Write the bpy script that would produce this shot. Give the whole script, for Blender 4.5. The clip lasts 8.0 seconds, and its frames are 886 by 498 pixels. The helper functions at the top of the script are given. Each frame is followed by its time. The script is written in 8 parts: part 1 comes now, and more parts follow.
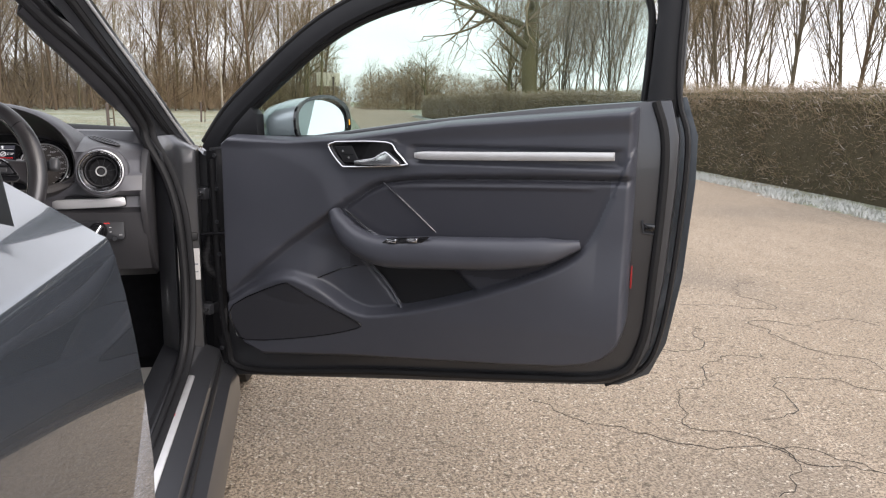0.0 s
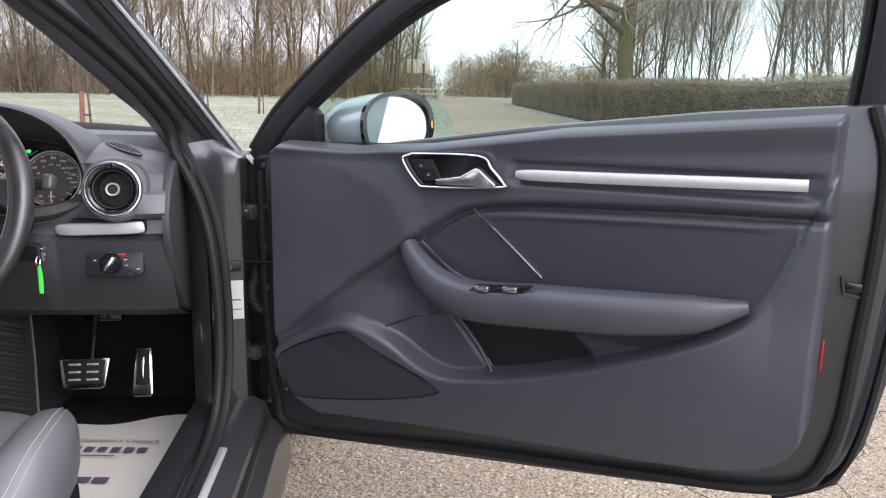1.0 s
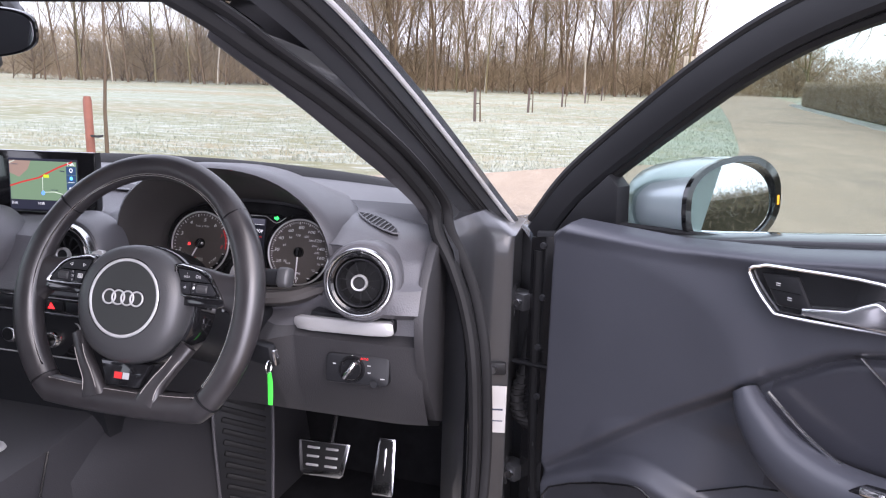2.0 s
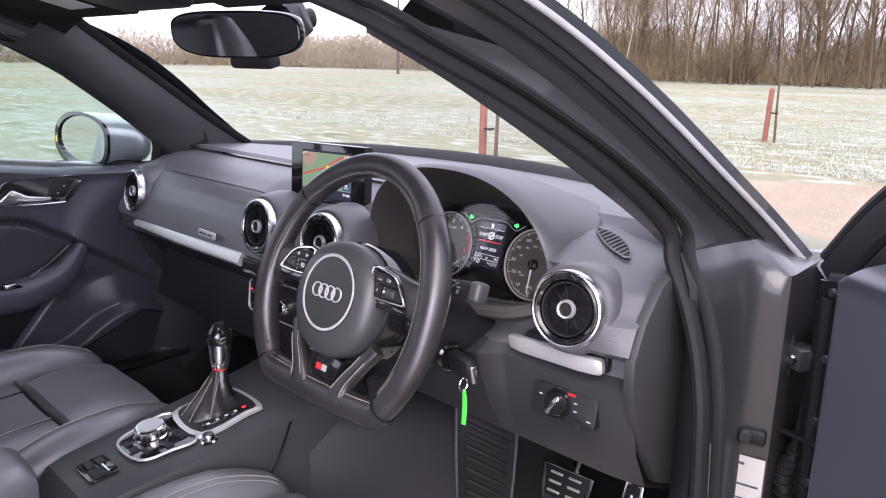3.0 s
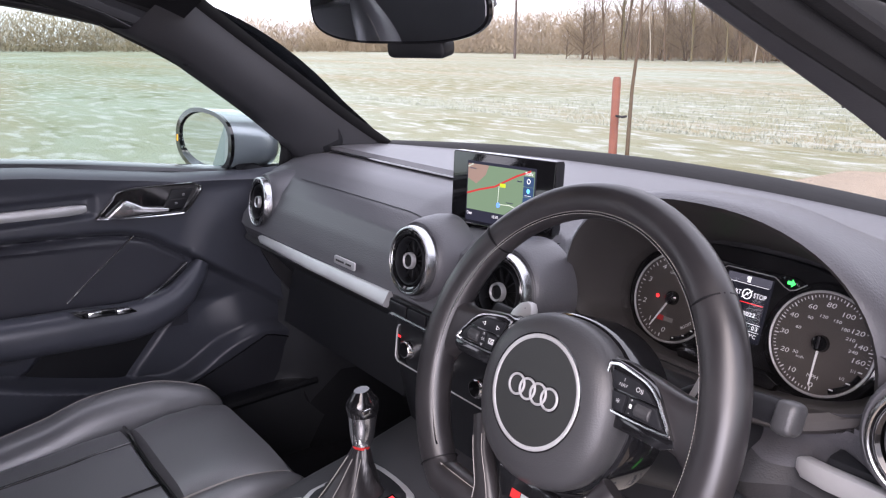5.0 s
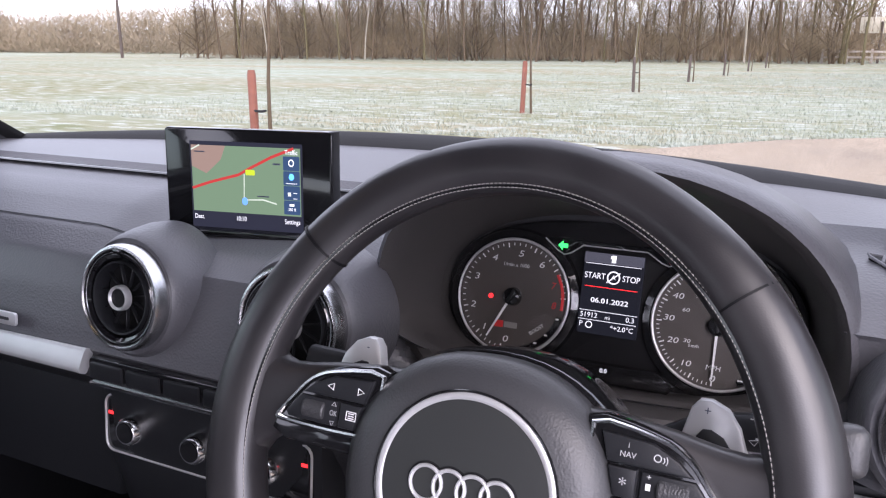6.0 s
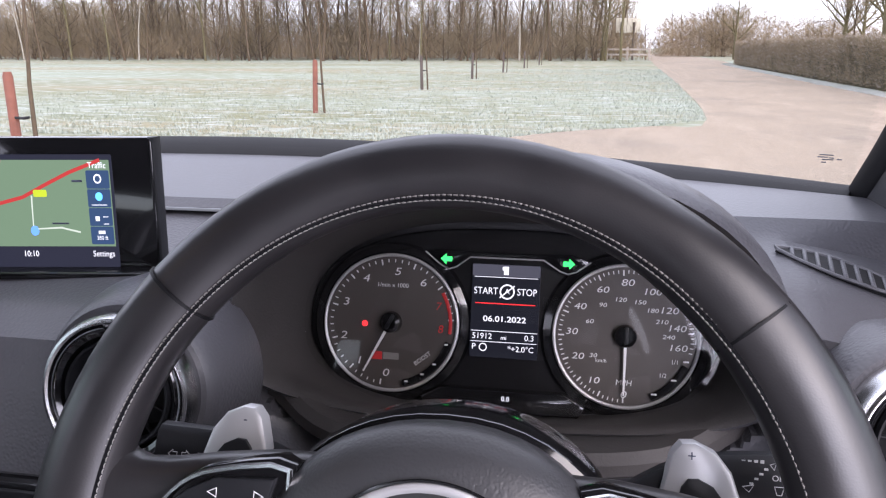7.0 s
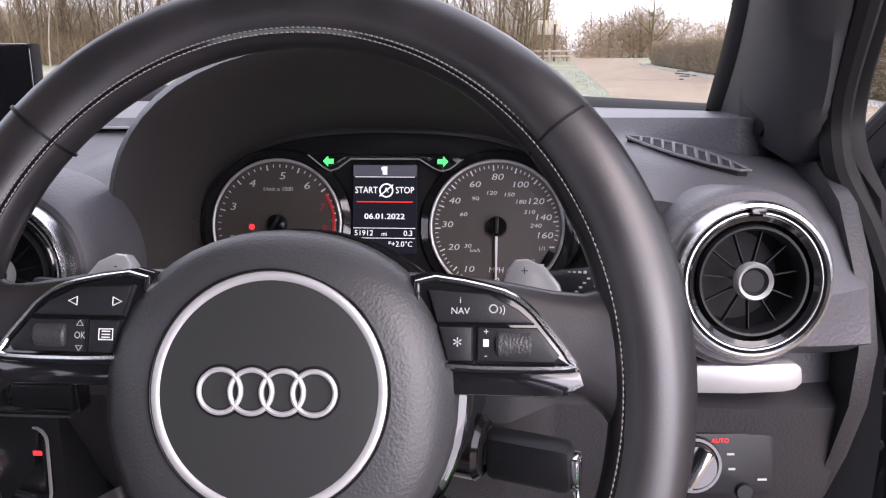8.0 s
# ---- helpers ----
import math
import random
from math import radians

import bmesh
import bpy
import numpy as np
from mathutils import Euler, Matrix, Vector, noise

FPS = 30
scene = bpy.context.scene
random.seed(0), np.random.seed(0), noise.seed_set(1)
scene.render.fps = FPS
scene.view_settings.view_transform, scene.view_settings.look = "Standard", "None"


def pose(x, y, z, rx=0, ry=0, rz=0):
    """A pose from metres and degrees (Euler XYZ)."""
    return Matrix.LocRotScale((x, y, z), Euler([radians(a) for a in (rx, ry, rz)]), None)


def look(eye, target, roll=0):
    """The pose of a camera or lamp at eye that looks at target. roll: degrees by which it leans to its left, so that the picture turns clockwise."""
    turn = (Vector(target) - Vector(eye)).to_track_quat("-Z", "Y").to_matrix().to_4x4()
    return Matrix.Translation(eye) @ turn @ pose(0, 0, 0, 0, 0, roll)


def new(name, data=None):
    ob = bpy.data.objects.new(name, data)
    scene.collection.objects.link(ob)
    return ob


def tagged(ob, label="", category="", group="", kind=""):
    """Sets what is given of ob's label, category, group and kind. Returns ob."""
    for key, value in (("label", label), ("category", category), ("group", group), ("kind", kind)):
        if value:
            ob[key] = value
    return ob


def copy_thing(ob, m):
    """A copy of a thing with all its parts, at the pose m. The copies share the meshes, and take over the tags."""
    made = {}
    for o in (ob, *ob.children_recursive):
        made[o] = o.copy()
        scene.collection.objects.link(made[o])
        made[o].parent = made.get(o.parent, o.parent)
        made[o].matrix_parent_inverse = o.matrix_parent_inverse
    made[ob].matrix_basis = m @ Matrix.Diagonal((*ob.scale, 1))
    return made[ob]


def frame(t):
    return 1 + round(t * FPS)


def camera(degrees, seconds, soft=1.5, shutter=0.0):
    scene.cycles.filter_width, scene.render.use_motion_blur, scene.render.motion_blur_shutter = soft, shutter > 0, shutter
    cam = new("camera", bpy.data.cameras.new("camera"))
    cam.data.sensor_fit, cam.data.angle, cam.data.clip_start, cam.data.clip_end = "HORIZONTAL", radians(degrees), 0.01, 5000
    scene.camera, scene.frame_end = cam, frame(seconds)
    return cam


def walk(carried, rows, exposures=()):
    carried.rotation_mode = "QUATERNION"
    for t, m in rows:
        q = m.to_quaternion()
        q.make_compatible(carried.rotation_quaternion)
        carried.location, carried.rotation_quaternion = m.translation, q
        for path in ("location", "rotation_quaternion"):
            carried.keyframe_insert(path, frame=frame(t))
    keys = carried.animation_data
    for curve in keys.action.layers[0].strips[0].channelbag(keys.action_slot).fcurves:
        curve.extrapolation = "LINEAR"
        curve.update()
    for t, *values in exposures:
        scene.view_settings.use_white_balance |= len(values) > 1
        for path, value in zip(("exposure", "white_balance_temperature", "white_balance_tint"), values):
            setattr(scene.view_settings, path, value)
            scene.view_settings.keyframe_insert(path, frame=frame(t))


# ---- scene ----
cam = camera(60.4, 8.0, 1.2)
PATH = [
    (0, (0.987, -1.896, 0.992), (1.374, 0.029, 0.613), 0.9),
    (0.5, (1.051, -1.709, 0.977), (1.373, 0.223, 0.571), 1.1),
    (1, (1.034, -1.453, 1.013), (1.199, 0.496, 0.598), 1.2),
    (1.5, (0.992, -1.23, 1.075), (0.906, 0.72, 0.64), 1.3),
    (2, (0.941, -1.06, 1.106), (0.447, 0.827, 0.666), 1.6),
    (2.2, (0.926, -1.006, 1.107), (0.237, 0.818, 0.661), 1.5),
    (3.3, (1.162, -0.811, 1.113), (-0.35, 0.41, 0.64), 1.3),
    (3.5, (1.198, -0.788, 1.109), (-0.39, 0.334, 0.639), 1.5),
    (4, (1.155, -0.742, 1.13), (-0.552, 0.179, 0.643), 1.2),
    (4.2, (1.093, -0.745, 1.133), (-0.635, 0.132, 0.637), 0.9),
    (5.3, (0.646, -0.688, 1.098), (-0.709, 0.69, 0.583), 0.2),
    (5.5, (0.584, -0.668, 1.087), (-0.614, 0.85, 0.577), 0.2),
    (6, (0.476, -0.606, 1.047), (-0.349, 1.142, 0.535), 0.2),
    (6.5, (0.419, -0.546, 1.042), (-0.106, 1.314, 0.525), 0.0),
    (7, (0.389, -0.527, 1.035), (0.06, 1.378, 0.522), 0.0),
    (7.5, (0.406, -0.546, 1.013), (0.186, 1.375, 0.501), -0.2),
    (8, (0.434, -0.574, 0.966), (0.284, 1.355, 0.461), -0.4),
]
walk(cam, [(t, look(eye, target, roll)) for t, eye, target, roll in PATH],
     [(0.0, 1.1, 6700, 14), (1.0, 1.42, 6350, 16), (1.5, 1.72, 6260, 20), (2.0, 1.68, 6200, 23), (3.4, 1.68, 6450, 26), (4.0, 1.68, 6600, 24), (5.5, 1.65, 6300, 25), (6.5, 1.56, 6150, 23), (7.2, 1.58, 6200, 23), (8.0, 1.58, 6450, 25)])

# ---- world, sun, exposure ----
SUN_DIR = Vector((0.50, -0.60, 0.62)).normalized()
world = bpy.data.worlds.new("sky")
scene.world = world
world.use_nodes = True
wn = world.node_tree
wn.nodes.clear()
w_out = wn.nodes.new("ShaderNodeOutputWorld")
w_bg = wn.nodes.new("ShaderNodeBackground")
w_sky = wn.nodes.new("ShaderNodeTexSky")
w_sky.sky_type = "NISHITA"
w_sky.sun_disc = False
w_sky.sun_elevation = math.asin(SUN_DIR.z)
w_sky.sun_rotation = math.atan2(SUN_DIR.x, SUN_DIR.y)
w_sky.dust_density = 2.0
w_co = wn.nodes.new("ShaderNodeTexCoord")
w_map = wn.nodes.new("ShaderNodeMapping")
w_map.inputs["Scale"].default_value = (1.0, 1.0, 3.0)
w_cloud = wn.nodes.new("ShaderNodeTexNoise")
w_cloud.inputs["Scale"].default_value = 2.2
w_cloud.inputs["Detail"].default_value = 7.0
w_ramp = wn.nodes.new("ShaderNodeMapRange")
w_ramp.inputs["From Min"].default_value = 0.30
w_ramp.inputs["From Max"].default_value = 0.66
w_ramp.inputs["To Min"].default_value = 0.55
w_ramp.inputs["To Max"].default_value = 0.95
w_mix = wn.nodes.new("ShaderNodeMix")
w_mix.data_type = "RGBA"
w_mix.inputs["B"].default_value = (7.5, 7.75, 8.2, 1)
wn.links.new(w_co.outputs["Generated"], w_map.inputs["Vector"])
wn.links.new(w_map.outputs["Vector"], w_cloud.inputs["Vector"])
wn.links.new(w_cloud.outputs["Fac"], w_ramp.inputs["Value"])
wn.links.new(w_ramp.outputs["Result"], w_mix.inputs["Factor"])
wn.links.new(w_sky.outputs["Color"], w_mix.inputs["A"])
wn.links.new(w_mix.outputs["Result"], w_bg.inputs["Color"])
w_bg.inputs["Strength"].default_value = 0.122
wn.links.new(w_bg.outputs["Background"], w_out.inputs["Surface"])

# area lamp added in the open driver's doorway, brightening the cabin beyond the sky's light
doorway = new("doorway_fill_lamp", bpy.data.lights.new("doorway_fill_lamp", "AREA"))
doorway.data.shape = "RECTANGLE"
doorway.data.size, doorway.data.size_y = 0.62, 0.72
doorway.data.energy = 3.0
doorway.data.color = (0.92, 0.93, 1.0)
doorway.matrix_world = look((0.79, -0.92, 0.86), (-0.4, -0.62, 0.48))

sun = new("sun", bpy.data.lights.new("sun", "SUN"))
sun.data.energy = 0.8
sun.data.angle = radians(45)
sun.data.color = (1.0, 0.93, 0.83)
sun.matrix_world = look(SUN_DIR * 50, (0, 0, 0))

# ---- helpers for building ----
WORLD_OF = {}


def thing(name, at, label, category, group="", kind=""):
    ob = new(name)
    ob.empty_display_size = 0.05
    ob.location = at
    WORLD_OF[ob] = Matrix.Translation(at)
    return tagged(ob, label, category, group, kind)


def finish(name, me, material, parent=None, label=""):
    me.materials.append(material)
    ob = new(name, me)
    WORLD_OF[ob] = Matrix.Identity(4)
    if parent is not None:
        ob.parent = parent
        ob.matrix_parent_inverse = WORLD_OF[parent].inverted()
    if label:
        ob["label"] = label
    return ob


def part(name, bm, material, parent=None, label="", m=None, sharp=0.62):
    """Links a bmesh as one mesh object under a thing or a part."""
    if m is not None:
        bm.transform(m)
        if m.determinant() < 0:
            bmesh.ops.reverse_faces(bm, faces=bm.faces[:])
    for f in bm.faces:
        f.smooth = True
    for e in bm.edges:
        if len(e.link_faces) == 2 and e.calc_face_angle(0) > sharp:
            e.smooth = False
    me = bpy.data.meshes.new(name)
    bm.to_mesh(me)
    bm.free()
    return finish(name, me, material, parent, label)


def setting(name, bm, material, label, category, kind="structure", sharp=0.62):
    return tagged(part(name, bm, material, None, "", None, sharp), label, category, "", kind)


def basis(origin, right, up):
    """A frame whose z points at the viewer, x to the right and y up."""
    x = Vector(right).normalized()
    z = x.cross(Vector(up)).normalized()
    y = z.cross(x)
    m = Matrix((x, y, z)).transposed().to_4x4()
    m.translation = origin
    return m


def smooth_path(pts, n=8, closed=False):
    """A Catmull-Rom curve through pts."""
    p = [Vector(q) for q in pts]
    k, out = len(p), []
    for i in range(k if closed else k - 1):
        a, b = p[i], p[(i + 1) % k]
        c = p[(i - 1) % k] if closed or i else a * 2 - b
        d = p[(i + 2) % k] if closed or i + 2 < k else b * 2 - a
        for j in range(n):
            t = j / n
            out.append(0.5 * (2 * a + (b - c) * t + (2 * c - 5 * a + 4 * b - d) * t * t + (3 * a - c - 3 * b + d) * t ** 3))
    if not closed:
        out.append(p[-1])
    return out


def lerp_list(keys, x):
    """The value at x of a broken line of (x, value) keys."""
    return float(np.interp(x, [k[0] for k in keys], [k[1] for k in keys]))


def skin(bm, rings, closed=True, cap=True, loop=False):
    """Faces between rings of points."""
    vs = [[bm.verts.new(p) for p in r] for r in rings]
    n = len(vs[0])
    for i in range(len(vs) if loop else len(vs) - 1):
        a, b = vs[i], vs[(i + 1) % len(vs)]
        for j in range(n if closed else n - 1):
            k = (j + 1) % n
            bm.faces.new((a[j], a[k], b[k], b[j]))
    if cap and closed and not loop:
        bm.faces.new(vs[0][::-1])
        bm.faces.new(vs[-1])
    return vs


def outward(bm):
    bmesh.ops.recalc_face_normals(bm, faces=bm.faces[:])
    return bm


def tube(path, rx, ry=None, up=(0, 0, 1), n=10, power=2.0, closed=False, bm=None):
    """A rounded bar along a path; rx sideways, ry along up, each a number or a list."""
    bm = bm or bmesh.new()
    p = [Vector(q) for q in path]
    k = len(p)
    rx = [rx] * k if isinstance(rx, (int, float)) else [lerp_list(list(zip(np.linspace(0, 1, len(rx)), rx)), i / (k - 1)) for i in range(k)]
    ry = rx if ry is None else ([ry] * k if isinstance(ry, (int, float)) else [lerp_list(list(zip(np.linspace(0, 1, len(ry)), ry)), i / (k - 1)) for i in range(k)])
    rings = []
    for i in range(k):
        a = p[(i - 1) % k] if closed or i else p[i]
        b = p[(i + 1) % k] if closed or i + 1 < k else p[i]
        t = (b - a).normalized()
        s = t.cross(Vector(up))
        s = s.normalized() if s.length > 1e-6 else Vector((1, 0, 0))
        u = s.cross(t)
        ring = []
        for j in range(n):
            w = 2 * math.pi * j / n
            c, d = math.cos(w), math.sin(w)
            c, d = math.copysign(abs(c) ** (2 / power), c), math.copysign(abs(d) ** (2 / power), d)
            ring.append(p[i] + s * (c * rx[i]) + u * (d * ry[i]))
        rings.append(ring)
    skin(bm, rings, True, True, closed)
    return outward(bm)


def line_on_tube(path, rx, ry, up, angle, power=2.0, lift=0.001, skip=(0, 0)):
    """A line along the surface of a tube made with the same arguments, at an angle round it."""
    p = [Vector(q) for q in path]
    k = len(p)
    out = []
    for i in range(skip[0], k - skip[1]):
        t = (p[min(i + 1, k - 1)] - p[max(i - 1, 0)]).normalized()
        s = t.cross(Vector(up)).normalized()
        u = s.cross(t)
        a, b = (lerp_list(list(zip(np.linspace(0, 1, len(r)), r)), i / (k - 1)) + lift for r in (rx, ry))
        c, d = math.cos(radians(angle)), math.sin(radians(angle))
        c, d = math.copysign(abs(c) ** (2 / power), c), math.copysign(abs(d) ** (2 / power), d)
        out.append(p[i] + s * (c * a) + u * (d * b))
    return out


def plate(pts, z0, z1, bevel=0.0, seg=2, bm=None):
    """A flat piece with the outline pts in x, y between z0 and z1."""
    bm = bm or bmesh.new()
    a = [bm.verts.new((x, y, z0)) for x, y in pts]
    b = [bm.verts.new((x, y, z1)) for x, y in pts]
    n = len(pts)
    bm.faces.new(a[::-1])
    top = bm.faces.new(b)
    for i in range(n):
        bm.faces.new((a[i], a[(i + 1) % n], b[(i + 1) % n], b[i]))
    outward(bm)
    if bevel:
        bmesh.ops.bevel(bm, geom=list(top.edges), offset=bevel, segments=seg, affect="EDGES", profile=0.5)
    return bm


def block(size, at=(0, 0, 0), bevel=0.0, seg=2, bm=None, turn=None):
    own = bmesh.new()
    bmesh.ops.create_cube(own, size=1)
    bmesh.ops.scale(own, vec=size, verts=own.verts)
    if bevel:
        bmesh.ops.bevel(own, geom=own.edges[:], offset=bevel, segments=seg, affect="EDGES", profile=0.5)
    if turn is not None:
        own.transform(turn)
    bmesh.ops.translate(own, vec=at, verts=own.verts)
    return merge(bm, own)


def merge(bm, own):
    if bm is None:
        return own
    me = bpy.data.meshes.new("joint")
    own.to_mesh(me)
    own.free()
    bm.from_mesh(me)
    bpy.data.meshes.remove(me)
    return bm


def lathe(profile, n=40, bm=None, at=(0, 0)):
    """Turned about z: profile of (radius, z)."""
    own = bmesh.new()
    rings = [[(at[0] + r * math.cos(2 * math.pi * j / n), at[1] + r * math.sin(2 * math.pi * j / n), z) for j in range(n)] for r, z in profile]
    skin(own, rings, True, False)
    if profile[0][0] < 1e-5 or profile[-1][0] < 1e-5:
        bmesh.ops.remove_doubles(own, verts=own.verts[:], dist=1e-6)
    outward(own)
    return merge(bm, own)


def disc(r, z0, z1, n=48, bevel=0.0, at=(0, 0), bm=None):
    own = plate([(at[0] + r * math.cos(2 * math.pi * j / n), at[1] + r * math.sin(2 * math.pi * j / n)) for j in range(n)], z0, z1, bevel)
    return merge(bm, own)


def ring_of(r, minor, n=56, k=8, at=(0, 0, 0), flat=1.0, bm=None):
    own = bmesh.new()
    rings = []
    for i in range(n):
        w = 2 * math.pi * i / n
        rings.append([(at[0] + (r + minor * math.cos(2 * math.pi * j / k)) * math.cos(w), at[1] + (r + minor * math.cos(2 * math.pi * j / k)) * math.sin(w),
                       at[2] + flat * minor * math.sin(2 * math.pi * j / k)) for j in range(k)])
    skin(own, rings, True, False, True)
    outward(own)
    return merge(bm, own)


def rounded(w, h, r, n=4, at=(0, 0)):
    out = []
    for cx, cy, a in ((w / 2 - r, h / 2 - r, 0), (-w / 2 + r, h / 2 - r, 90), (-w / 2 + r, -h / 2 + r, 180), (w / 2 - r, -h / 2 + r, 270)):
        for i in range(n + 1):
            t = radians(a + 90 * i / n)
            out.append((at[0] + cx + r * math.cos(t), at[1] + cy + r * math.sin(t)))
    return out


def lettering(text, size, m, material, parent, at=(0, 0, 0), align="CENTER", shear=0.0, name="lettering", stretch=1.0):
    cu = bpy.data.curves.new(name, "FONT")
    cu.body, cu.size, cu.align_x, cu.align_y, cu.shear = text, size, align, "CENTER", shear
    cu.resolution_u = 3
    ob = bpy.data.objects.new(name, cu)
    me = bpy.data.meshes.new_from_object(ob)
    bpy.data.objects.remove(ob)
    bpy.data.curves.remove(cu)
    me.transform(m @ Matrix.Translation(at) @ Matrix.Diagonal((stretch, 1, 1, 1)))
    return finish(name, me, material, parent)


def bars(rows, m, material, parent, name="printed_bar"):
    """Plain bars (x, y, width, height) lying on the plane of m."""
    for x, y, w, h in rows:
        part(name, block((w, h, 0.0004), (x, y, 0.0002)), material, parent, m=m)


# ---- materials ----
def material(name, colour, rough=0.5, metal=0.0, grain=0.0, grain_scale=400.0, vary=0.12, vary_scale=9.0, coat=0.0, tint=None, kind="noise", wear=0.12, spec=0.5):
    """A surface with variation at two scales: a slow one in colour and roughness, and a fine relief."""
    ma = bpy.data.materials.new(name)
    ma.use_nodes = True
    nt = ma.node_tree
    bs = nt.nodes["Principled BSDF"]
    co = nt.nodes.new("ShaderNodeTexCoord")
    slow = nt.nodes.new("ShaderNodeTexNoise")
    slow.inputs["Scale"].default_value = vary_scale
    slow.inputs["Detail"].default_value = 5
    nt.links.new(co.outputs["Object"], slow.inputs["Vector"])
    mix = nt.nodes.new("ShaderNodeMix")
    mix.data_type = "RGBA"
    other = tint or tuple(c * (1 + 2.2 * vary) for c in colour)
    mix.inputs["A"].default_value = (*[c * (1 - vary) for c in colour], 1)
    mix.inputs["B"].default_value = (*other, 1)
    nt.links.new(slow.outputs["Fac"], mix.inputs["Factor"])
    nt.links.new(mix.outputs["Result"], bs.inputs["Base Color"])
    ro = nt.nodes.new("ShaderNodeMapRange")
    ro.inputs["To Min"].default_value = max(0.02, rough * (1 - wear))
    ro.inputs["To Max"].default_value = min(1, rough * (1 + wear))
    nt.links.new(slow.outputs["Fac"], ro.inputs["Value"])
    nt.links.new(ro.outputs["Result"], bs.inputs["Roughness"])
    bs.inputs["Metallic"].default_value = metal
    bs.inputs["Coat Weight"].default_value = coat
    bs.inputs["Coat Roughness"].default_value = 0.03
    bs.inputs["Specular IOR Level"].default_value = spec
    if grain:
        if kind == "leather":
            fine = nt.nodes.new("ShaderNodeTexVoronoi")
            fine.feature = "SMOOTH_F1"
            out = fine.outputs["Distance"]
        else:
            fine = nt.nodes.new("ShaderNodeTexNoise")
            fine.inputs["Detail"].default_value = 3
            out = fine.outputs["Fac"]
        fine.inputs["Scale"].default_value = grain_scale
        nt.links.new(co.outputs["Object"], fine.inputs["Vector"])
        bump = nt.nodes.new("ShaderNodeBump")
        bump.inputs["Strength"].default_value = min(1, grain)
        bump.inputs["Distance"].default_value = 0.4 / grain_scale
        nt.links.new(out, bump.inputs["Height"])
        nt.links.new(bump.outputs["Normal"], bs.inputs["Normal"])
    return ma


def glowing(name, colour, strength):
    ma = bpy.data.materials.new(name)
    ma.use_nodes = True
    bs = ma.node_tree.nodes["Principled BSDF"]
    bs.inputs["Base Color"].default_value = (*[c * 0.1 for c in colour], 1)
    bs.inputs["Roughness"].default_value = 0.3
    bs.inputs["Specular IOR Level"].default_value = 0.12
    bs.inputs["Emission Color"].default_value = (*colour, 1)
    bs.inputs["Emission Strength"].default_value = strength
    return ma


def clear_glass(name, tint, rough=0.0):
    """A thin pane: mostly see-through, with a gloss that grows at a slant."""
    ma = bpy.data.materials.new(name)
    ma.use_nodes = True
    nt = ma.node_tree
    nt.nodes.clear()
    out = nt.nodes.new("ShaderNodeOutputMaterial")
    tr = nt.nodes.new("ShaderNodeBsdfTransparent")
    tr.inputs["Color"].default_value = (*tint, 1)
    gl = nt.nodes.new("ShaderNodeBsdfGlossy")
    gl.inputs["Roughness"].default_value = 0.02 + rough
    lw = nt.nodes.new("ShaderNodeLayerWeight")
    lw.inputs["Blend"].default_value = 0.5
    pw = nt.nodes.new("ShaderNodeMath")
    pw.operation = "POWER"
    pw.inputs[1].default_value = 4.0
    fr = nt.nodes.new("ShaderNodeMath")
    fr.operation = "MULTIPLY_ADD"
    fr.inputs[1].default_value = 0.5
    fr.inputs[2].default_value = 0.022
    nt.links.new(lw.outputs["Facing"], pw.inputs[0])
    nt.links.new(pw.outputs[0], fr.inputs[0])
    mx = nt.nodes.new("ShaderNodeMixShader")
    nt.links.new(fr.outputs[0], mx.inputs["Fac"])
    nt.links.new(tr.outputs["BSDF"], mx.inputs[1])
    nt.links.new(gl.outputs["BSDF"], mx.inputs[2])
    nt.links.new(mx.outputs["Shader"], out.inputs["Surface"])
    return ma


paint = material("metallic_paint", (0.072, 0.084, 0.099), 0.26, 0.5, 0.04, 1800, 0.08, 3, coat=1.0)
paint_in = material("door_jamb_paint", (0.056, 0.058, 0.064), 0.36, 0.5, 0.05, 1500, 0.12, 5, coat=0.5)
dash_skin = material("soft_dash_skin", (0.078, 0.077, 0.085), 0.42, 0, 0.40, 480, 0.10, 6, kind="leather", spec=0.65)
card_skin = material("door_card_skin", (0.053, 0.056, 0.069), 0.33, 0, 0.25, 1000, 0.12, 6, kind="leather")
insert_cloth = material("leatherette_insert", (0.032, 0.033, 0.042), 0.42, 0, 0.25, 900, 0.10, 8, kind="leather")
hard_plastic = material("hard_black_plastic", (0.012, 0.0125, 0.0145), 0.44, 0, 0.25, 1200, 0.15, 8, spec=0.32)
leather = material("black_leather", (0.105, 0.106, 0.112), 0.34, 0, 0.35, 700, 0.15, 7, kind="leather", wear=0.25, spec=1.0)
hub_skin = material("airbag_cover_skin", (0.040, 0.0405, 0.043), 0.40, 0, 0.30, 800, 0.10, 6, kind="leather")
hub_face_skin = material("airbag_badge_face", (0.024, 0.0255, 0.025), 0.42, 0, 0.12, 1500, 0.08, 8)
wheel_leather = material("worn_wheel_leather", (0.0155, 0.0148, 0.0172), 0.37, 0, 0.10, 1300, 0.3, 22, kind="leather", wear=0.45, spec=0.7, tint=(0.032, 0.029, 0.030))
silver_trim = material("satin_aluminium", (0.54, 0.54, 0.545), 0.38, 0.48, 0.15, 1500, 0.06, 30)
bright_metal = material("bright_metal", (0.75, 0.75, 0.76), 0.16, 1.0, 0.05, 900, 0.05, 30)
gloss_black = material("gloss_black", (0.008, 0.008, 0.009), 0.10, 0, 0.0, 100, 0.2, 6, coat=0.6)
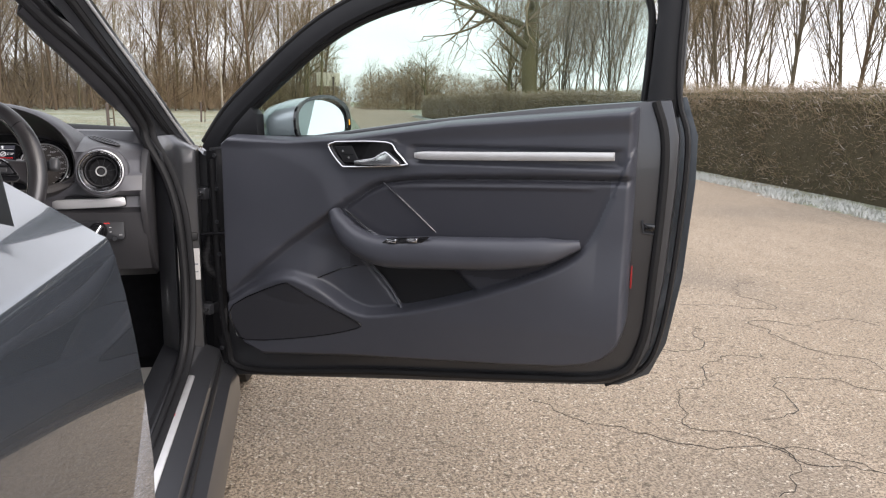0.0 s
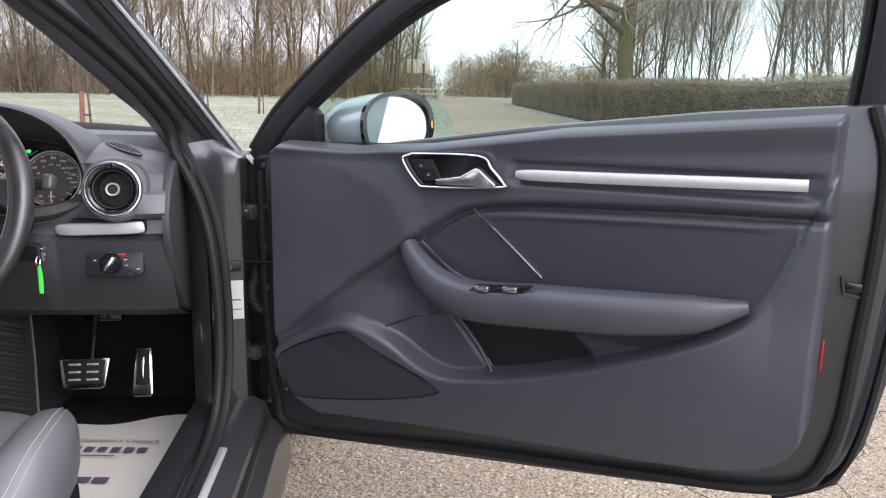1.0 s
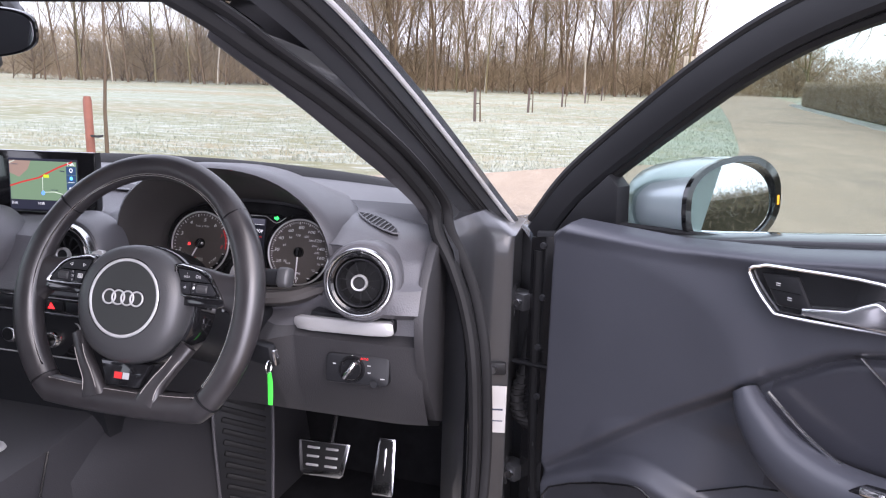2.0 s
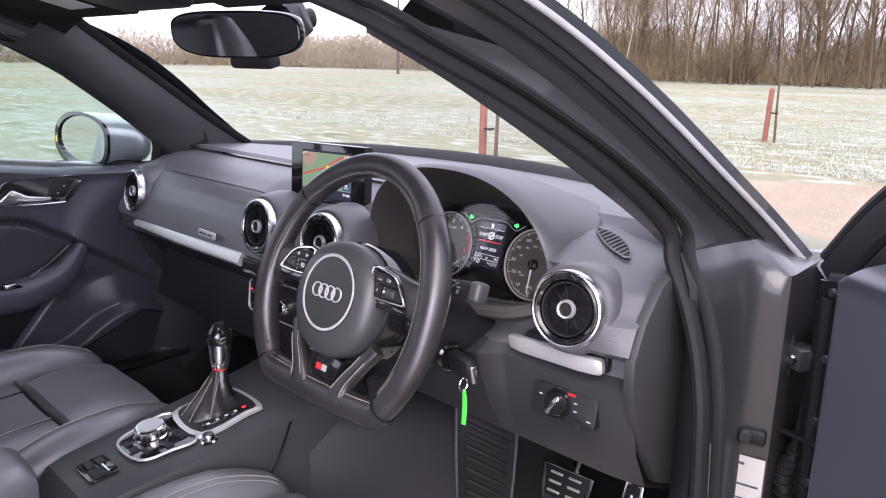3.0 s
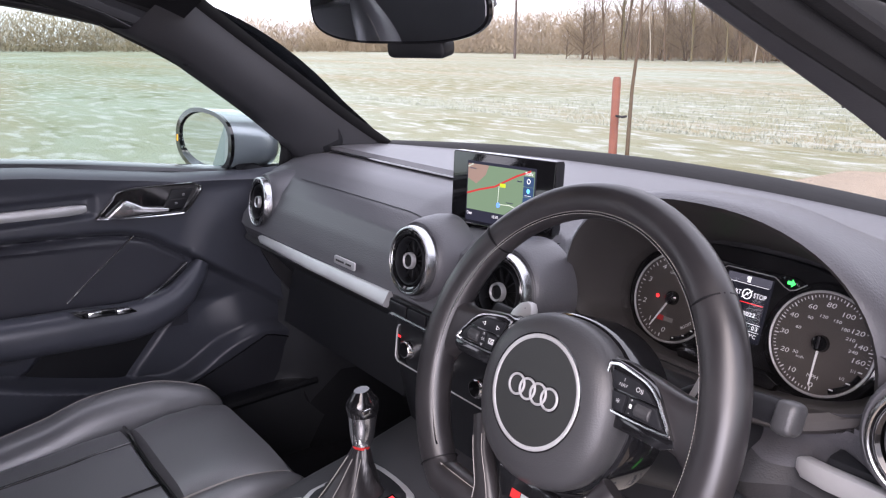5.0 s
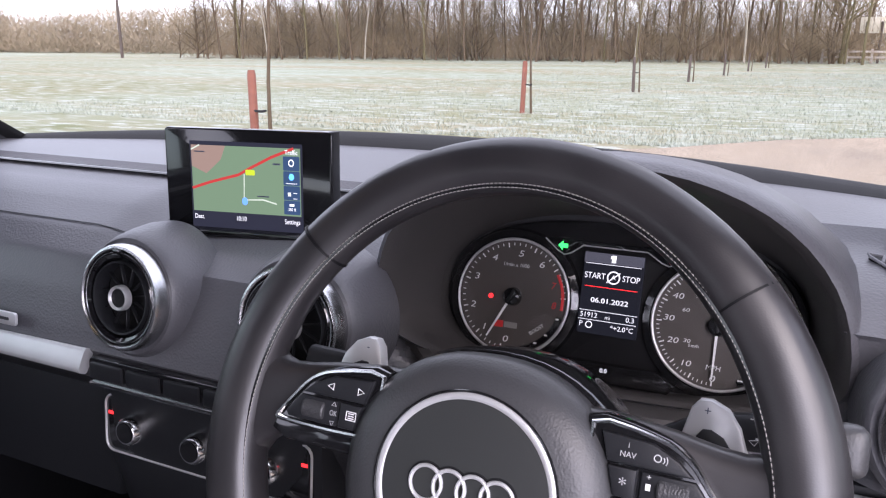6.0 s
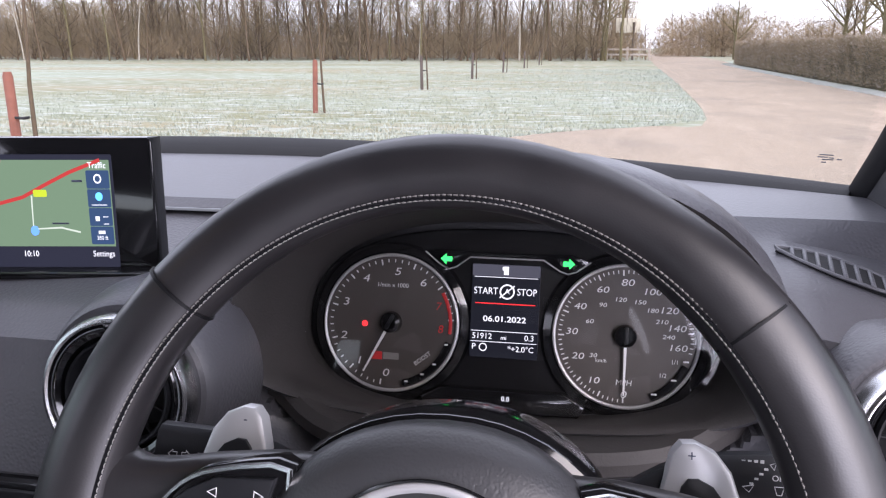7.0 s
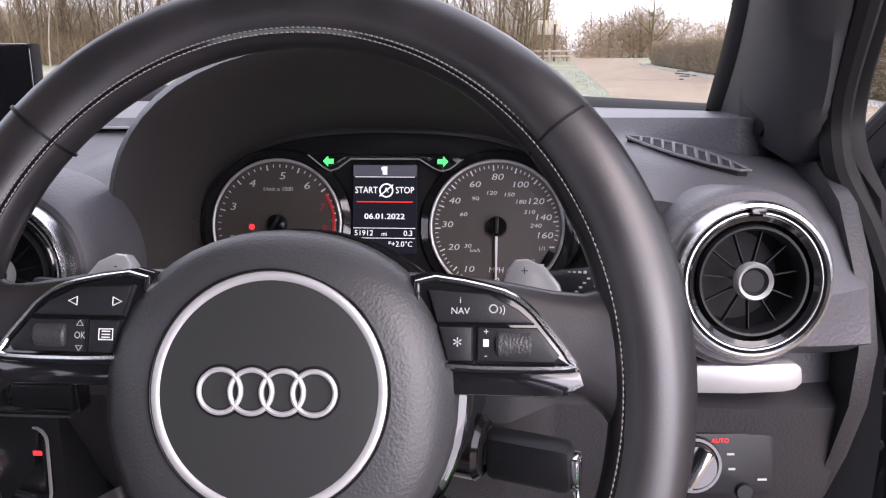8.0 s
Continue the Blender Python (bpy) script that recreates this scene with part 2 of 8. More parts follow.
rubber = material("black_rubber", (0.010, 0.010, 0.011), 0.62, 0, 0.3, 700, 0.2, 15, spec=0.3)
carpet = material("black_carpet", (0.013, 0.013, 0.0145), 0.95, 0, 1.0, 900, 0.3, 40, spec=0.1)
roof_cloth = material("black_roof_lining", (0.018, 0.018, 0.020), 0.95, 0, 0.6, 1400, 0.15, 30, spec=0.1)
lower_skin = material("lower_dash_skin", (0.030, 0.0295, 0.032), 0.48, 0, 0.40, 520, 0.12, 7, kind="leather", spec=0.4)
console_skin = material("console_side_skin", (0.033, 0.0325, 0.036), 0.45, 0, 0.35, 600, 0.12, 7, kind="leather")
pillar_cloth = material("dark_pillar_trim", (0.034, 0.034, 0.038), 0.58, 0, 0.5, 1200, 0.15, 12)
paper = material("printed_paper_mat", (0.62, 0.60, 0.56), 0.85, 0, 0.4, 300, 0.08, 8)
ink = material("printing_ink", (0.07, 0.08, 0.12), 0.7, 0, 0.2, 500)
white_mark = material("white_marking", (0.80, 0.80, 0.80), 0.5, 0, 0.05, 500, 0.05)
stitch = material("grey_thread", (0.27, 0.255, 0.24), 0.8, 0, 0.3, 2000)
matt_black = material("matt_black_plastic", (0.006, 0.006, 0.007), 0.55, 0, 0.15, 1400, 0.15, 8, spec=0.25)
knurled = material("knurled_rubber", (0.035, 0.035, 0.037), 0.45, 0, 1.0, 1100, 0.15, 20, kind="leather")
grey_mark = material("grey_marking", (0.42, 0.42, 0.43), 0.5, 0, 0.05, 500, 0.05)
red_plastic = material("red_plastic", (0.55, 0.03, 0.03), 0.35, 0, 0.1, 800)
ring_metal = material("knurled_ring_metal", (0.56, 0.56, 0.57), 0.24, 1.0, 0.5, 1500, 0.05, 30)
amber_lens = glowing("amber_lens", (1.0, 0.42, 0.03), 0.8)
mirror_cap = material("silver_mirror_cap", (0.31, 0.375, 0.395), 0.30, 0.4, 0.04, 1200, 0.05, 5, coat=0.8)
green_tag = material("green_plastic_tag", (0.05, 0.62, 0.06), 0.4, 0, 0.1, 800)
mirror_glass = material("mirror_glass", (0.85, 0.87, 0.9), 0.02, 1.0, 0, 1, 0.02, 5)
label_paper = material("sticker_paper", (0.52, 0.515, 0.51), 0.6, 0, 0.1, 500)
dial_face = material("dial_face", (0.078, 0.068, 0.062), 0.5, 0.2, 0.08, 1500, 0.08, 20)
screen_glow = glowing("lit_white_symbols", (0.95, 0.97, 1.0), 0.5)
red_glow = glowing("lit_red", (1.0, 0.03, 0.03), 0.9)
green_glow = glowing("lit_green_arrow", (0.02, 0.9, 0.12), 1.0)
windscreen_glass = clear_glass("windscreen_glass", (0.94, 0.96, 0.955))
door_glass = clear_glass("green_tinted_glass", (0.78, 0.85, 0.82), 0.2)


# ---- the car: doors ----
dark_red = material("dark_red_reflector", (0.30, 0.02, 0.02), 0.3)
grille_cloth = material("speaker_mesh", (0.026, 0.027, 0.033), 0.55, 0, 0.8, 500, 0.10, 6)


def seg_side(u, z, line):
    """Distance to a broken line, positive to the left of its run."""
    best = np.full(u.shape, 9.0)
    sign = np.ones(u.shape)
    for (ax, ay), (bx, by) in zip(line[:-1], line[1:]):
        wx, wy = bx - ax, by - ay
        k = np.clip(((u - ax) * wx + (z - ay) * wy) / (wx * wx + wy * wy), 0, 1)
        dx, dy = u - ax - k * wx, z - ay - k * wy
        d = np.hypot(dx, dy)
        near = d < best
        best = np.where(near, d, best)
        sign = np.where(near, np.sign(wx * (z - ay) - wy * (u - ax) + 1e-9), sign)
    return best * sign


def step(x, w):
    t = np.clip(x / w * 0.5 + 0.5, 0, 1)
    return t * t * (3 - 2 * t)


CARD_LOW = [(0.085, 0.50), (0.10, 0.43), (0.138, 0.365), (0.188, 0.344), (0.446, 0.371), (0.833, 0.399), (0.96, 0.412), (1.012, 0.424), (1.04, 0.438), (1.060, 0.456), (1.074, 0.478), (1.084, 0.508), (1.092, 0.556)]
CARD_TOP = [(0.085, 0.885), (0.118, 0.906), (0.285, 0.904), (0.435, 0.916), (0.685, 0.953), (0.937, 0.976), (1.092, 0.990)]
CREASE = [(p.x, p.y) for p in smooth_path([(0.085, 0.49, 0), (0.264, 0.635, 0), (0.382, 0.719, 0), (0.449, 0.77, 0), (0.549, 0.817, 0), (0.826, 0.835, 0), (1.04, 0.842, 0), (1.12, 0.845, 0)], 5)]
SHOULDER = [(p.x, p.y) for p in smooth_path([(0.10, 0.93, 0), (0.22, 0.900, 0), (0.33, 0.868, 0), (0.39, 0.828, 0), (0.42, 0.77, 0)], 5)]
LIP = [(p.x, p.y) for p in smooth_path([(0.08, 0.475, 0), (0.18, 0.535, 0), (0.27, 0.572, 0), (0.352, 0.556, 0), (0.446, 0.502, 0), (0.535, 0.502, 0), (0.743, 0.562, 0), (0.93, 0.640, 0), (1.0, 0.695, 0), (1.045, 0.80, 0)], 6)]


def card_height(u, z):
    """How far the moulded door card stands off the door frame."""
    h = np.full(u.shape, 0.030)
    above = step(seg_side(u, z, CREASE), 0.010)
    h += 0.012 * above
    h += 0.010 * step(-seg_side(u, z, SHOULDER), 0.035) * above
    lip = seg_side(u, z, LIP)
    low = step(-lip, 0.012)
    h += low * np.interp(z, [0.36, 0.50, 0.70], [0.006, 0.024, 0.034]) * (1 - step(z - 0.62, 0.10) * (1 - np.interp(u, [0.88, 1.02], [1.0, 0.25])))
    below = step(0.66 - z, 0.02) * step(lip, 0.012)
    pocket = below * step(seg_side(u, z, [(0.60, 0.47), (0.455, 0.64)]) * -1, 0.012) * step(seg_side(u, z, [(0.775, 0.54), (0.66, 0.64)]), 0.012)
    h -= 0.014 * below * step(u - 0.36, 0.04) * step(0.80 - u, 0.10)
    h -= 0.016 * pocket
    line = seg_side(u, z, CREASE)
    h -= 0.009 * np.exp(-((line + 0.008) / 0.006) ** 2) * step(u - 0.42, 0.14)
    h += 0.0035 * np.exp(-((line + 0.024) / 0.004) ** 2) * step(u - 0.60, 0.10) * step(1.0 - u, 0.02)
    h -= 0.006 * np.exp(-((lip - 0.006) / 0.005) ** 2) * step(u - 0.55, 0.10) * step(0.93 - u, 0.06)
    mid = 0.877 + 0.010 * (u - 0.6)
    h -= 0.009 * step(0.019 - np.abs(z - mid), 0.006) * step(u - 0.595, 0.012) * step(1.062 - u, 0.012)
    h += 0.012 * step(z - np.interp(u, [0, 0.4, 0.7, 1.1], [0.89, 0.895, 0.925, 0.955]), 0.02) * above
    bowl = np.hypot((u - 0.30) / 0.13, (z - 0.575) / 0.075)
    h += 0.016 * np.clip(1 - bowl, 0, 1)
    return h


def build_door(m, name, label, full):
    """A car door in its own frame: x along from the hinge, y up, z into the cabin."""
    at = m.translation.copy()
    door = thing(name, (at.x, at.y, 0.3), label, "car door")
    # painted inner frame and outer skin
    low = [(0.03, 0.30), (0.059, 0.262), (0.173, 0.276), (0.544, 0.316), (0.829, 0.347), (1.06, 0.378), (1.112, 0.408), (1.14, 0.471), (1.160, 0.624), (1.172, 0.829), (1.172, 0.93), (1.152, 1.005), (0.9, 0.985), (0.6, 0.95), (0.3, 0.905), (0.02, 0.868)]
    part("inner_frame", plate(low, -0.055, -0.004, 0.008), paint_in, door, "grey painted inner door frame", m)
    skin_line = [(0.0, 0.32), (0.03, 0.245), (0.173, 0.258), (0.544, 0.300), (0.829, 0.33), (1.075, 0.360), (1.14, 0.395), (1.172, 0.471), (1.196, 0.624), (1.208, 0.829), (1.206, 0.93), (1.178, 1.01), (0.9, 0.985), (0.6, 0.95), (0.3, 0.905), (0.0, 0.868)]
    bm = bmesh.new()
    rings = []
    for w, k in ((-0.058, 0.0), (-0.074, 0.0), (-0.10, 0.012), (-0.125, 0.05)):
        rings.append([(x + (0.6 - x) * k, y + (0.66 - y) * k * 0.9, w) for x, y in skin_line])
    skin(bm, rings)
    part("outer_skin", outward(bm), paint, door, "dark grey metallic door skin", m)
    seal = smooth_path([(0.035, 0.84, 0.002), (0.042, 0.55, 0.002), (0.062, 0.36, 0.002), (0.12, 0.29, 0.002), (0.5, 0.334, 0.002), (0.83, 0.366, 0.002), (1.06, 0.398, 0.002), (1.122, 0.48, 0.002), (1.138, 0.65, 0.002), (1.146, 0.83, 0.002), (1.142, 0.93, 0.002), (1.12, 1.0, 0.002)], 6)
    part("door_seal", tube(seal, 0.009, 0.007, (0, 0, 1), 8), rubber, door, "black rubber door seal", m)
    edge = smooth_path([(1.05, 0.372, -0.02), (1.128, 0.42, -0.02), (1.16, 0.50, -0.02), (1.178, 0.65, -0.02), (1.188, 0.83, -0.02), (1.186, 0.93, -0.02), (1.166, 1.0, -0.02), (1.160, 1.1, -0.02), (1.165, 1.25, -0.02)], 5)
    part("edge_seal", tube(edge, 0.006, 0.014, (0, 0, 1), 6), rubber, door, m=m)
    # window frame, glass, quarter sail
    frame_line = smooth_path([(0.008, 0.86, 0), (0.075, 0.945, 0), (0.178, 1.035, 0), (0.30, 1.130, 0), (0.415, 1.195, 0), (0.56, 1.245, 0), (0.75, 1.28, 0), (0.95, 1.288, 0), (1.09, 1.27, 0), (1.135, 1.21, 0), (1.138, 1.12, 0), (1.132, 0.97, 0)], 6)
    part("window_frame", tube([(p.x, p.y, -0.04) for p in frame_line], [0.024, 0.026, 0.028, 0.028, 0.028, 0.028, 0.028, 0.032, 0.036], 0.026, (0, 0, 1), 12, 3.5), hard_plastic, door, "black window frame", m)
    inner_lip = smooth_path([(0.052, 0.885, 0), (0.12, 0.955, 0), (0.222, 1.038, 0), (0.33, 1.118, 0), (0.44, 1.175, 0), (0.58, 1.215, 0), (0.75, 1.245, 0), (0.93, 1.252, 0), (1.06, 1.235, 0), (1.095, 1.19, 0), (1.098, 1.1, 0), (1.092, 0.99, 0)], 6)
    part("glass_seal", tube([(p.x, p.y, -0.042) for p in inner_lip], 0.008, 0.014, (0, 0, 1), 8), rubber, door, m=m)
    outer_lip = [(p.x - 0.012, p.y + 0.022, -0.022) for p in frame_line[:52]]
    part("frame_seal", tube(outer_lip, 0.007, 0.008, (0, 0, 1), 8), rubber, door, "rubber seal round the window frame", m)
    pane_line = [(p.x, p.y) for p in inner_lip] + [(0.9, 0.96), (0.5, 0.91), (0.06, 0.86)]
    g = part("window_glass", plate(pane_line, -0.054, -0.050), door_glass, door, "green tinted window glass", m)
    g.visible_shadow = False
    part("sail_panel", plate([(0.045, 0.868), (0.16, 0.895), (0.158, 0.955), (0.14, 0.972), (0.09, 0.925)], -0.05, -0.018, 0.004), hard_plastic, door, "black plastic corner panel", m)
    part("waist_strip", tube([(0.1, 0.893, -0.034), (0.4, 0.905, -0.034), (0.7, 0.945, -0.034), (1.1, 0.982, -0.034)], 0.006, 0.012, (0, 0, 1), 6), rubber, door, m=m)
    # moulded card, cut into its pads
    nu, nz = 290, 170
    us = np.linspace(0.087, 1.090, nu)
    uu = np.repeat(us[:, None], nz, 1)
    lo = np.interp(us, [k[0] for k in CARD_LOW], [k[1] for k in CARD_LOW])[:, None]
    hi = np.interp(us, [k[0] for k in CARD_TOP], [k[1] for k in CARD_TOP])[:, None]
    zz = lo + (hi - lo) * np.linspace(0, 1, nz)[None, :]
    hh = card_height(uu, zz)
    rim = np.minimum(np.minimum(zz - lo, hi - zz), np.minimum(uu - us[0], us[-1] - uu))
    hh = hh * (0.12 + 0.88 * np.sqrt(np.clip(rim / 0.013, 0, 1)))
    above = seg_side(uu, zz, CREASE)
    lip = seg_side(uu, zz, LIP)
    spk = [(p.x, p.y) for p in smooth_path([(0.118, 0.478, 0), (0.262, 0.548, 0), (0.30, 0.546, 0), (0.36, 0.515, 0), (0.458, 0.474, 0), (0.464, 0.455, 0), (0.34, 0.418, 0), (0.145, 0.385, 0), (0.112, 0.42, 0)], 3, True)]
    in_spk = np.zeros(uu.shape, bool)
    for (ax, ay), (bx, by) in zip(spk, spk[1:] + spk[:1]):
        if ay != by:
            cross = ((ay > zz) != (by > zz)) & (uu < (bx - ax) * (zz - ay) / (by - ay) + ax)
            in_spk ^= cross
    pads = {"door_card": bmesh.new(), "padded_insert": bmesh.new(), "speaker_grille": bmesh.new()}
    cache = {"door_card": {}, "padded_insert": {}, "speaker_grille": {}}

    def corner(key, i, j):
        if (i, j) not in cache[key]:
            cache[key][(i, j)] = pads[key].verts.new((uu[i, j], zz[i, j], hh[i, j]))
        return cache[key][(i, j)]

    for i in range(nu - 1):
        for j in range(nz - 1):
            inner = above[i, j] < -0.008 and lip[i, j] > 0.004 and uu[i, j] > 0.43 and zz[i, j] > 0.60 and uu[i, j] < 1.04
            key = "padded_insert" if inner else "speaker_grille" if in_spk[i, j] else "door_card"
            pads[key].faces.new([corner(key, *q) for q in ((i, j), (i + 1, j), (i + 1, j + 1), (i, j + 1))])
    part("door_card", pads["door_card"], card_skin, door, "moulded dark grey door card", m)
    part("padded_insert", pads["padded_insert"], insert_cloth, door, "black padded insert", m)
    part("card_back", plate([(0.09, 0.50), (0.14, 0.37), (0.19, 0.35), (0.83, 0.405), (1.06, 0.47), (1.087, 0.55), (1.087, 0.985), (0.68, 0.948), (0.3, 0.90), (0.09, 0.88)], -0.004, 0.006), hard_plastic, door, m=m)
    # armrest
    arm = smooth_path([(0.405, 0.735, 0.046), (0.428, 0.708, 0.056), (0.475, 0.672, 0.066), (0.55, 0.654, 0.072), (0.66, 0.660, 0.072), (0.80, 0.668, 0.068), (0.91, 0.680, 0.058), (0.985, 0.697, 0.040)], 6)
    part("armrest", tube(arm, [0.014, 0.022, 0.030, 0.035, 0.037, 0.036, 0.030, 0.010], [0.016, 0.024, 0.030, 0.034, 0.034, 0.032, 0.026, 0.012], (0, 0, 1), 18, 2.6), card_skin, door, "padded dark grey armrest", m)
    part("pull_trim", tube(smooth_path([(0.435, 0.742, 0.050), (0.49, 0.705, 0.058), (0.53, 0.688, 0.064)], 5), 0.0022, 0.003, (0, 0, 1), 6), bright_metal, door, m=m)
    # silver strip
    strip = smooth_path([(0.608, 0.874, 0.044), (0.64, 0.8745, 0.047), (0.8, 0.879, 0.047), (0.95, 0.884, 0.047), (1.048, 0.887, 0.045)], 5)
    part("trim_strip", tube(strip, [0.006, 0.0095, 0.0095, 0.0095, 0.009], 0.006, (0, 0, 1), 12, 3.5), silver_trim, door, "satin silver trim strip", m)
    # inner handle
    bez = [(0.396, 0.886), (0.409, 0.896), (0.43, 0.899), (0.542, 0.901), (0.566, 0.882), (0.588, 0.858), (0.580, 0.851), (0.45, 0.842), (0.425, 0.848)]
    ring = smooth_path([(x, y, 0.052) for x, y in bez], 4, True)
    handle = part("inner_handle", tube(ring, 0.0024, 0.004, (0, 0, 1), 8, closed=True), bright_metal, door, "chrome ringed inner door handle", m)
    part("handle_cup", plate([(p.x, p.y) for p in ring], 0.020, 0.047), gloss_black, handle, "black handle recess", m)
    lever = [(0.4625, 0.848), (0.570, 0.850), (0.575, 0.855), (0.545, 0.879), (0.5385, 0.881), (0.528, 0.876), (0.510, 0.865), (0.4625, 0.857)]
    part("lever", plate(lever, 0.045, 0.059, 0.003, 3), bright_metal, handle, "chrome door lever", m)
    part("lock_switch", plate([(0.41, 0.887), (0.452, 0.890), (0.472, 0.853), (0.432, 0.852)], 0.045, 0.051, 0.002), hard_plastic, handle, "lock buttons", m)
    bars([(0.431, 0.879, 0.005, 0.0012), (0.431, 0.8765, 0.005, 0.0008), (0.446, 0.864, 0.005, 0.0012), (0.446, 0.8615, 0.005, 0.0008)], m @ Matrix.Translation((0, 0, 0.0512)), grey_mark, handle)
    bars([(0.440, 0.8705, 0.036, 0.0008)], m @ Matrix.Translation((0, 0, 0.0511)), gloss_black, handle, "switch_gap")
    # piping, window switches
    part("piping", tube([(0.526, 0.808, 0.033), (0.60, 0.747, 0.033), (0.657, 0.70, 0.036)], 0.0016, 0.0016, (0, 0, 1), 6), bright_metal, door, "thin silver piping", m)
    sw = part("window_switch", plate([(0.545, 0.676), (0.566, 0.690), (0.664, 0.700), (0.645, 0.684), (0.59, 0.676)], 0.092, 0.100, 0.003), gloss_black, door, "window switch panel", m)
    for u in (0.575, 0.625):
        part("switch", block((0.026, 0.010, 0.010), (u, 0.686 + 0.1 * (u - 0.575), 0.101), 0.003), bright_metal, sw, m=m)
    # loudspeaker grille, pocket
    part("speaker_grille", pads["speaker_grille"], grille_cloth, door, "black loudspeaker grille", m)
    part("grille_edge", tube([(x, y, float(card_height(np.array([x]), np.array([y]))[0]) + 0.0005) for x, y in spk], 0.0016, 0.0016, (0, 0, 1), 6, closed=True), gloss_black, door, m=m)
    # flat black sheet in the pocket recess, its colour giving the shade of depth
    part("pocket_shade", plate([(0.575, 0.508), (0.62, 0.518), (0.70, 0.55), (0.735, 0.582), (0.69, 0.622), (0.56, 0.622), (0.485, 0.612)], 0.0, 0.003), gloss_black, door, "flat black sheet for the shaded depth of the door pocket", m)
    if full:
        part("pocket_edge", tube(smooth_path([(0.488, 0.606, 0.017), (0.52, 0.575, 0.017), (0.548, 0.540, 0.018), (0.568, 0.508, 0.022)], 5), 0.003, 0.004, (0, 0, 1), 8), card_skin, door, m=m)
        part("seam", tube([(x, y, float(card_height(np.array([x]), np.array([y]))[0]) + 0.0004) for x, y in ((0.352, 0.566), (0.41, 0.592), (0.45, 0.602))], 0.0014, 0.001, (0, 0, 1), 5), gloss_black, door, m=m)
        part("bottom_plug", lathe([(0, 0.012), (0.012, 0.012), (0.016, 0.006), (0.017, -0.01)], 20), rubber, door, "black rubber drain plug", m @ Matrix.Translation((0.831, 0.365, -0.012)) @ Matrix.Diagonal((1.2, 0.6, 1, 1)))
        part("lock_slot", block((0.028, 0.015, 0.01), (1.126, 0.738, -0.002), 0.004), gloss_black, door, "door lock slot", m)
        part("lock_rim", tube([(1.108, 0.752, 0.0), (1.112, 0.727, 0.002), (1.146, 0.722, 0.0)], 0.003, 0.003, (0, 0, 1), 6), paint_in, door, m=m)
        part("reflector", block((0.004, 0.050, 0.004), (1.093, 0.630, 0.010), 0.0015), dark_red, door, "red door reflector", m)
        for y in (0.752, 0.446):
            hg = part("hinge", block((0.036, 0.030, 0.034), (0.006, y, 0.004), 0.005), paint_in, door, "grey steel door hinge", m)
            part("hinge_pin", tube([(-0.004, y - 0.026, 0.016), (-0.004, y + 0.026, 0.016)], 0.007, None, (0, 0, 1), 10), paint_in, hg, m=m)
            part("hinge_leaf", block((0.045, 0.026, 0.007), (-0.030, y, 0.008), 0.002), paint_in, hg, m=m)
            part("bolt", lathe([(0, 0.006), (0.006, 0.006), (0.007, 0)], 8), bright_metal, hg, m=m @ Matrix.Translation((0.014, y, 0.021)))
        part("check_strap", tube([(-0.07, 0.642, 0.02), (-0.02, 0.644, 0.012), (0.08, 0.652, 0.0)], 0.004, 0.007, (0, 0, 1), 8), hard_plastic, door, "black door check strap", m)
        loom = smooth_path([(0.02, 0.70, -0.01), (0.012, 0.62, -0.006), (0.006, 0.585, 0.004), (0.016, 0.55, 0.004), (0.04, 0.53, -0.01)], 6)
        boot = tube(loom, 0.011, None, (0, 0, 1), 12)
        for i in range(9):
            q = loom[4 + 2 * i]
            boot = tube([q + Vector((0, 0.002, 0)), q - Vector((0, 0.002, 0))], 0.0145, None, (0, 0, 1), 12, bm=boot)
        part("cable_boot", boot, rubber, door, "ribbed rubber cable boot", m)
        part("front_post", plate([(0.02, 0.30), (0.062, 0.30), (0.075, 0.87), (0.02, 0.86)], -0.004, 0.004, 0.001), gloss_black, door, "black painted hinge edge", m)
        for k in range(7):
            part("bolt", lathe([(0, 0.004), (0.005, 0.004), (0.006, 0)], 8), paint_in, door, m=m @ Matrix.Translation((0.045 + 0.004 * (k % 2), 0.34 + 0.085 * k, 0.004)))
    return door


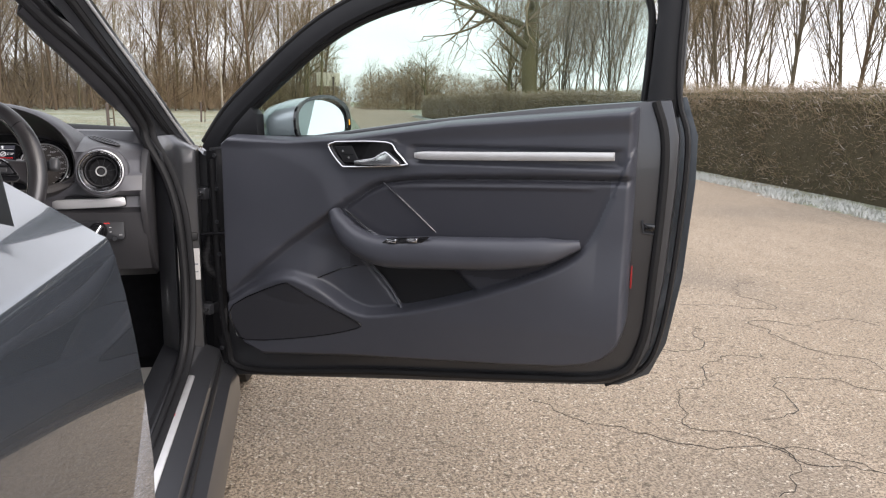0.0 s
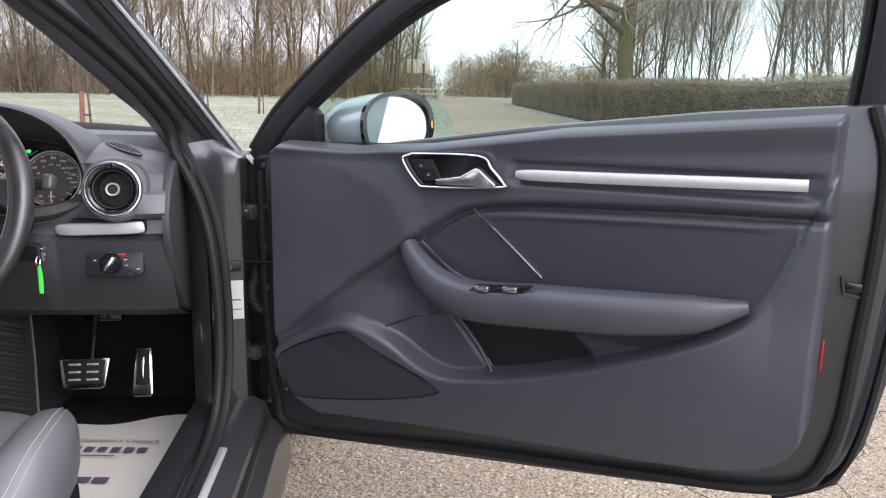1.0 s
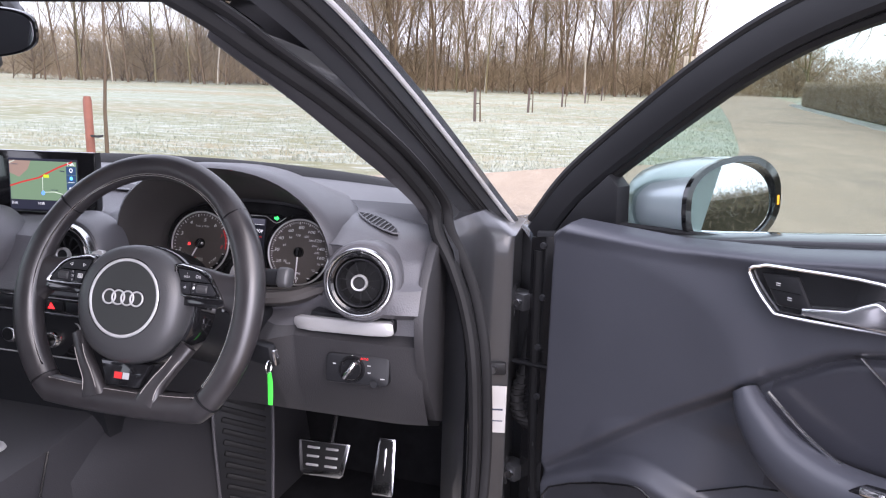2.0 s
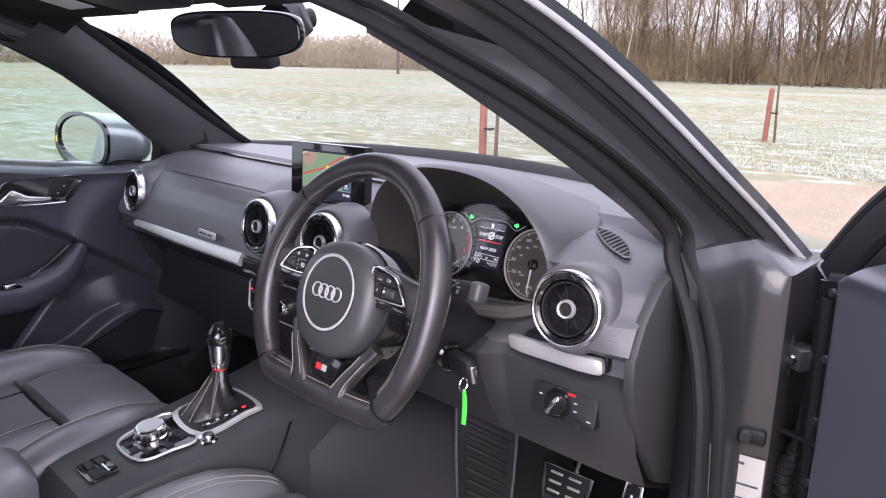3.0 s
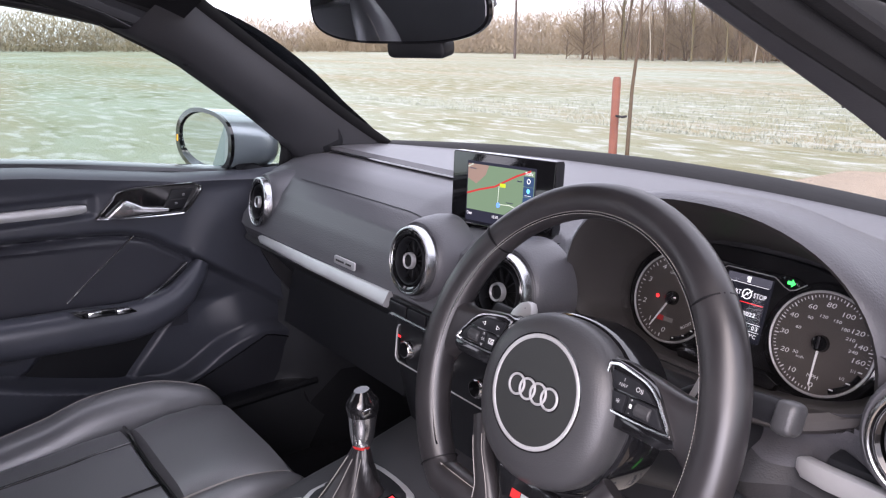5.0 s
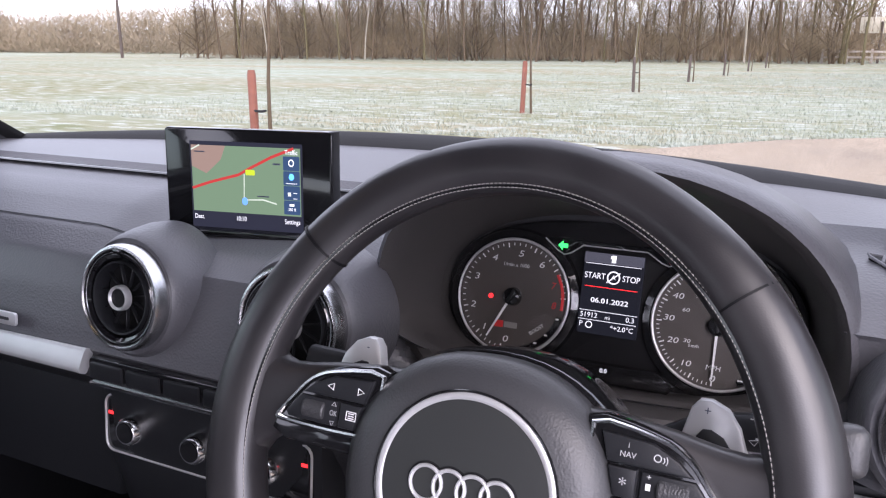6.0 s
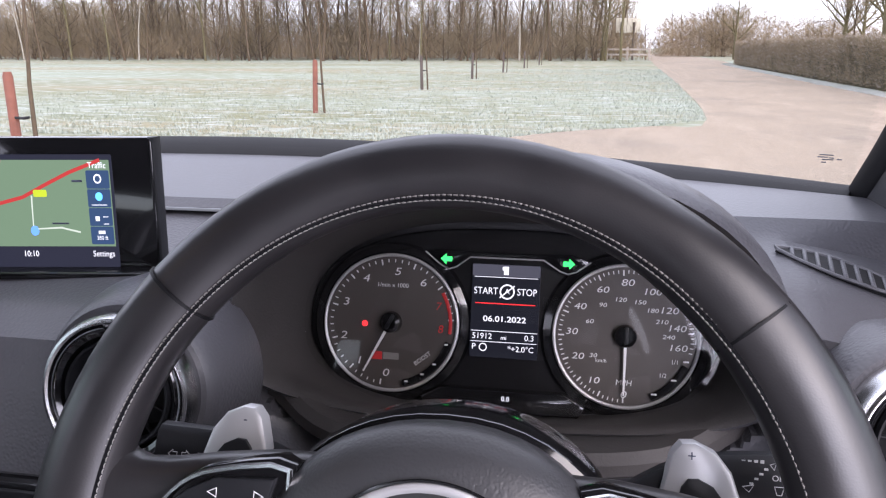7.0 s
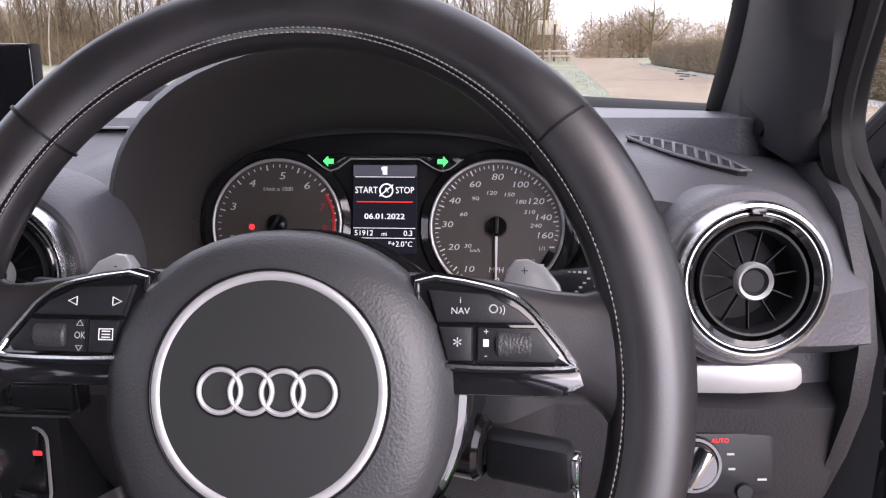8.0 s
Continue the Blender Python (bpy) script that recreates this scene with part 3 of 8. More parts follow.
def build_mirror(m, parent, tilt):
    """A door mirror: x outwards, y up, z to the driver."""
    bm = bmesh.new()
    rings = []
    for z, k in ((-0.125, 0.45), (-0.118, 0.68), (-0.095, 0.88), (-0.045, 0.99), (0.012, 1.0), (0.024, 0.985), (0.028, 0.93), (0.016, 0.90), (0.010, 0.86)):
        ring = []
        for j in range(36):
            w = 2 * math.pi * j / 36
            c, d = math.cos(w), math.sin(w)
            c, d = math.copysign(abs(c) ** 0.7, c), math.copysign(abs(d) ** 0.72, d)
            drop = 1 - 0.20 * max(0, c) ** 2 - 0.10 * max(0, -c)
            ring.append((0.115 * k * c, 0.068 * k * drop * d + 0.004 * c, z))
        rings.append(ring)
    skin(bm, rings)
    holder = part("door_mirror", outward(bm), mirror_cap, parent, "silver capped door mirror", m)
    rim_bm = bmesh.new()
    outer, inner = [], []
    for j in range(36):
        w = 2 * math.pi * j / 36
        c, d = math.cos(w), math.sin(w)
        c, d = math.copysign(abs(c) ** 0.7, c), math.copysign(abs(d) ** 0.72, d)
        drop = 1 - 0.20 * max(0, c) ** 2 - 0.10 * max(0, -c)
        outer.append((0.1165 * c, 0.069 * drop * d + 0.004 * c, 0.020))
        inner.append((0.103 * c - 0.005, 0.061 * drop * d + 0.003 * c, 0.030))
    front = [(x * 1.005, y * 1.01, 0.028) for x, y, _ in outer]
    deep = [(x, y, 0.016) for x, y, _ in inner]
    skin(rim_bm, [outer, front, inner, deep], True, False)
    part("mirror_rim", outward(rim_bm), gloss_black, holder, "black mirror rim", m)
    part("mirror_glass", plate([(x, y) for x, y, _ in deep], 0.012, 0.018), mirror_glass, holder, "mirror glass", m @ Matrix.Translation((0, 0, -0.004)) @ pose(0, 0, 0, tilt, -6, 0))
    part("mirror_foot", tube([(-0.10, -0.055, -0.03), (-0.14, -0.075, -0.02)], 0.03, 0.014, (0, 1, 0), 12), hard_plastic, holder, m=m)
    part("lower_cover", tube([(-0.105, -0.048, -0.02), (0.0, -0.060, -0.02), (0.08, -0.052, -0.02)], [0.03, 0.045, 0.03], 0.010, (0, 1, 0), 10), hard_plastic, holder, "black lower mirror cover", m)
    part("repeater", block((0.007, 0.016, 0.004), (0.1075, -0.002, 0.028), 0.002), amber_lens, holder, "small amber blind-spot lamp", m)
    return holder


HINGE = Vector((0.760, 0.148, 0))
ALONG = Vector((0.862, -0.508, 0)).normalized()
M_DOOR = basis(HINGE, ALONG, (0, 0, 1))
M_PASS = Matrix(((0, 0, 1, -0.760), (-1, 0, 0, 0.198), (-0.022, 1, 0, -0.038), (0, 0, 0, 1)))
driver_door = build_door(M_DOOR, "driver_door", "open dark grey car door with black inner card", True)
passenger_door = build_door(M_PASS, "passenger_door", "closed car door with black inner card", False)
TURN_M = Matrix(((0.16, 0, 0.987, 0), (0, 1, 0, 0), (-0.987, 0, 0.16, 0), (0, 0, 0, 1))) @ pose(0, 0, 0, -5, 0, 0)
build_mirror(M_DOOR @ Matrix.Translation((0.256, 0.934, -0.145)) @ TURN_M, driver_door, -3)
build_mirror(M_PASS @ Matrix.Translation((0.30, 0.955, -0.115)) @ TURN_M, passenger_door, 3)


# ---- the car: body shell ----
car = thing("hatchback_car", (0, -0.4, 0.2), "dark grey metallic three-door hatchback with its driver door open", "car")
MIRROR_X = Matrix.Diagonal((-1, 1, 1, 1))
OUTER = [(0.735, 0.185, 0.862), (0.703, 0.128, 0.921), (0.675, 0.035, 0.990), (0.646, -0.05, 1.055), (0.624, -0.13, 1.107), (0.610, -0.21, 1.148), (0.602, -0.30, 1.182), (0.592, -0.42, 1.22), (0.58, -0.6, 1.262), (0.572, -0.8, 1.29), (0.57, -1.05, 1.29), (0.575, -1.3, 1.265)]
INNER = [(0.645, 0.0, 0.885), (0.622, -0.055, 0.945), (0.586, -0.125, 0.998), (0.547, -0.225, 1.065), (0.525, -0.284, 1.100), (0.512, -0.36, 1.135), (0.500, -0.48, 1.178), (0.49, -0.65, 1.21), (0.485, -0.85, 1.225), (0.485, -1.1, 1.225), (0.49, -1.3, 1.21)]
FRONT = [(0.644, 0.200, 0.900), (0.626, 0.085, 0.970), (0.602, -0.03, 1.045), (0.578, -0.125, 1.105), (0.545, -0.215, 1.160), (0.520, -0.285, 1.205)]


def ribbon(rows, n=6):
    """A surface through several long curves laid side by side."""
    bm = bmesh.new()
    lines = [smooth_path(r, n) for r in rows]
    k = min(len(q) for q in lines)
    grid = [[line[round(i * (len(line) - 1) / (k - 1))] for line in lines] for i in range(k)]
    skin(bm, grid, False, False)
    return outward(bm)


def between(a, b, k, lift=(0, 0, 0)):
    m = min(len(a), len(b))
    return [tuple(a[i][c] * (1 - k) + b[i][c] * k + lift[c] for c in range(3)) for i in range(m)]


def side_of_body(m, open_side):
    # cabin-side pillar trim, from the windscreen edge round to the door seal
    rear = [(0.655, -0.005, 0.885), (0.635, -0.075, 0.940), (0.605, -0.150, 0.995), (0.565, -0.255, 1.065), (0.54, -0.315, 1.103), (0.527, -0.39, 1.138)]
    sealed = [(0.678, -0.02, 0.885), (0.660, -0.040, 0.940), (0.634, -0.122, 1.004), (0.594, -0.232, 1.074), (0.564, -0.325, 1.122), (0.548, -0.41, 1.158)]
    part("pillar_trim", ribbon([FRONT, between(FRONT, INNER[:6], 0.5, (-0.008, 0.006, 0.004)), INNER[:6], rear, sealed]), pillar_cloth, car, "dark grey windscreen pillar trim", m, sharp=1.5)
    part("glass_edge_band", tube(smooth_path([(x - 0.003, y + 0.004, z + 0.001) for x, y, z in FRONT], 5), 0.011, 0.003, (0.5, -0.4, 0.7), 8), rubber, car, "black band at the edge of the windscreen", m)
    # outer painted pillar and roof rail
    crown = [(x - 0.006, y + 0.034, z + 0.014) for x, y, z in OUTER[:8]] + [(x - 0.02, y + 0.02, z + 0.035) for x, y, z in OUTER[8:]]
    ws_edge = [(x - 0.045, y + 0.055, z + 0.008) for x, y, z in OUTER[:8]] + [(x - 0.07, y + 0.02, z + 0.045) for x, y, z in OUTER[8:]]
    part("roof_rail", ribbon([OUTER, [(x + 0.006, y + 0.02, z + 0.012) for x, y, z in OUTER], crown, ws_edge]), paint, car, "dark grey painted windscreen pillar", m)
    jamb_in = [(x - 0.035, y - 0.05, z - 0.018) for x, y, z in OUTER]
    part("door_jamb", ribbon([OUTER, between(OUTER, jamb_in, 0.5, (0.004, 0, 0.004)), jamb_in]), paint_in, car, "grey painted door jamb", m)
    part("bright_trim", tube(smooth_path([(x + 0.004, y, z + 0.004) for x, y, z in OUTER], 5), 0.0028, 0.004, (0, 0, 1), 8), silver_trim, car, "bright trim along the pillar", m)
    part("jamb_return", ribbon([sealed, jamb_in[:6]]), paint_in, car, "grey painted jamb beside the seal", m)
    gut = [(x - 0.016, y - 0.022, z - 0.006) for x, y, z in OUTER]
    seal_ob = part("ribbed_seal", tube(smooth_path(gut, 5), 0.007, 0.010, (0, 0, 1), 8), rubber, car, "ribbed rubber seal", m)
    for k in range(4):
        part("seal_rib", tube(smooth_path([(x + 0.0075 - 0.0028 * k, y - 0.002 - 0.0035 * k, z + 0.0045 - 0.0030 * k) for x, y, z in gut], 5), 0.0011, None, (0, 0, 1), 5), rubber, seal_ob, m=m)
    # main door-opening seal: along the pillar, then down to the sill
    run = [(0.49, -1.25, 1.225), (0.50, -0.9, 1.235), (0.515, -0.62, 1.212), (0.535, -0.43, 1.163), (0.552, -0.345, 1.128), (0.588, -0.24, 1.075), (0.628, -0.13, 1.005), (0.655, -0.045, 0.935), (0.664, -0.036, 0.890), (0.690, -0.040, 0.84), (0.712, -0.046, 0.78), (0.728, -0.055, 0.70), (0.735, -0.06, 0.56), (0.733, -0.09, 0.44), (0.728, -0.15, 0.385), (0.722, -0.3, 0.362), (0.722, -0.8, 0.365), (0.722, -1.1, 0.40)]
    part("opening_seal", tube(smooth_path(run, 8), 0.011, 0.010, (1, 0, 0), 10), rubber, car, "black rubber door-opening seal", m)
    part("seal_lip", tube(smooth_path([(x + 0.016, y + 0.010, z + 0.004) for x, y, z in run], 8), 0.005, 0.008, (1, 0, 0), 8), rubber, car, m=m)
    # hinge post: painted metal between seal and hinges
    post = bmesh.new()
    rings = []
    for z in (0.30, 0.42, 0.55, 0.68, 0.78, 0.83, 0.866):
        k = (z - 0.30) / 0.6
        pull = 0.05 * max(0, (0.45 - z) / 0.15)
        rings.append([(0.715 - 0.03 * max(0, k - 0.72) / 0.28, -0.045 - pull, z), (0.710, 0.02 - pull, z), (0.712, 0.075, z), (0.726, 0.090, z), (0.744, 0.095, z), (0.753, 0.101, z), (0.754, 0.115, z), (0.745, 0.26, z), (0.66, 0.26, z), (0.67, 0.0, z)])
    rings.append([(0.678, -0.036, 0.886), (0.694, 0.02, 0.886), (0.699, 0.06, 0.886), (0.704, 0.082, 0.886), (0.709, 0.10, 0.886), (0.714, 0.12, 0.886), (0.718, 0.135, 0.886), (0.715, 0.17, 0.886), (0.66, 0.17, 0.886), (0.662, 0.0, 0.886)])
    rings.append([(0.670, -0.034, 0.902), (0.680, 0.01, 0.902), (0.684, 0.04, 0.902), (0.688, 0.06, 0.902), (0.692, 0.08, 0.902), (0.698, 0.10, 0.902), (0.702, 0.12, 0.902), (0.702, 0.15, 0.902), (0.66, 0.15, 0.902), (0.658, 0.0, 0.902)])
    skin(post, rings)
    part("hinge_post", outward(post), paint_in, car, "grey painted hinge post", m, sharp=0.9)
    part("inner_wing", block((0.12, 0.02, 0.62), (0.79, 0.235, 0.545), 0.004), hard_plastic, car, "black inner wing behind the hinges", m)
    # front wing behind the hinge, bonnet edge
    wing = bmesh.new()
    rings = []
    for y, zt, xo in ((0.20, 0.865, 0.80), (0.35, 0.852, 0.845), (0.8, 0.79, 0.865), (1.2, 0.72, 0.855), (1.42, 0.66, 0.83)):
        rings.append([(xo - 0.03, y, 0.22), (xo, y, 0.34), (xo + 0.012, y, 0.55), (xo - 0.005, y, zt - 0.06), (xo - 0.055, y, zt), (xo - 0.10, y, zt + 0.008)])
    skin(wing, rings, False, False)
    part("front_wing", outward(wing), paint, car, "dark grey front wing", m)
    # sill with tread plate
    sill = bmesh.new()
    rings = []
    for y in (0.12, 0.04, -0.15, -0.6, -1.05, -1.22):
        lift = 0.03 if y > 0 else 0.0
        rings.append([(0.66, y, 0.30), (0.685, y, 0.366 + lift), (0.715, y, 0.372 + lift), (0.735, y, 0.356), (0.765, y, 0.350), (0.790, y, 0.338), (0.80, y, 0.30), (0.825, y, 0.285), (0.838, y, 0.255), (0.84, y, 0.205), (0.80, y, 0.165), (0.66, y, 0.17)])
    skin(sill, rings)
    part("sill", outward(sill), paint_in, car, "dark grey painted door sill", m)
    part("sill_trim", tube([(0.690, 0.02, 0.385), (0.688, -0.2, 0.378), (0.688, -0.7, 0.378), (0.688, -1.15, 0.40)], 0.026, 0.010, (0, 0, 1), 10, 3), hard_plastic, car, "black plastic sill trim", m)
    part("sill_rubber", tube([(0.792, 0.09, 0.318), (0.796, -0.2, 0.315), (0.80, -0.6, 0.315), (0.80, -1.1, 0.33)], 0.006, 0.009, (0, 0, 1), 8), rubber, car, m=m)
    if open_side:
        plate_m = basis((0.742, -0.44, 0.3595), (0, 1, 0), (-1, 0, 0.1))
        tread = part("tread_plate", plate(rounded(0.60, 0.032, 0.006), 0, 0.003, 0.001), silver_trim, car, "brushed aluminium tread plate", plate_m @ m)
        bars([(0.07, 0.002, 0.012, 0.012)], plate_m @ Matrix.Translation((0, 0, 0.003)), red_plastic, tread)
        bars([(0.098, 0.003, 0.020, 0.010)], plate_m @ Matrix.Translation((0, 0, 0.003)), white_mark, tread)
        sticker = part("sticker", block((0.040, 0.082, 0.0008), (0, 0, 0), 0.0), label_paper, car, "white sticker on the hinge post", basis((0.7335, 0.0905, 0.576), (1, 0.20, 0), (0, 0, 1)) @ Matrix.Translation((0.0, 0, 0.002)))
        bars([(-0.011, 0.030, 0.012, 0.004), (0, 0.0, 0.03, 0.003), (0, -0.02, 0.03, 0.002)], basis((0.7335, 0.0905, 0.576), (1, 0.20, 0), (0, 0, 1)) @ Matrix.Translation((0.0, 0, 0.0026)), ink, sticker)
        sb = basis((0.732, 0.094, 0.648), (1, 0.20, 0), (0, 0, 1)) @ Matrix.Translation((0, 0, -0.008))
        br = part("strap_bracket", block((0.036, 0.022, 0.012), (0.0, 0, 0.014), 0.004), hard_plastic, car, "black check-strap bracket", sb)
        part("bolt", lathe([(0, 0.008), (0.007, 0.008), (0.009, 0)], 10), paint_in, br, m=sb @ Matrix.Translation((-0.006, 0, 0.019)))
    # rear quarter panel and B post
    q = bmesh.new()
    rings = []
    section = ((0.20, 0.775, -0.99), (0.27, 0.806, -1.005), (0.40, 0.818, -1.012), (0.58, 0.822, -1.022), (0.68, 0.8215, -1.048), (0.74, 0.819, -1.064), (0.79, 0.814, -1.073), (0.83, 0.808, -1.080), (0.847, 0.8045, -1.084), (0.8525, 0.802, -1.087), (0.8565, 0.797, -1.092), (0.885, 0.777, -1.14), (0.92, 0.752, -1.20), (0.95, 0.724, -1.25), (0.962, 0.708, -1.27))
    for y, back, pull in ((-1.24, 0.0, 0.012), (-1.243, 0.0, 0.0), (-1.40, 0.10, 0.0), (-1.60, 1.0, 0.0), (-1.9, 1.0, 0.0), (-2.15, 1.0, 0.010), (-2.38, 1.0, 0.035), (-2.50, 1.0, 0.075)):
        rings.append([(x - pull, (ye + (y + 1.243)) * (1 - back) + min(y, ye) * back, z + (0.012 * (-1.35 - y) if z > 0.84 and y < -1.4 else 0)) for z, x, ye in section])
    skin(q, rings, False, False)
    part("quarter_panel", outward(q), paint, car, "dark grey rear quarter panel", m, sharp=0.35)
    bp = bmesh.new()
    rings = []
    for z, x, y in ((0.36, 0.70, -1.16), (0.6, 0.73, -1.17), (0.8, 0.735, -1.19), (0.95, 0.715, -1.21), (1.1, 0.64, -1.20), (1.25, 0.54, -1.16)):
        rings.append([(x, y + 0.02, z), (x + 0.03, y + 0.01, z), (x + 0.05, y - 0.05, z), (x + 0.03, y - 0.16, z), (x - 0.06, y - 0.14, z), (x - 0.06, y, z)])
    skin(bp, rings)
    part("door_post", outward(bp), hard_plastic, car, "black door post", m)
    glass = part("rear_side_window", ribbon([[(0.708, -1.28, 0.965), (0.71, -1.8, 0.985), (0.72, -2.1, 0.995)], [(0.60, -1.26, 1.25), (0.61, -1.75, 1.23), (0.68, -2.05, 1.12)]]), door_glass, car, m=m)
    glass.visible_shadow = False
    part("cabin_side", ribbon([[(0.70, -1.2, 0.30), (0.70, -1.8, 0.5), (0.68, -2.3, 0.6)], [(0.715, -1.25, 0.93), (0.70, -1.8, 0.95), (0.66, -2.3, 0.98)]]), hard_plastic, car, "black rear side lining", m)
    # kick panel and footwell side
    kick = bmesh.new()
    rings = []
    for z, x0 in ((0.22, 0.640), (0.34, 0.655), (0.42, 0.672), (0.55, 0.682), (0.70, 0.69)):
        rings.append([(x0 - 0.01, 0.62, z), (x0 - 0.004, 0.30, z), (x0, 0.08, z), (x0 + 0.018, -0.01, z), (0.718, -0.035, z)])
    skin(kick, rings, False, False)
    part("kick_panel", outward(kick), hard_plastic, car, "black plastic kick panel", m)


side_of_body(Matrix.Identity(4), True)
side_of_body(MIRROR_X, False)

# roof, lining, header, windscreen, bonnet
def roof_sheet(lift, name, mat, label):
    bm = bmesh.new()
    rings = []
    for y, z, hw in ((-0.27, 1.212, 0.525), (-0.42, 1.255, 0.52), (-0.6, 1.285, 0.515), (-0.85, 1.30, 0.51), (-1.2, 1.30, 0.51), (-1.7, 1.26, 0.51), (-2.15, 1.18, 0.50)):
        rings.append([(hw * s, y + 0.04 * (1 - s * s) * (y > -0.5), z + lift + 0.035 * (1 - s * s) - 0.025 * (abs(s) > 0.95)) for s in np.linspace(-1, 1, 13)])
    skin(bm, rings, False, False)
    return part(name, outward(bm), mat, car, label)


roof_sheet(0.02, "roof_panel", paint, "dark grey roof")
roof_sheet(-0.035, "roof_lining", roof_cloth, "black cloth roof lining")
bm = bmesh.new()
rings = []
for k in np.linspace(0, 1, 9):
    ring = []
    for s in np.linspace(-1, 1, 15):
        a = Vector((0.632 * s, 0.365 - 0.165 * s * s, 0.912 - 0.012 * s * s))
        b = Vector((0.520 * s, -0.225 - 0.06 * s * s, 1.232 - 0.027 * s * s))
        p = a.lerp(b, k)
        p.z += 0.028 * math.sin(math.pi * k)
        ring.append(p)
    rings.append(ring)
skin(bm, rings, False, False)
ws = part("windscreen", outward(bm), windscreen_glass, car, "clear windscreen")
ws.visible_shadow = False
wm = basis((0.604, 0.176, 0.941), (1, -0.35, 0.0), (-0.15, -0.45, 0.35))
for dx, dz, w in ((0, 0.008, 0.011), (-0.003, 0.004, 0.008), (0.004, 0.003, 0.004), (0.001, 0.0, 0.009), (0.010, 0.001, 0.004), (-0.002, -0.005, 0.004)):
    part("windscreen_mark", block((w, 0.0012, 0.0004), (dx, dz, 0)), ink, ws, m=wm)
edge = [(0.632 * s, 0.360 - 0.165 * s * s, 0.916 - 0.012 * s * s) for s in np.linspace(-1, 1, 25)]
part("windscreen_band", tube(edge, 0.020, 0.004, (0, -0.5, 0.85), 8), rubber, car, "black band at the foot of the windscreen")
part("scuttle", tube([(x * 1.02, y + 0.05, z - 0.03) for x, y, z in edge], 0.05, 0.012, (0, 0, 1), 8), hard_plastic, car, "black scuttle panel")
bm = bmesh.new()
rings = []
for y, z in ((0.42, 0.862), (0.7, 0.825), (1.0, 0.765), (1.35, 0.69), (1.62, 0.60)):
    rings.append([(0.74 * s * (1 - 0.10 * max(0, y - 1)), y - 0.13 * s * s, z - 0.028 * s * s) for s in np.linspace(-1, 1, 13)])
skin(bm, rings, False, False)
part("bonnet", outward(bm), paint, car, "dark grey bonnet")
part("roof_header", tube([(-0.52, -0.30, 1.193), (-0.3, -0.26, 1.205), (0, -0.245, 1.21), (0.3, -0.26, 1.205), (0.52, -0.30, 1.193)], 0.05, 0.014, (0, 0, 1), 10, 3), roof_cloth, car, "black header above the windscreen")
for sx in (-0.30, 0.32):
    visor = part("sun_visor", block((0.36, 0.15, 0.018), (0, 0, 0), 0.008), roof_cloth, car, "black sun visor folded up", pose(sx, -0.37, 1.202, -14, 0, 0))
    part("visor_label", block((0.10, 0.05, 0.001), (0.08 if sx < 0 else -0.05, 0.0, -0.0098)), label_paper, visor, "printed visor label", pose(sx, -0.37, 1.202, -14, 0, 0))
lamp_m = pose(0.0, -0.40, 1.206, -12, 0, 0)
roof_lamp = part("roof_console", block((0.20, 0.16, 0.03), (0, 0, 0), 0.012), hard_plastic, car, "black roof console with reading lamps", lamp_m)
for sx in (-0.05, 0.05):
    part("reading_lamp", block((0.055, 0.018, 0.004), (sx, -0.03, -0.0165), 0.001), glowing("lamp_glow", (1.0, 0.72, 0.35), 3.0) if sx < 0 else label_paper, roof_lamp, m=lamp_m)
for side in (1, -1):
    n_out = Vector((-side * 0.95, -0.25, 0.18)).normalized()
    up_line = Vector((-side * 0.1, -0.42, 0.9))
    part("pillar_speaker", plate([(p.x, p.y) for p in smooth_path([(-0.020, -0.03, 0), (0.020, -0.028, 0), (0.024, 0.01, 0), (0.006, 0.040, 0), (-0.018, 0.030, 0)], 4, True)], 0, 0.003, 0.0015), hard_plastic, car, "small tweeter cover in the pillar", basis((0.632 * side, 0.050, 0.932), up_line.cross(n_out), up_line))
    part("airbag_badge", plate(rounded(0.03, 0.012, 0.005), 0, 0.002, 0.0008), hard_plastic, car, m=basis((0.548 * side, -0.255, 1.09), (0.3, -side * 0.8, 0.45), (-0.35 * side, 0.2, 0.87)) @ Matrix.Translation((0, 0, 0.006)))
# floor and closing walls of the cabin
part("cabin_floor", block((1.36, 2.6, 0.03), (0, -0.72, 0.215)), carpet, car, "black carpeted cabin floor")
part("bulkhead", ribbon([[(-0.69, 0.42, 0.82), (0.0, 0.45, 0.82), (0.69, 0.42, 0.82)], [(-0.69, 0.48, 0.6), (0.0, 0.5, 0.6), (0.69, 0.48, 0.6)], [(-0.69, 0.40, 0.21), (0.0, 0.42, 0.21), (0.69, 0.40, 0.21)]]), carpet, car, "black carpeted bulkhead")
part("rear_bench", block((1.2, 0.5, 0.22), (0, -1.55, 0.38), 0.06), leather, car, "black leather rear bench")
part("rear_backrest", block((1.2, 0.16, 0.62), (0, -1.9, 0.72), 0.06, turn=pose(0, 0, 0, -18, 0, 0)), leather, car, "black leather rear backrest")
part("tailgate", ribbon([[(-0.72, -2.50, 0.50), (0.0, -2.58, 0.50), (0.72, -2.50, 0.50)], [(-0.70, -2.53, 0.75), (0.0, -2.60, 0.75), (0.70, -2.53, 0.75)], [(-0.66, -2.48, 0.95), (0.0, -2.52, 0.95), (0.66, -2.48, 0.95)]]), paint, car, "dark grey tailgate")
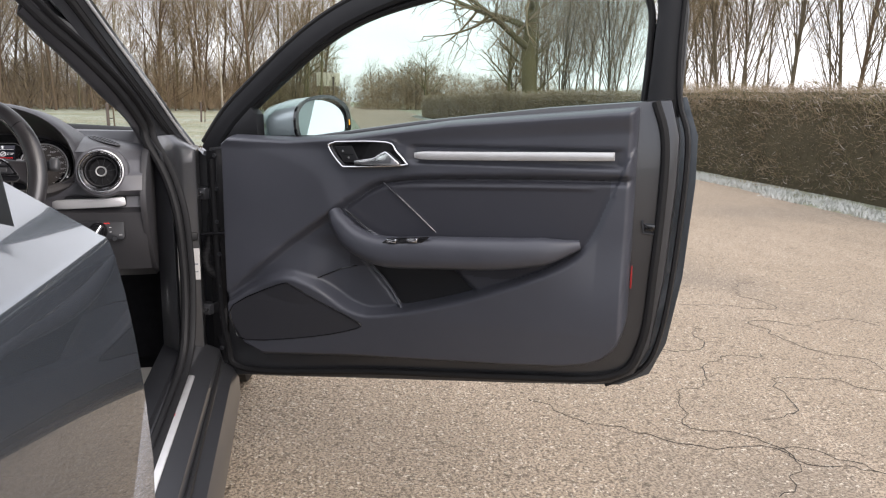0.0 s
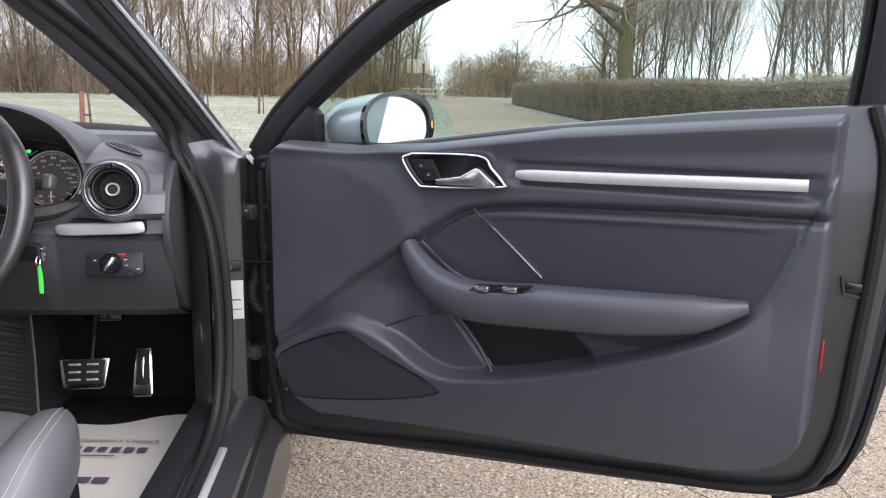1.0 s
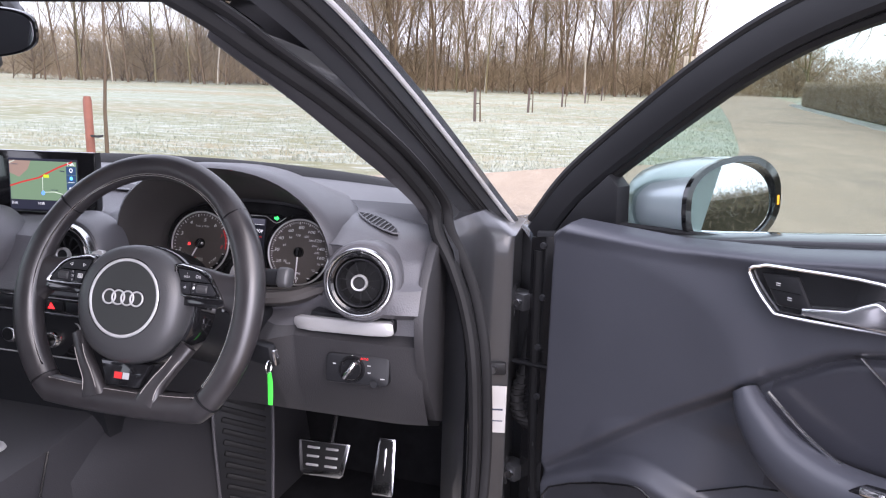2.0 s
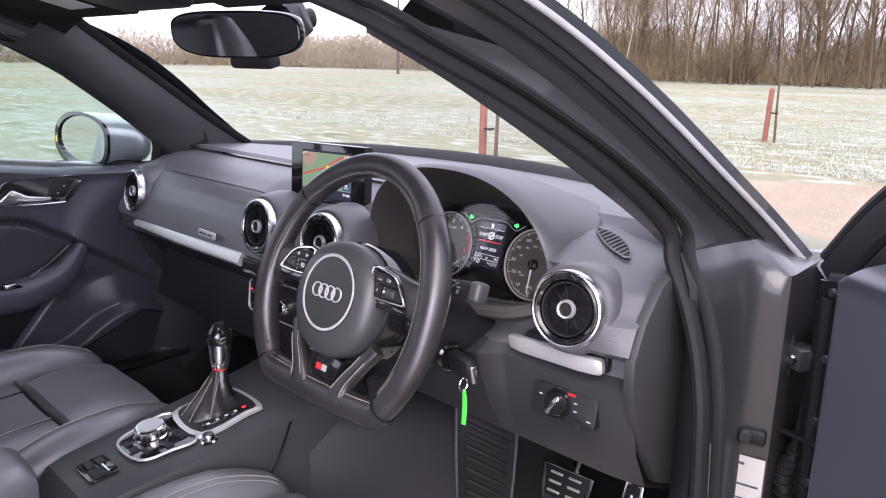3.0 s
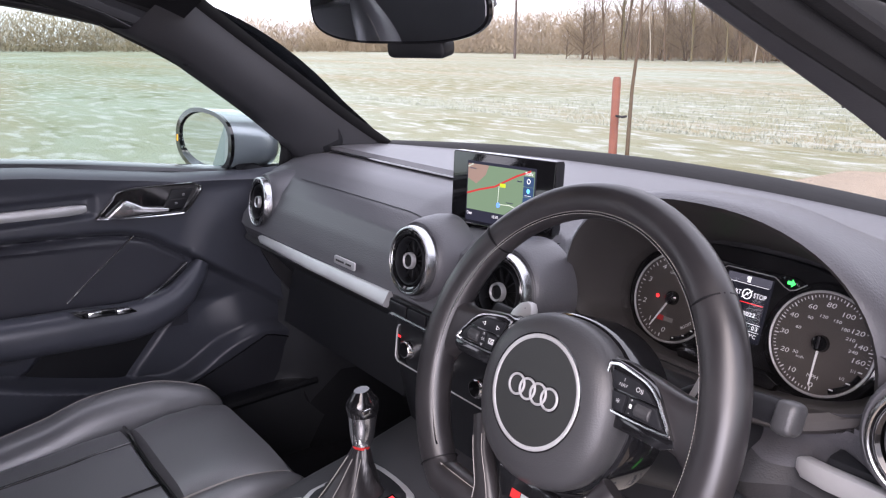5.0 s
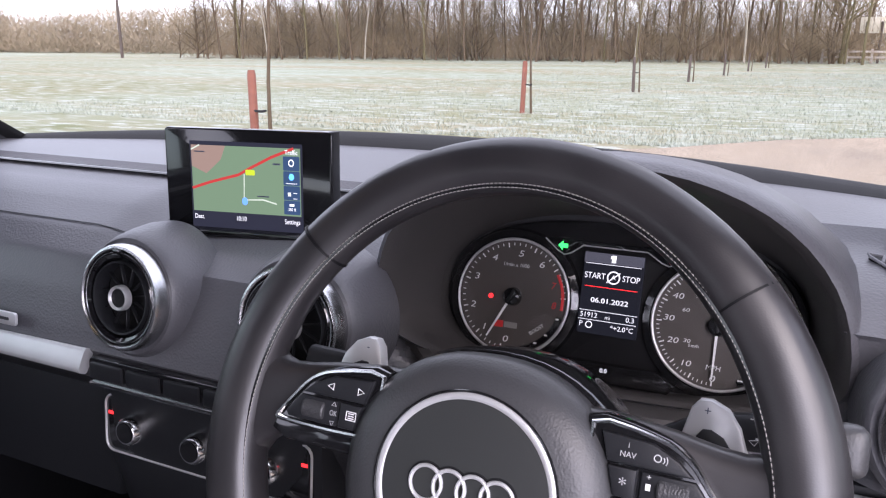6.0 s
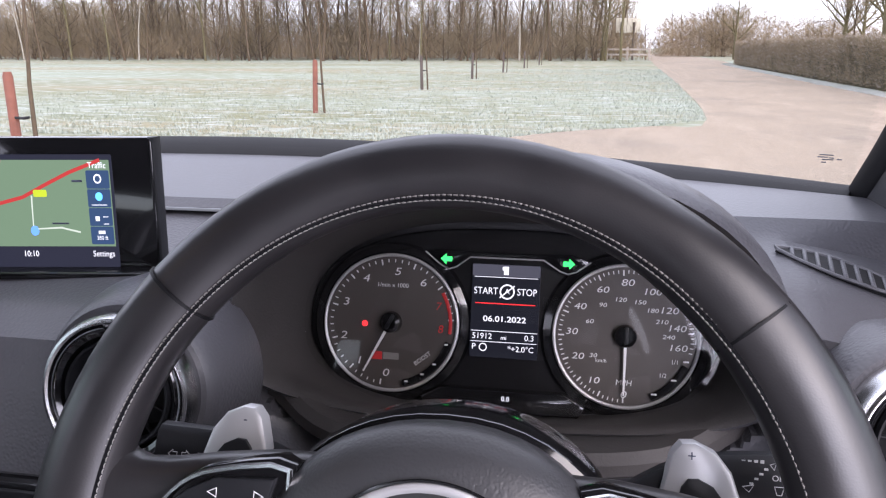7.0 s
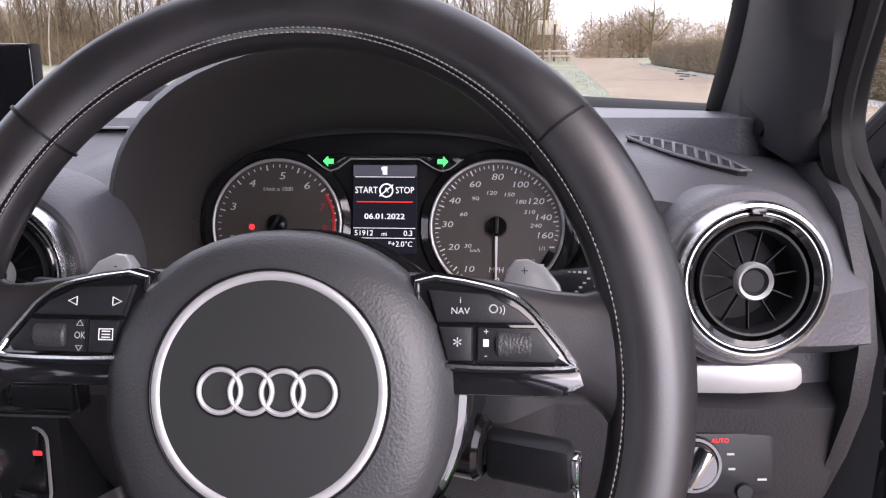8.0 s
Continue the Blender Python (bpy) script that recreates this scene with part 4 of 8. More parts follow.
part("rear_bumper", ribbon([[(-0.74, -2.45, 0.20), (0.0, -2.56, 0.20), (0.74, -2.45, 0.20)], [(-0.755, -2.49, 0.35), (0.0, -2.63, 0.35), (0.755, -2.49, 0.35)], [(-0.75, -2.50, 0.50), (0.0, -2.61, 0.50), (0.75, -2.50, 0.50)]]), paint, car, "dark grey rear bumper")
part("front_bumper", ribbon([[(-0.80, 1.45, 0.18), (-0.45, 1.68, 0.18), (0.0, 1.74, 0.18), (0.45, 1.68, 0.18), (0.80, 1.45, 0.18)], [(-0.85, 1.40, 0.36), (-0.50, 1.72, 0.36), (0.0, 1.79, 0.36), (0.50, 1.72, 0.36), (0.85, 1.40, 0.36)], [(-0.84, 1.38, 0.52), (-0.50, 1.68, 0.52), (0.0, 1.75, 0.52), (0.50, 1.68, 0.52), (0.84, 1.38, 0.52)], [(-0.72, 1.42, 0.64), (-0.50, 1.56, 0.61), (0.0, 1.64, 0.602), (0.50, 1.56, 0.61), (0.72, 1.42, 0.64)]]), paint, car, "dark grey front bumper")
for side in (1, -1):
    flip = Matrix.Diagonal((side, 1, 1, 1))
    part("rear_pillar", ribbon([[(0.738, -2.05, 0.985), (0.70, -2.49, 0.95)], [(0.665, -2.02, 1.12), (0.60, -2.44, 0.98)], [(0.56, -1.76, 1.25), (0.48, -2.17, 1.19)]]), paint, car, "dark grey rear pillar", flip)
    part("roof_side", ribbon([[(0.575, -1.28, 1.268), (0.575, -1.75, 1.245), (0.52, -2.17, 1.18)], [(0.50, -1.28, 1.305), (0.50, -1.75, 1.27), (0.47, -2.17, 1.195)]]), paint, car, m=flip)
rg = part("rear_window", ribbon([[(-0.6, -2.5, 0.9), (0.6, -2.5, 0.9)], [(-0.48, -2.16, 1.19), (0.48, -2.16, 1.19)]]), door_glass, car)
rg.visible_shadow = False
# wheels
def road_wheel(x, y):
    side = 1 if x > 0 else -1
    m = Matrix.Translation((x, y, 0.315)) @ pose(0, 0, 0, 0, 90 * side, 0)
    tyre = part("tyre", lathe([(0.225, -0.10), (0.29, -0.105), (0.315, -0.085), (0.318, 0.0), (0.315, 0.085), (0.29, 0.105), (0.225, 0.10)], 48), rubber, car, "black tyre", m)
    rim = lathe([(0.0, 0.07), (0.04, 0.075), (0.06, 0.06), (0.20, 0.02), (0.222, 0.09), (0.228, 0.10), (0.23, -0.1)], 48)
    for k in range(5):
        rim = merge(rim, spoke(k))
    part("rim", rim, silver_trim, tyre, "silver alloy rim", m)


def spoke(k):
    own = block((0.16, 0.042, 0.03), (0.135, 0, 0.072), 0.008)
    own.transform(Matrix.Rotation(2 * math.pi * k / 5, 4, "Z"))
    return own


for wx in (0.735, -0.735):
    for wy in (0.83, -1.77):
        road_wheel(wx, wy)


# ---- dashboard ----
dash = thing("dashboard", (0, -0.05, 0.55), "dark grey soft-skinned dashboard with round vents", "dashboard")


def screen_foot(x):
    return 0.352 - 0.42 * x * x


def dash_profile(x):
    """The section of the dashboard at x, from the windscreen down to the footwell."""
    end = max(0.0, (abs(x) - 0.60) / 0.06)
    pts = [(screen_foot(x), 0.908), (screen_foot(x) - 0.10, 0.912), (0.062 - 0.5 * end * 0.05, 0.912), (0.052, 0.904), (0.044, 0.900), (0.0, 0.898), (-0.040, 0.890),
           (-0.085, 0.872), (-0.112, 0.850), (-0.128, 0.822), (-0.140, 0.790), (-0.146, 0.772), (-0.140, 0.762), (-0.136, 0.750), (-0.142, 0.742), (-0.132, 0.733), (-0.10, 0.715), (-0.05, 0.66), (0.02, 0.60), (0.25, 0.56)]
    if x > 0.1:
        k = min(1.0, (x - 0.1) / 0.06)
        low = [(-0.130, 0.735), (-0.118, 0.70), (-0.098, 0.655), (-0.06, 0.60), (0.0, 0.572), (0.25, 0.57)]
        for i, (y, z) in enumerate(low):
            j = len(pts) - 6 + i
            pts[j] = (pts[j][0] * (1 - k) + y * k, pts[j][1] * (1 - k) + z * k)
    if x > 0.44:
        k = min(1.0, (x - 0.44) / 0.03)
        for j, (y, z) in zip(range(10, 17), ((-0.126, 0.790), (-0.110, 0.779), (-0.086, 0.772), (-0.088, 0.748), (-0.106, 0.738), (-0.100, 0.70), (-0.090, 0.655))):
            pts[j] = (pts[j][0] * (1 - k) + y * k, pts[j][1] * (1 - k) + z * k)
    out = []
    for i, (y, z) in enumerate(pts):
        if 5 <= i <= 7:
            z -= (0.014, 0.014, 0.008)[i - 5] * float(step(np.array(0.125 - abs(x - 0.006)), 0.03))
        if 4 <= i <= 8:
            z -= 0.17 * max(0.0, x - 0.535)
        if i >= 4:
            y += (0.022 if i < 10 else 0.008) * end * end
        out.append((x, y, z))
    return out


xs = sorted(set([round(v, 4) for v in np.linspace(-0.662, 0.662, 134)] + [round(v, 4) for v in np.linspace(0.12, 0.57, 120)]))
bm = bmesh.new()
VENTS = ((0.583, -0.130, 0.833, 0.10), (0.128, -0.150, 0.836, 0.02), (-0.052, -0.150, 0.833, -0.02), (-0.577, -0.134, 0.826, -0.10))




def into_hood(x, y, z):
    """Pulls the dash face back to the lip of the instrument hood, and clear of the dials inside it."""
    if y > 0.045 or z < 0.735:
        return y
    up = 0.139 if z > 0.834 else 0.078
    s = max(-1.0, min(1.0, (z - 0.834) / up))
    f = ((abs(x - 0.3445) / 0.178) ** 2.33 + abs((z - 0.834) / up) ** 2.33) ** (1 / 2.33)
    lip = -0.066 - 0.032 * (s + 1) / 2
    if f < 0.97:
        return 0.05
    w = max(0.0, min(1.0, (f - 1.0) / 0.30))
    w = w * w * (3 - 2 * w)
    return min(0.05, max(y, (lip + 0.004) * (1 - w) + y * w)) if y < lip else y


counts = [6 if 6 <= i <= 12 else 1 for i in range(len(dash_profile(0.0)) - 1)]


def section_at(x):
    pts = dash_profile(x)
    out = []
    for (a, b), n in zip(zip(pts[:-1], pts[1:]), counts):
        out += [tuple(a[c] + (b[c] - a[c]) * k / n for c in range(3)) for k in range(n)]
    return [(x, into_hood(x, y, z), z) for _, y, z in out] + [pts[-1]]


skin(bm, [section_at(x)[:49] for x in xs], False, False)
holes = [f for f in bm.faces if any(math.hypot(f.calc_center_median().x - v[0], f.calc_center_median().z - v[2]) < 0.041 and f.calc_center_median().y < 0 for v in VENTS)]
bmesh.ops.delete(bm, geom=holes, context="FACES")
low_bm = bmesh.new()
skin(low_bm, [section_at(x)[48:] for x in xs], False, False)
part("lower_dash", outward(low_bm), lower_skin, dash, "dark grey lower dash panel", sharp=0.5)
part("dash_pad", outward(bm), dash_skin, dash, "soft dark grey dash pad", sharp=0.5)
part("deck_gap", tube([(x, 0.049, 0.9045) for x in np.linspace(-0.62, 0.15, 20)], 0.005, 0.002, (0, 0, 1), 6), gloss_black, dash, "dark gap across the dash top")
seam_line = [(x, dash_profile(x)[7][1] + 0.004 - 0.02 * (x + 0.3) ** 2, dash_profile(x)[7][2] + 0.0028) for x in np.linspace(-0.50, -0.10, 16)]
part("pad_seam", tube(seam_line, 0.0009, 0.0006, (0, 0, 1), 5), lower_skin, dash, "fine seam along the dash pad")
# end caps of the dashboard beside the doors
for side in (1, -1):
    cap = [(-0.085, 0.868), (-0.118, 0.83), (-0.138, 0.785), (-0.135, 0.745), (-0.118, 0.70), (-0.095, 0.655), (-0.055, 0.60), (0.0, 0.575), (0.02, 0.60), (0.02, 0.88), (-0.04, 0.888)]
    m = Matrix(((0, 0, side, 0.656 * side), (1, 0, 0, 0.022), (0, 1, 0, 0), (0, 0, 0, 1)))
    part("end_cap", plate(cap, 0, 0.014, 0.006), lower_skin, dash, "dark grey dash end cap", m)

# instrument hood
hood_skin = material("hood_lining_skin", (0.052, 0.048, 0.047), 0.55, 0, 0.4, 600, 0.10, 6, spec=0.35)
HOOD = [  # y at the top, y at the foot, centre, half width, up, down
    (0.030, 0.012, 0.3445, 0.152, 0.074, 0.070),
    (-0.020, -0.010, 0.3445, 0.158, 0.100, 0.062),
    (-0.070, -0.045, 0.3445, 0.166, 0.124, 0.050),
    (-0.092, -0.062, 0.3445, 0.171, 0.132, 0.044),
    (-0.098, -0.066, 0.3445, 0.176, 0.137, 0.046),
    (-0.092, -0.064, 0.3445, 0.181, 0.141, 0.049),
    (-0.070, -0.058, 0.3445, 0.184, 0.142, 0.052),
    (-0.010, -0.045, 0.3460, 0.188, 0.135, 0.056),
    (0.060, -0.020, 0.3480, 0.194, 0.110, 0.060),
    (0.150, 0.00, 0.3500, 0.200, 0.080, 0.060),
    (0.22, 0.02, 0.35, 0.205, 0.062, 0.060),
]
bm = bmesh.new()
rings = []
for yt, yf, cx, a, up, dn in HOOD:
    ring = []
    for j in range(56):
        w = 2 * math.pi * j / 56
        c, s = math.cos(w), math.sin(w)
        c, s = math.copysign(abs(c) ** 0.86, c), math.copysign(abs(s) ** 0.86, s)
        z = 0.834 + (up if s > 0 else dn) * s
        k = (s + 1) / 2
        ring.append((cx + a * c, yf + (yt - yf) * k, z))
    rings.append(ring)
inside = bmesh.new()
skin(inside, rings[:5], True, False)
part("hood_lining", outward(inside), hood_skin, dash, "black lining inside the hood", sharp=0.8)
skin(bm, rings[4:], True, False)
part("instrument_hood", outward(bm), dash_skin, dash, "deep dark instrument hood", sharp=0.8)


def air_vent(at, yaw):
    m = basis(at, (math.cos(yaw), math.sin(yaw), 0), (0, 0.16, 1))
    m = m @ Matrix.Scale(0.93, 4)
    body = lathe([(0.052, -0.03), (0.0512, 0.0), (0.0495, 0.0035), (0.0475, 0.0042), (0.0462, 0.003), (0.0455, -0.002)], 56)
    vent = part("air_vent", body, ring_metal, dash, "round air vent with a bright ring", m)
    part("vent_ring", lathe([(0.0460, -0.002), (0.0440, 0.001), (0.0415, 0.003), (0.0385, 0.001), (0.0382, -0.010), (0.0378, -0.024)], 48), gloss_black, vent, "gloss black vent ring", m)
    part("vent_bowl", lathe([(0.0380, -0.020), (0.030, -0.034), (0.0, -0.036)], 40), rubber, vent, m=m)
    part("louvre_ring", lathe([(0.0360, -0.001), (0.0362, -0.014), (0.0325, -0.014), (0.0322, -0.002), (0.0335, 0.0015), (0.0350, 0.0018), (0.0360, -0.001)], 48), hard_plastic, vent, m=m)
    part("ring_line", ring_of(0.0436, 0.0006, 56, 6, (0, 0, 0.0022)), bright_metal, vent, "thin bright line", m)
    for k in range(11):
        w = 2 * math.pi * (k + 0.3) / 11
        blade = block((0.023, 0.0011, 0.004), (0.0215, 0, -0.009), 0.0004, 1)
        part("louvre", blade, hard_plastic, vent, m=m @ Matrix.Rotation(w, 4, "Z"))
    part("vent_knob", lathe([(0.0, -0.002), (0.0070, -0.001), (0.0092, 0.003), (0.0112, 0.0045), (0.0122, 0.002), (0.0123, -0.003)], 36), silver_trim, vent, "chrome vent knob", m)
    part("knob_centre", lathe([(0.0, 0.0005), (0.007, 0.0003), (0.0090, 0.0026)], 24), rubber, vent, m=m)
    part("vent_tab", block((0.010, 0.004, 0.004), (0, 0.0445, 0.004), 0.001), gloss_black, vent, m=m)


for vx, vy, vz, yw in VENTS:
    widest = 0.0560 if vx > 0.3 else 0.0655
    collar = lathe([(min(q, widest), z) for q, z in ((0.0655, -0.062), (0.0650, -0.046), (0.0615, -0.030), (0.0575, -0.017), (0.0545, -0.010), (0.0520, -0.0075), (0.0470, -0.009))], 56)
    part("vent_collar", collar, dash_skin, dash, "raised collar round the vent", basis((vx, vy, vz), (math.cos(yw), math.sin(yw), 0), (0, 0.16, 1)))
    air_vent((vx, vy - 0.002, vz), yw)

# silver strips, button row, badge
part("dash_strip", tube([(-0.595, -0.128, 0.757), (-0.55, -0.142, 0.759), (-0.35, -0.150, 0.7605), (-0.106, -0.152, 0.763)], 0.0055, [0.0045, 0.0085, 0.0105, 0.0120], (0, 0.55, 1), 16, 4.5), silver_trim, dash, "satin silver dash strip")
part("drawer_strip", tube([(0.474, -0.092, 0.7562), (0.478, -0.096, 0.7563), (0.50, -0.101, 0.7575), (0.59, -0.108, 0.762), (0.614, -0.108, 0.764), (0.620, -0.107, 0.7645), (0.623, -0.106, 0.765)], 0.007, [0.0070, 0.0098, 0.0106, 0.0106, 0.0106, 0.0098, 0.0070], (0, 0, 1), 14, 4.0), silver_trim, dash, "satin silver drawer front")
part("drawer_front", block((0.130, 0.070, 0.024), (0.557, -0.060, 0.762), 0.006), hard_plastic, dash, "black drawer behind the silver strip")
badge_m = basis((-0.228, -0.1505, 0.789), (1, 0, 0), (0, 0.12, 1))
badge = part("dash_badge", plate(rounded(0.062, 0.013, 0.003), 0, 0.003, 0.001), silver_trim, dash, "small silver nameplate", badge_m)
bars([(-0.012, 0, 0.024, 0.003), (0.014, 0, 0.016, 0.003)], badge_m @ Matrix.Translation((0, 0, 0.003)), knurled, badge)
row_m = basis((0.036, -0.152, 0.757), (1, 0, 0), (0, 0.05, 1))
row = part("button_panel", plate(rounded(0.272, 0.026, 0.006), -0.01, 0.003, 0.002), gloss_black, dash, "gloss black button panel", row_m)
for k in range(6):
    bt = part("button", block((0.040, 0.016, 0.004), (-0.112 + 0.045 * k, 0.001, 0.004), 0.002), hard_plastic, row, m=row_m)
    if k == 4:
        tri = bmesh.new()
        plate([(-0.0062, -0.0045), (0.0062, -0.0045), (0.0, 0.0052)], 0.0, 0.0006, bm=tri)
        part("hazard_mark", tri, red_glow, bt, "red hazard triangle", row_m @ Matrix.Translation((-0.112 + 0.045 * k, 0.001, 0.006)))
part("row_line", tube([(-0.135, -0.0125, 0.0), (0.13, -0.0125, 0.0)], 0.0018, 0.003, (0, 0, 1), 6), bright_metal, dash, m=row_m @ Matrix.Translation((0, 0, 0.002)))
# climate panel
cl_m = basis((0.020, -0.140, 0.700), (1, 0, 0), (0, 0.10, 1))
clim = part("climate_panel", plate(rounded(0.236, 0.056, 0.010), -0.02, 0.004, 0.003), gloss_black, dash, "gloss black climate panel", cl_m)
part("climate_frame", tube([(x, y, 0.004) for x, y in rounded(0.236, 0.056, 0.010)], 0.0012, None, (0, 0, 1), 6, closed=True), silver_trim, clim, m=cl_m)
for k, kx in enumerate((-0.077, 0.0, 0.077)):
    part("climate_knob", lathe([(0.0, 0.020), (0.011, 0.020), (0.0125, 0.018), (0.0145, 0.006), (0.0145, 0.003)], 36), bright_metal, clim, "chrome climate knob", cl_m @ Matrix.Translation((kx, 0.002, 0)))
    part("knob_cap", lathe([(0.0, 0.0206), (0.0095, 0.0206)], 30), gloss_black, clim, m=cl_m @ Matrix.Translation((kx, 0.002, 0)))
bars([(-0.103, 0.010, 0.006, 0.003), (-0.111, 0.010, 0.006, 0.003), (0.103, 0.010, 0.006, 0.003), (0.111, 0.010, 0.006, 0.003)], cl_m @ Matrix.Translation((0, 0, 0.0042)), red_glow, clim, "lit_bar")
bars([(-0.05, -0.018, 0.010, 0.003), (-0.03, -0.018, 0.010, 0.003), (0.03, -0.018, 0.010, 0.003), (0.05, -0.018, 0.010, 0.003)], cl_m @ Matrix.Translation((0, 0, 0.0042)), white_mark, clim)
part("centre_panel", tube([(0.02, -0.115, 0.74), (0.02, -0.118, 0.68), (0.02, -0.10, 0.60), (0.02, -0.08, 0.52)], 0.13, 0.03, (0, 1, 0), 14, 5), hard_plastic, dash, "black centre panel")
part("glovebox_lid", plate([(-0.56, 0.56), (-0.56, 0.72), (-0.14, 0.72), (-0.14, 0.56)], 0, 0.012, 0.005), hard_plastic, dash, "black glovebox lid", basis((0, -0.075, 0.0), (1, 0, 0), (0, 0.25, 1)) @ Matrix.Translation((0, 0, 0.16)))
# air grille on the dash shoulder
gm = basis((0.566, -0.012, 0.8922), (0.88, -0.44, -0.19), (0.30, 0.93, 0.16))
gpts = [(-0.0445, 0.0035), (-0.030, 0.0115), (-0.008, 0.0150), (0.014, 0.0125), (0.034, 0.0055), (0.0455, -0.0025), (0.040, -0.0080), (0.022, -0.0105), (-0.004, -0.0095), (-0.028, -0.0045), (-0.0415, 0.0005)]
grille = part("demister_grille", plate(gpts, -0.02, 0.0012), rubber, dash, "black demister grille", gm)
part("grille_edge", tube([(x * 1.03, y * 1.08, 0.0012) for x, y in gpts], 0.0016, 0.0012, (0, 0, 1), 6, closed=True), dash_skin, grille, m=gm)
for k in range(9):
    x = -0.033 + 0.0083 * k
    top = lerp_list([(q[0], q[1]) for q in gpts[:6]], x)
    low = lerp_list([(q[0], q[1]) for q in gpts[:5:-1]], x)
    part("slat", block((0.0030, (top - low) * 1.02, 0.003), (x, (top + low) / 2, 0.0012), 0.0008, 1, turn=None), dash_skin, grille, m=gm @ Matrix(((1, -0.32, 0, 0.0), (0, 1, 0, 0), (0, 0, 1, 0), (0, 0, 0, 1))))
# light switch below the drawer strip
sw_m = basis((0.571, -0.106, 0.698), (1, 0.06, 0), (0, 0.20, 1))
panel = part("light_switch", plate(rounded(0.094, 0.042, 0.008), -0.012, 0.003, 0.002), hard_plastic, dash, "black light switch panel", sw_m)
part("switch_ring", lathe([(0.020, 0.002), (0.0185, 0.006), (0.0165, 0.006), (0.015, 0.003)], 36), gloss_black, panel, m=sw_m @ Matrix.Translation((-0.008, 0, 0)))
part("switch_knob", lathe([(0.0, 0.010), (0.014, 0.010), (0.0155, 0.008), (0.0160, 0.003)], 36), gloss_black, panel, m=sw_m @ Matrix.Translation((-0.008, 0, 0)))
part("knob_grip", block((0.0065, 0.029, 0.011), (0, 0, 0.0135), 0.003), bright_metal, panel, "chrome rotary grip", sw_m @ Matrix.Translation((-0.008, 0, 0)) @ Matrix.Rotation(radians(-32), 4, "Z"))
part("dim_wheel", lathe([(0.0, 0.006), (0.005, 0.006), (0.006, 0.003)], 20), hard_plastic, panel, m=sw_m @ Matrix.Translation((0.026, -0.018, 0)))
lettering("AUTO", 0.0042, sw_m, red_glow, panel, (0.010, 0.016, 0.0034))
lettering("0", 0.0045, sw_m, white_mark, panel, (-0.008, 0.0185, 0.0034))
bars([(0.017, 0.007, 0.0048, 0.0013), (0.018, -0.003, 0.0045, 0.0014), (0.038, -0.010, 0.0060, 0.0013), (-0.034, 0.006, 0.0045, 0.0014)], sw_m @ Matrix.Translation((0, 0, 0.0032)), grey_mark, panel)


# ---- instruments ----
CL = basis((0.3445, 0.0, 0.834), (1, 0, 0), (0, 0.27, 0.963))
cluster = thing("instrument_cluster", (0.3445, 0.0, 0.76), "lit instrument cluster with two round dials and a colour screen", "instruments")
cl_outline = []
for j in range(56):
    w = 2 * math.pi * j / 56
    c, s = math.cos(w), math.sin(w)
    cl_outline.append((0.1515 * math.copysign(abs(c) ** 0.8, c), (0.074 if s > 0 else 0.064) * math.copysign(abs(s) ** 0.8, s)))
part("cluster_panel", plate(cl_outline, -0.03, -0.006, 0.003), matt_black, cluster, "black cluster panel", CL)


def polar(cx, cy, r, deg):
    return cx + r * math.cos(radians(deg)), cy + r * math.sin(radians(deg))


def dial(cx, cy, r, marks, fine, first, last, needle, name, label):
    m = CL @ Matrix.Translation((cx, cy, 0))
    d = part(name, disc(r, -0.006, -0.002, 64), dial_face, cluster, label, m)
    part("dial_rim", ring_of(r + 0.0010, 0.0013, 72, 8, (0, 0, 0.0)), silver_trim, d, "bright dial rim", m)
    part("dial_well", lathe([(r + 0.0035, 0.0), (r + 0.009, -0.002), (r + 0.011, -0.006)], 64), gloss_black, d, m=m)
    ticks = bmesh.new()
    for k in range(fine + 1):
        a = first + (last - first) * k / fine
        long = 0.0042 if k % 5 == 0 else 0.0024
        own = block((long, 0.0007 if k % 5 else 0.0011, 0.0004), (r - 0.0022 - long / 2, 0, -0.0016))
        own.transform(Matrix.Rotation(radians(a), 4, "Z"))
        merge(ticks, own)
    part("tick_marks", ticks, white_mark, d, "white tick marks", m)
    for txt, a, rr, sz in marks:
        lettering(txt, sz, m, white_mark, d, (*polar(0, 0, rr, a), -0.0012), shear=0.15, name="numeral", stretch=1.38)
    nd = bmesh.new()
    wn_ = [(-0.0011, 0.0), (0.0011, 0.0), (0.0006, r * 0.84), (-0.0006, r * 0.84)]
    plate(wn_, 0.002, 0.0032, bm=nd)
    part("needle", nd, white_mark, d, "white needle", m @ Matrix.Rotation(radians(needle - 90), 4, "Z"))
    part("needle_hub", lathe([(0.0, 0.006), (0.005, 0.006), (0.0075, 0.004), (0.0085, -0.001)], 28), gloss_black, d, "black needle hub", m)
    part("hub_bar", block((0.003, 0.012, 0.002), (0, 0.001, 0.0065), 0.0008), hard_plastic, d, m=m @ Matrix.Rotation(radians(needle + 90), 4, "Z"))
    return d, m


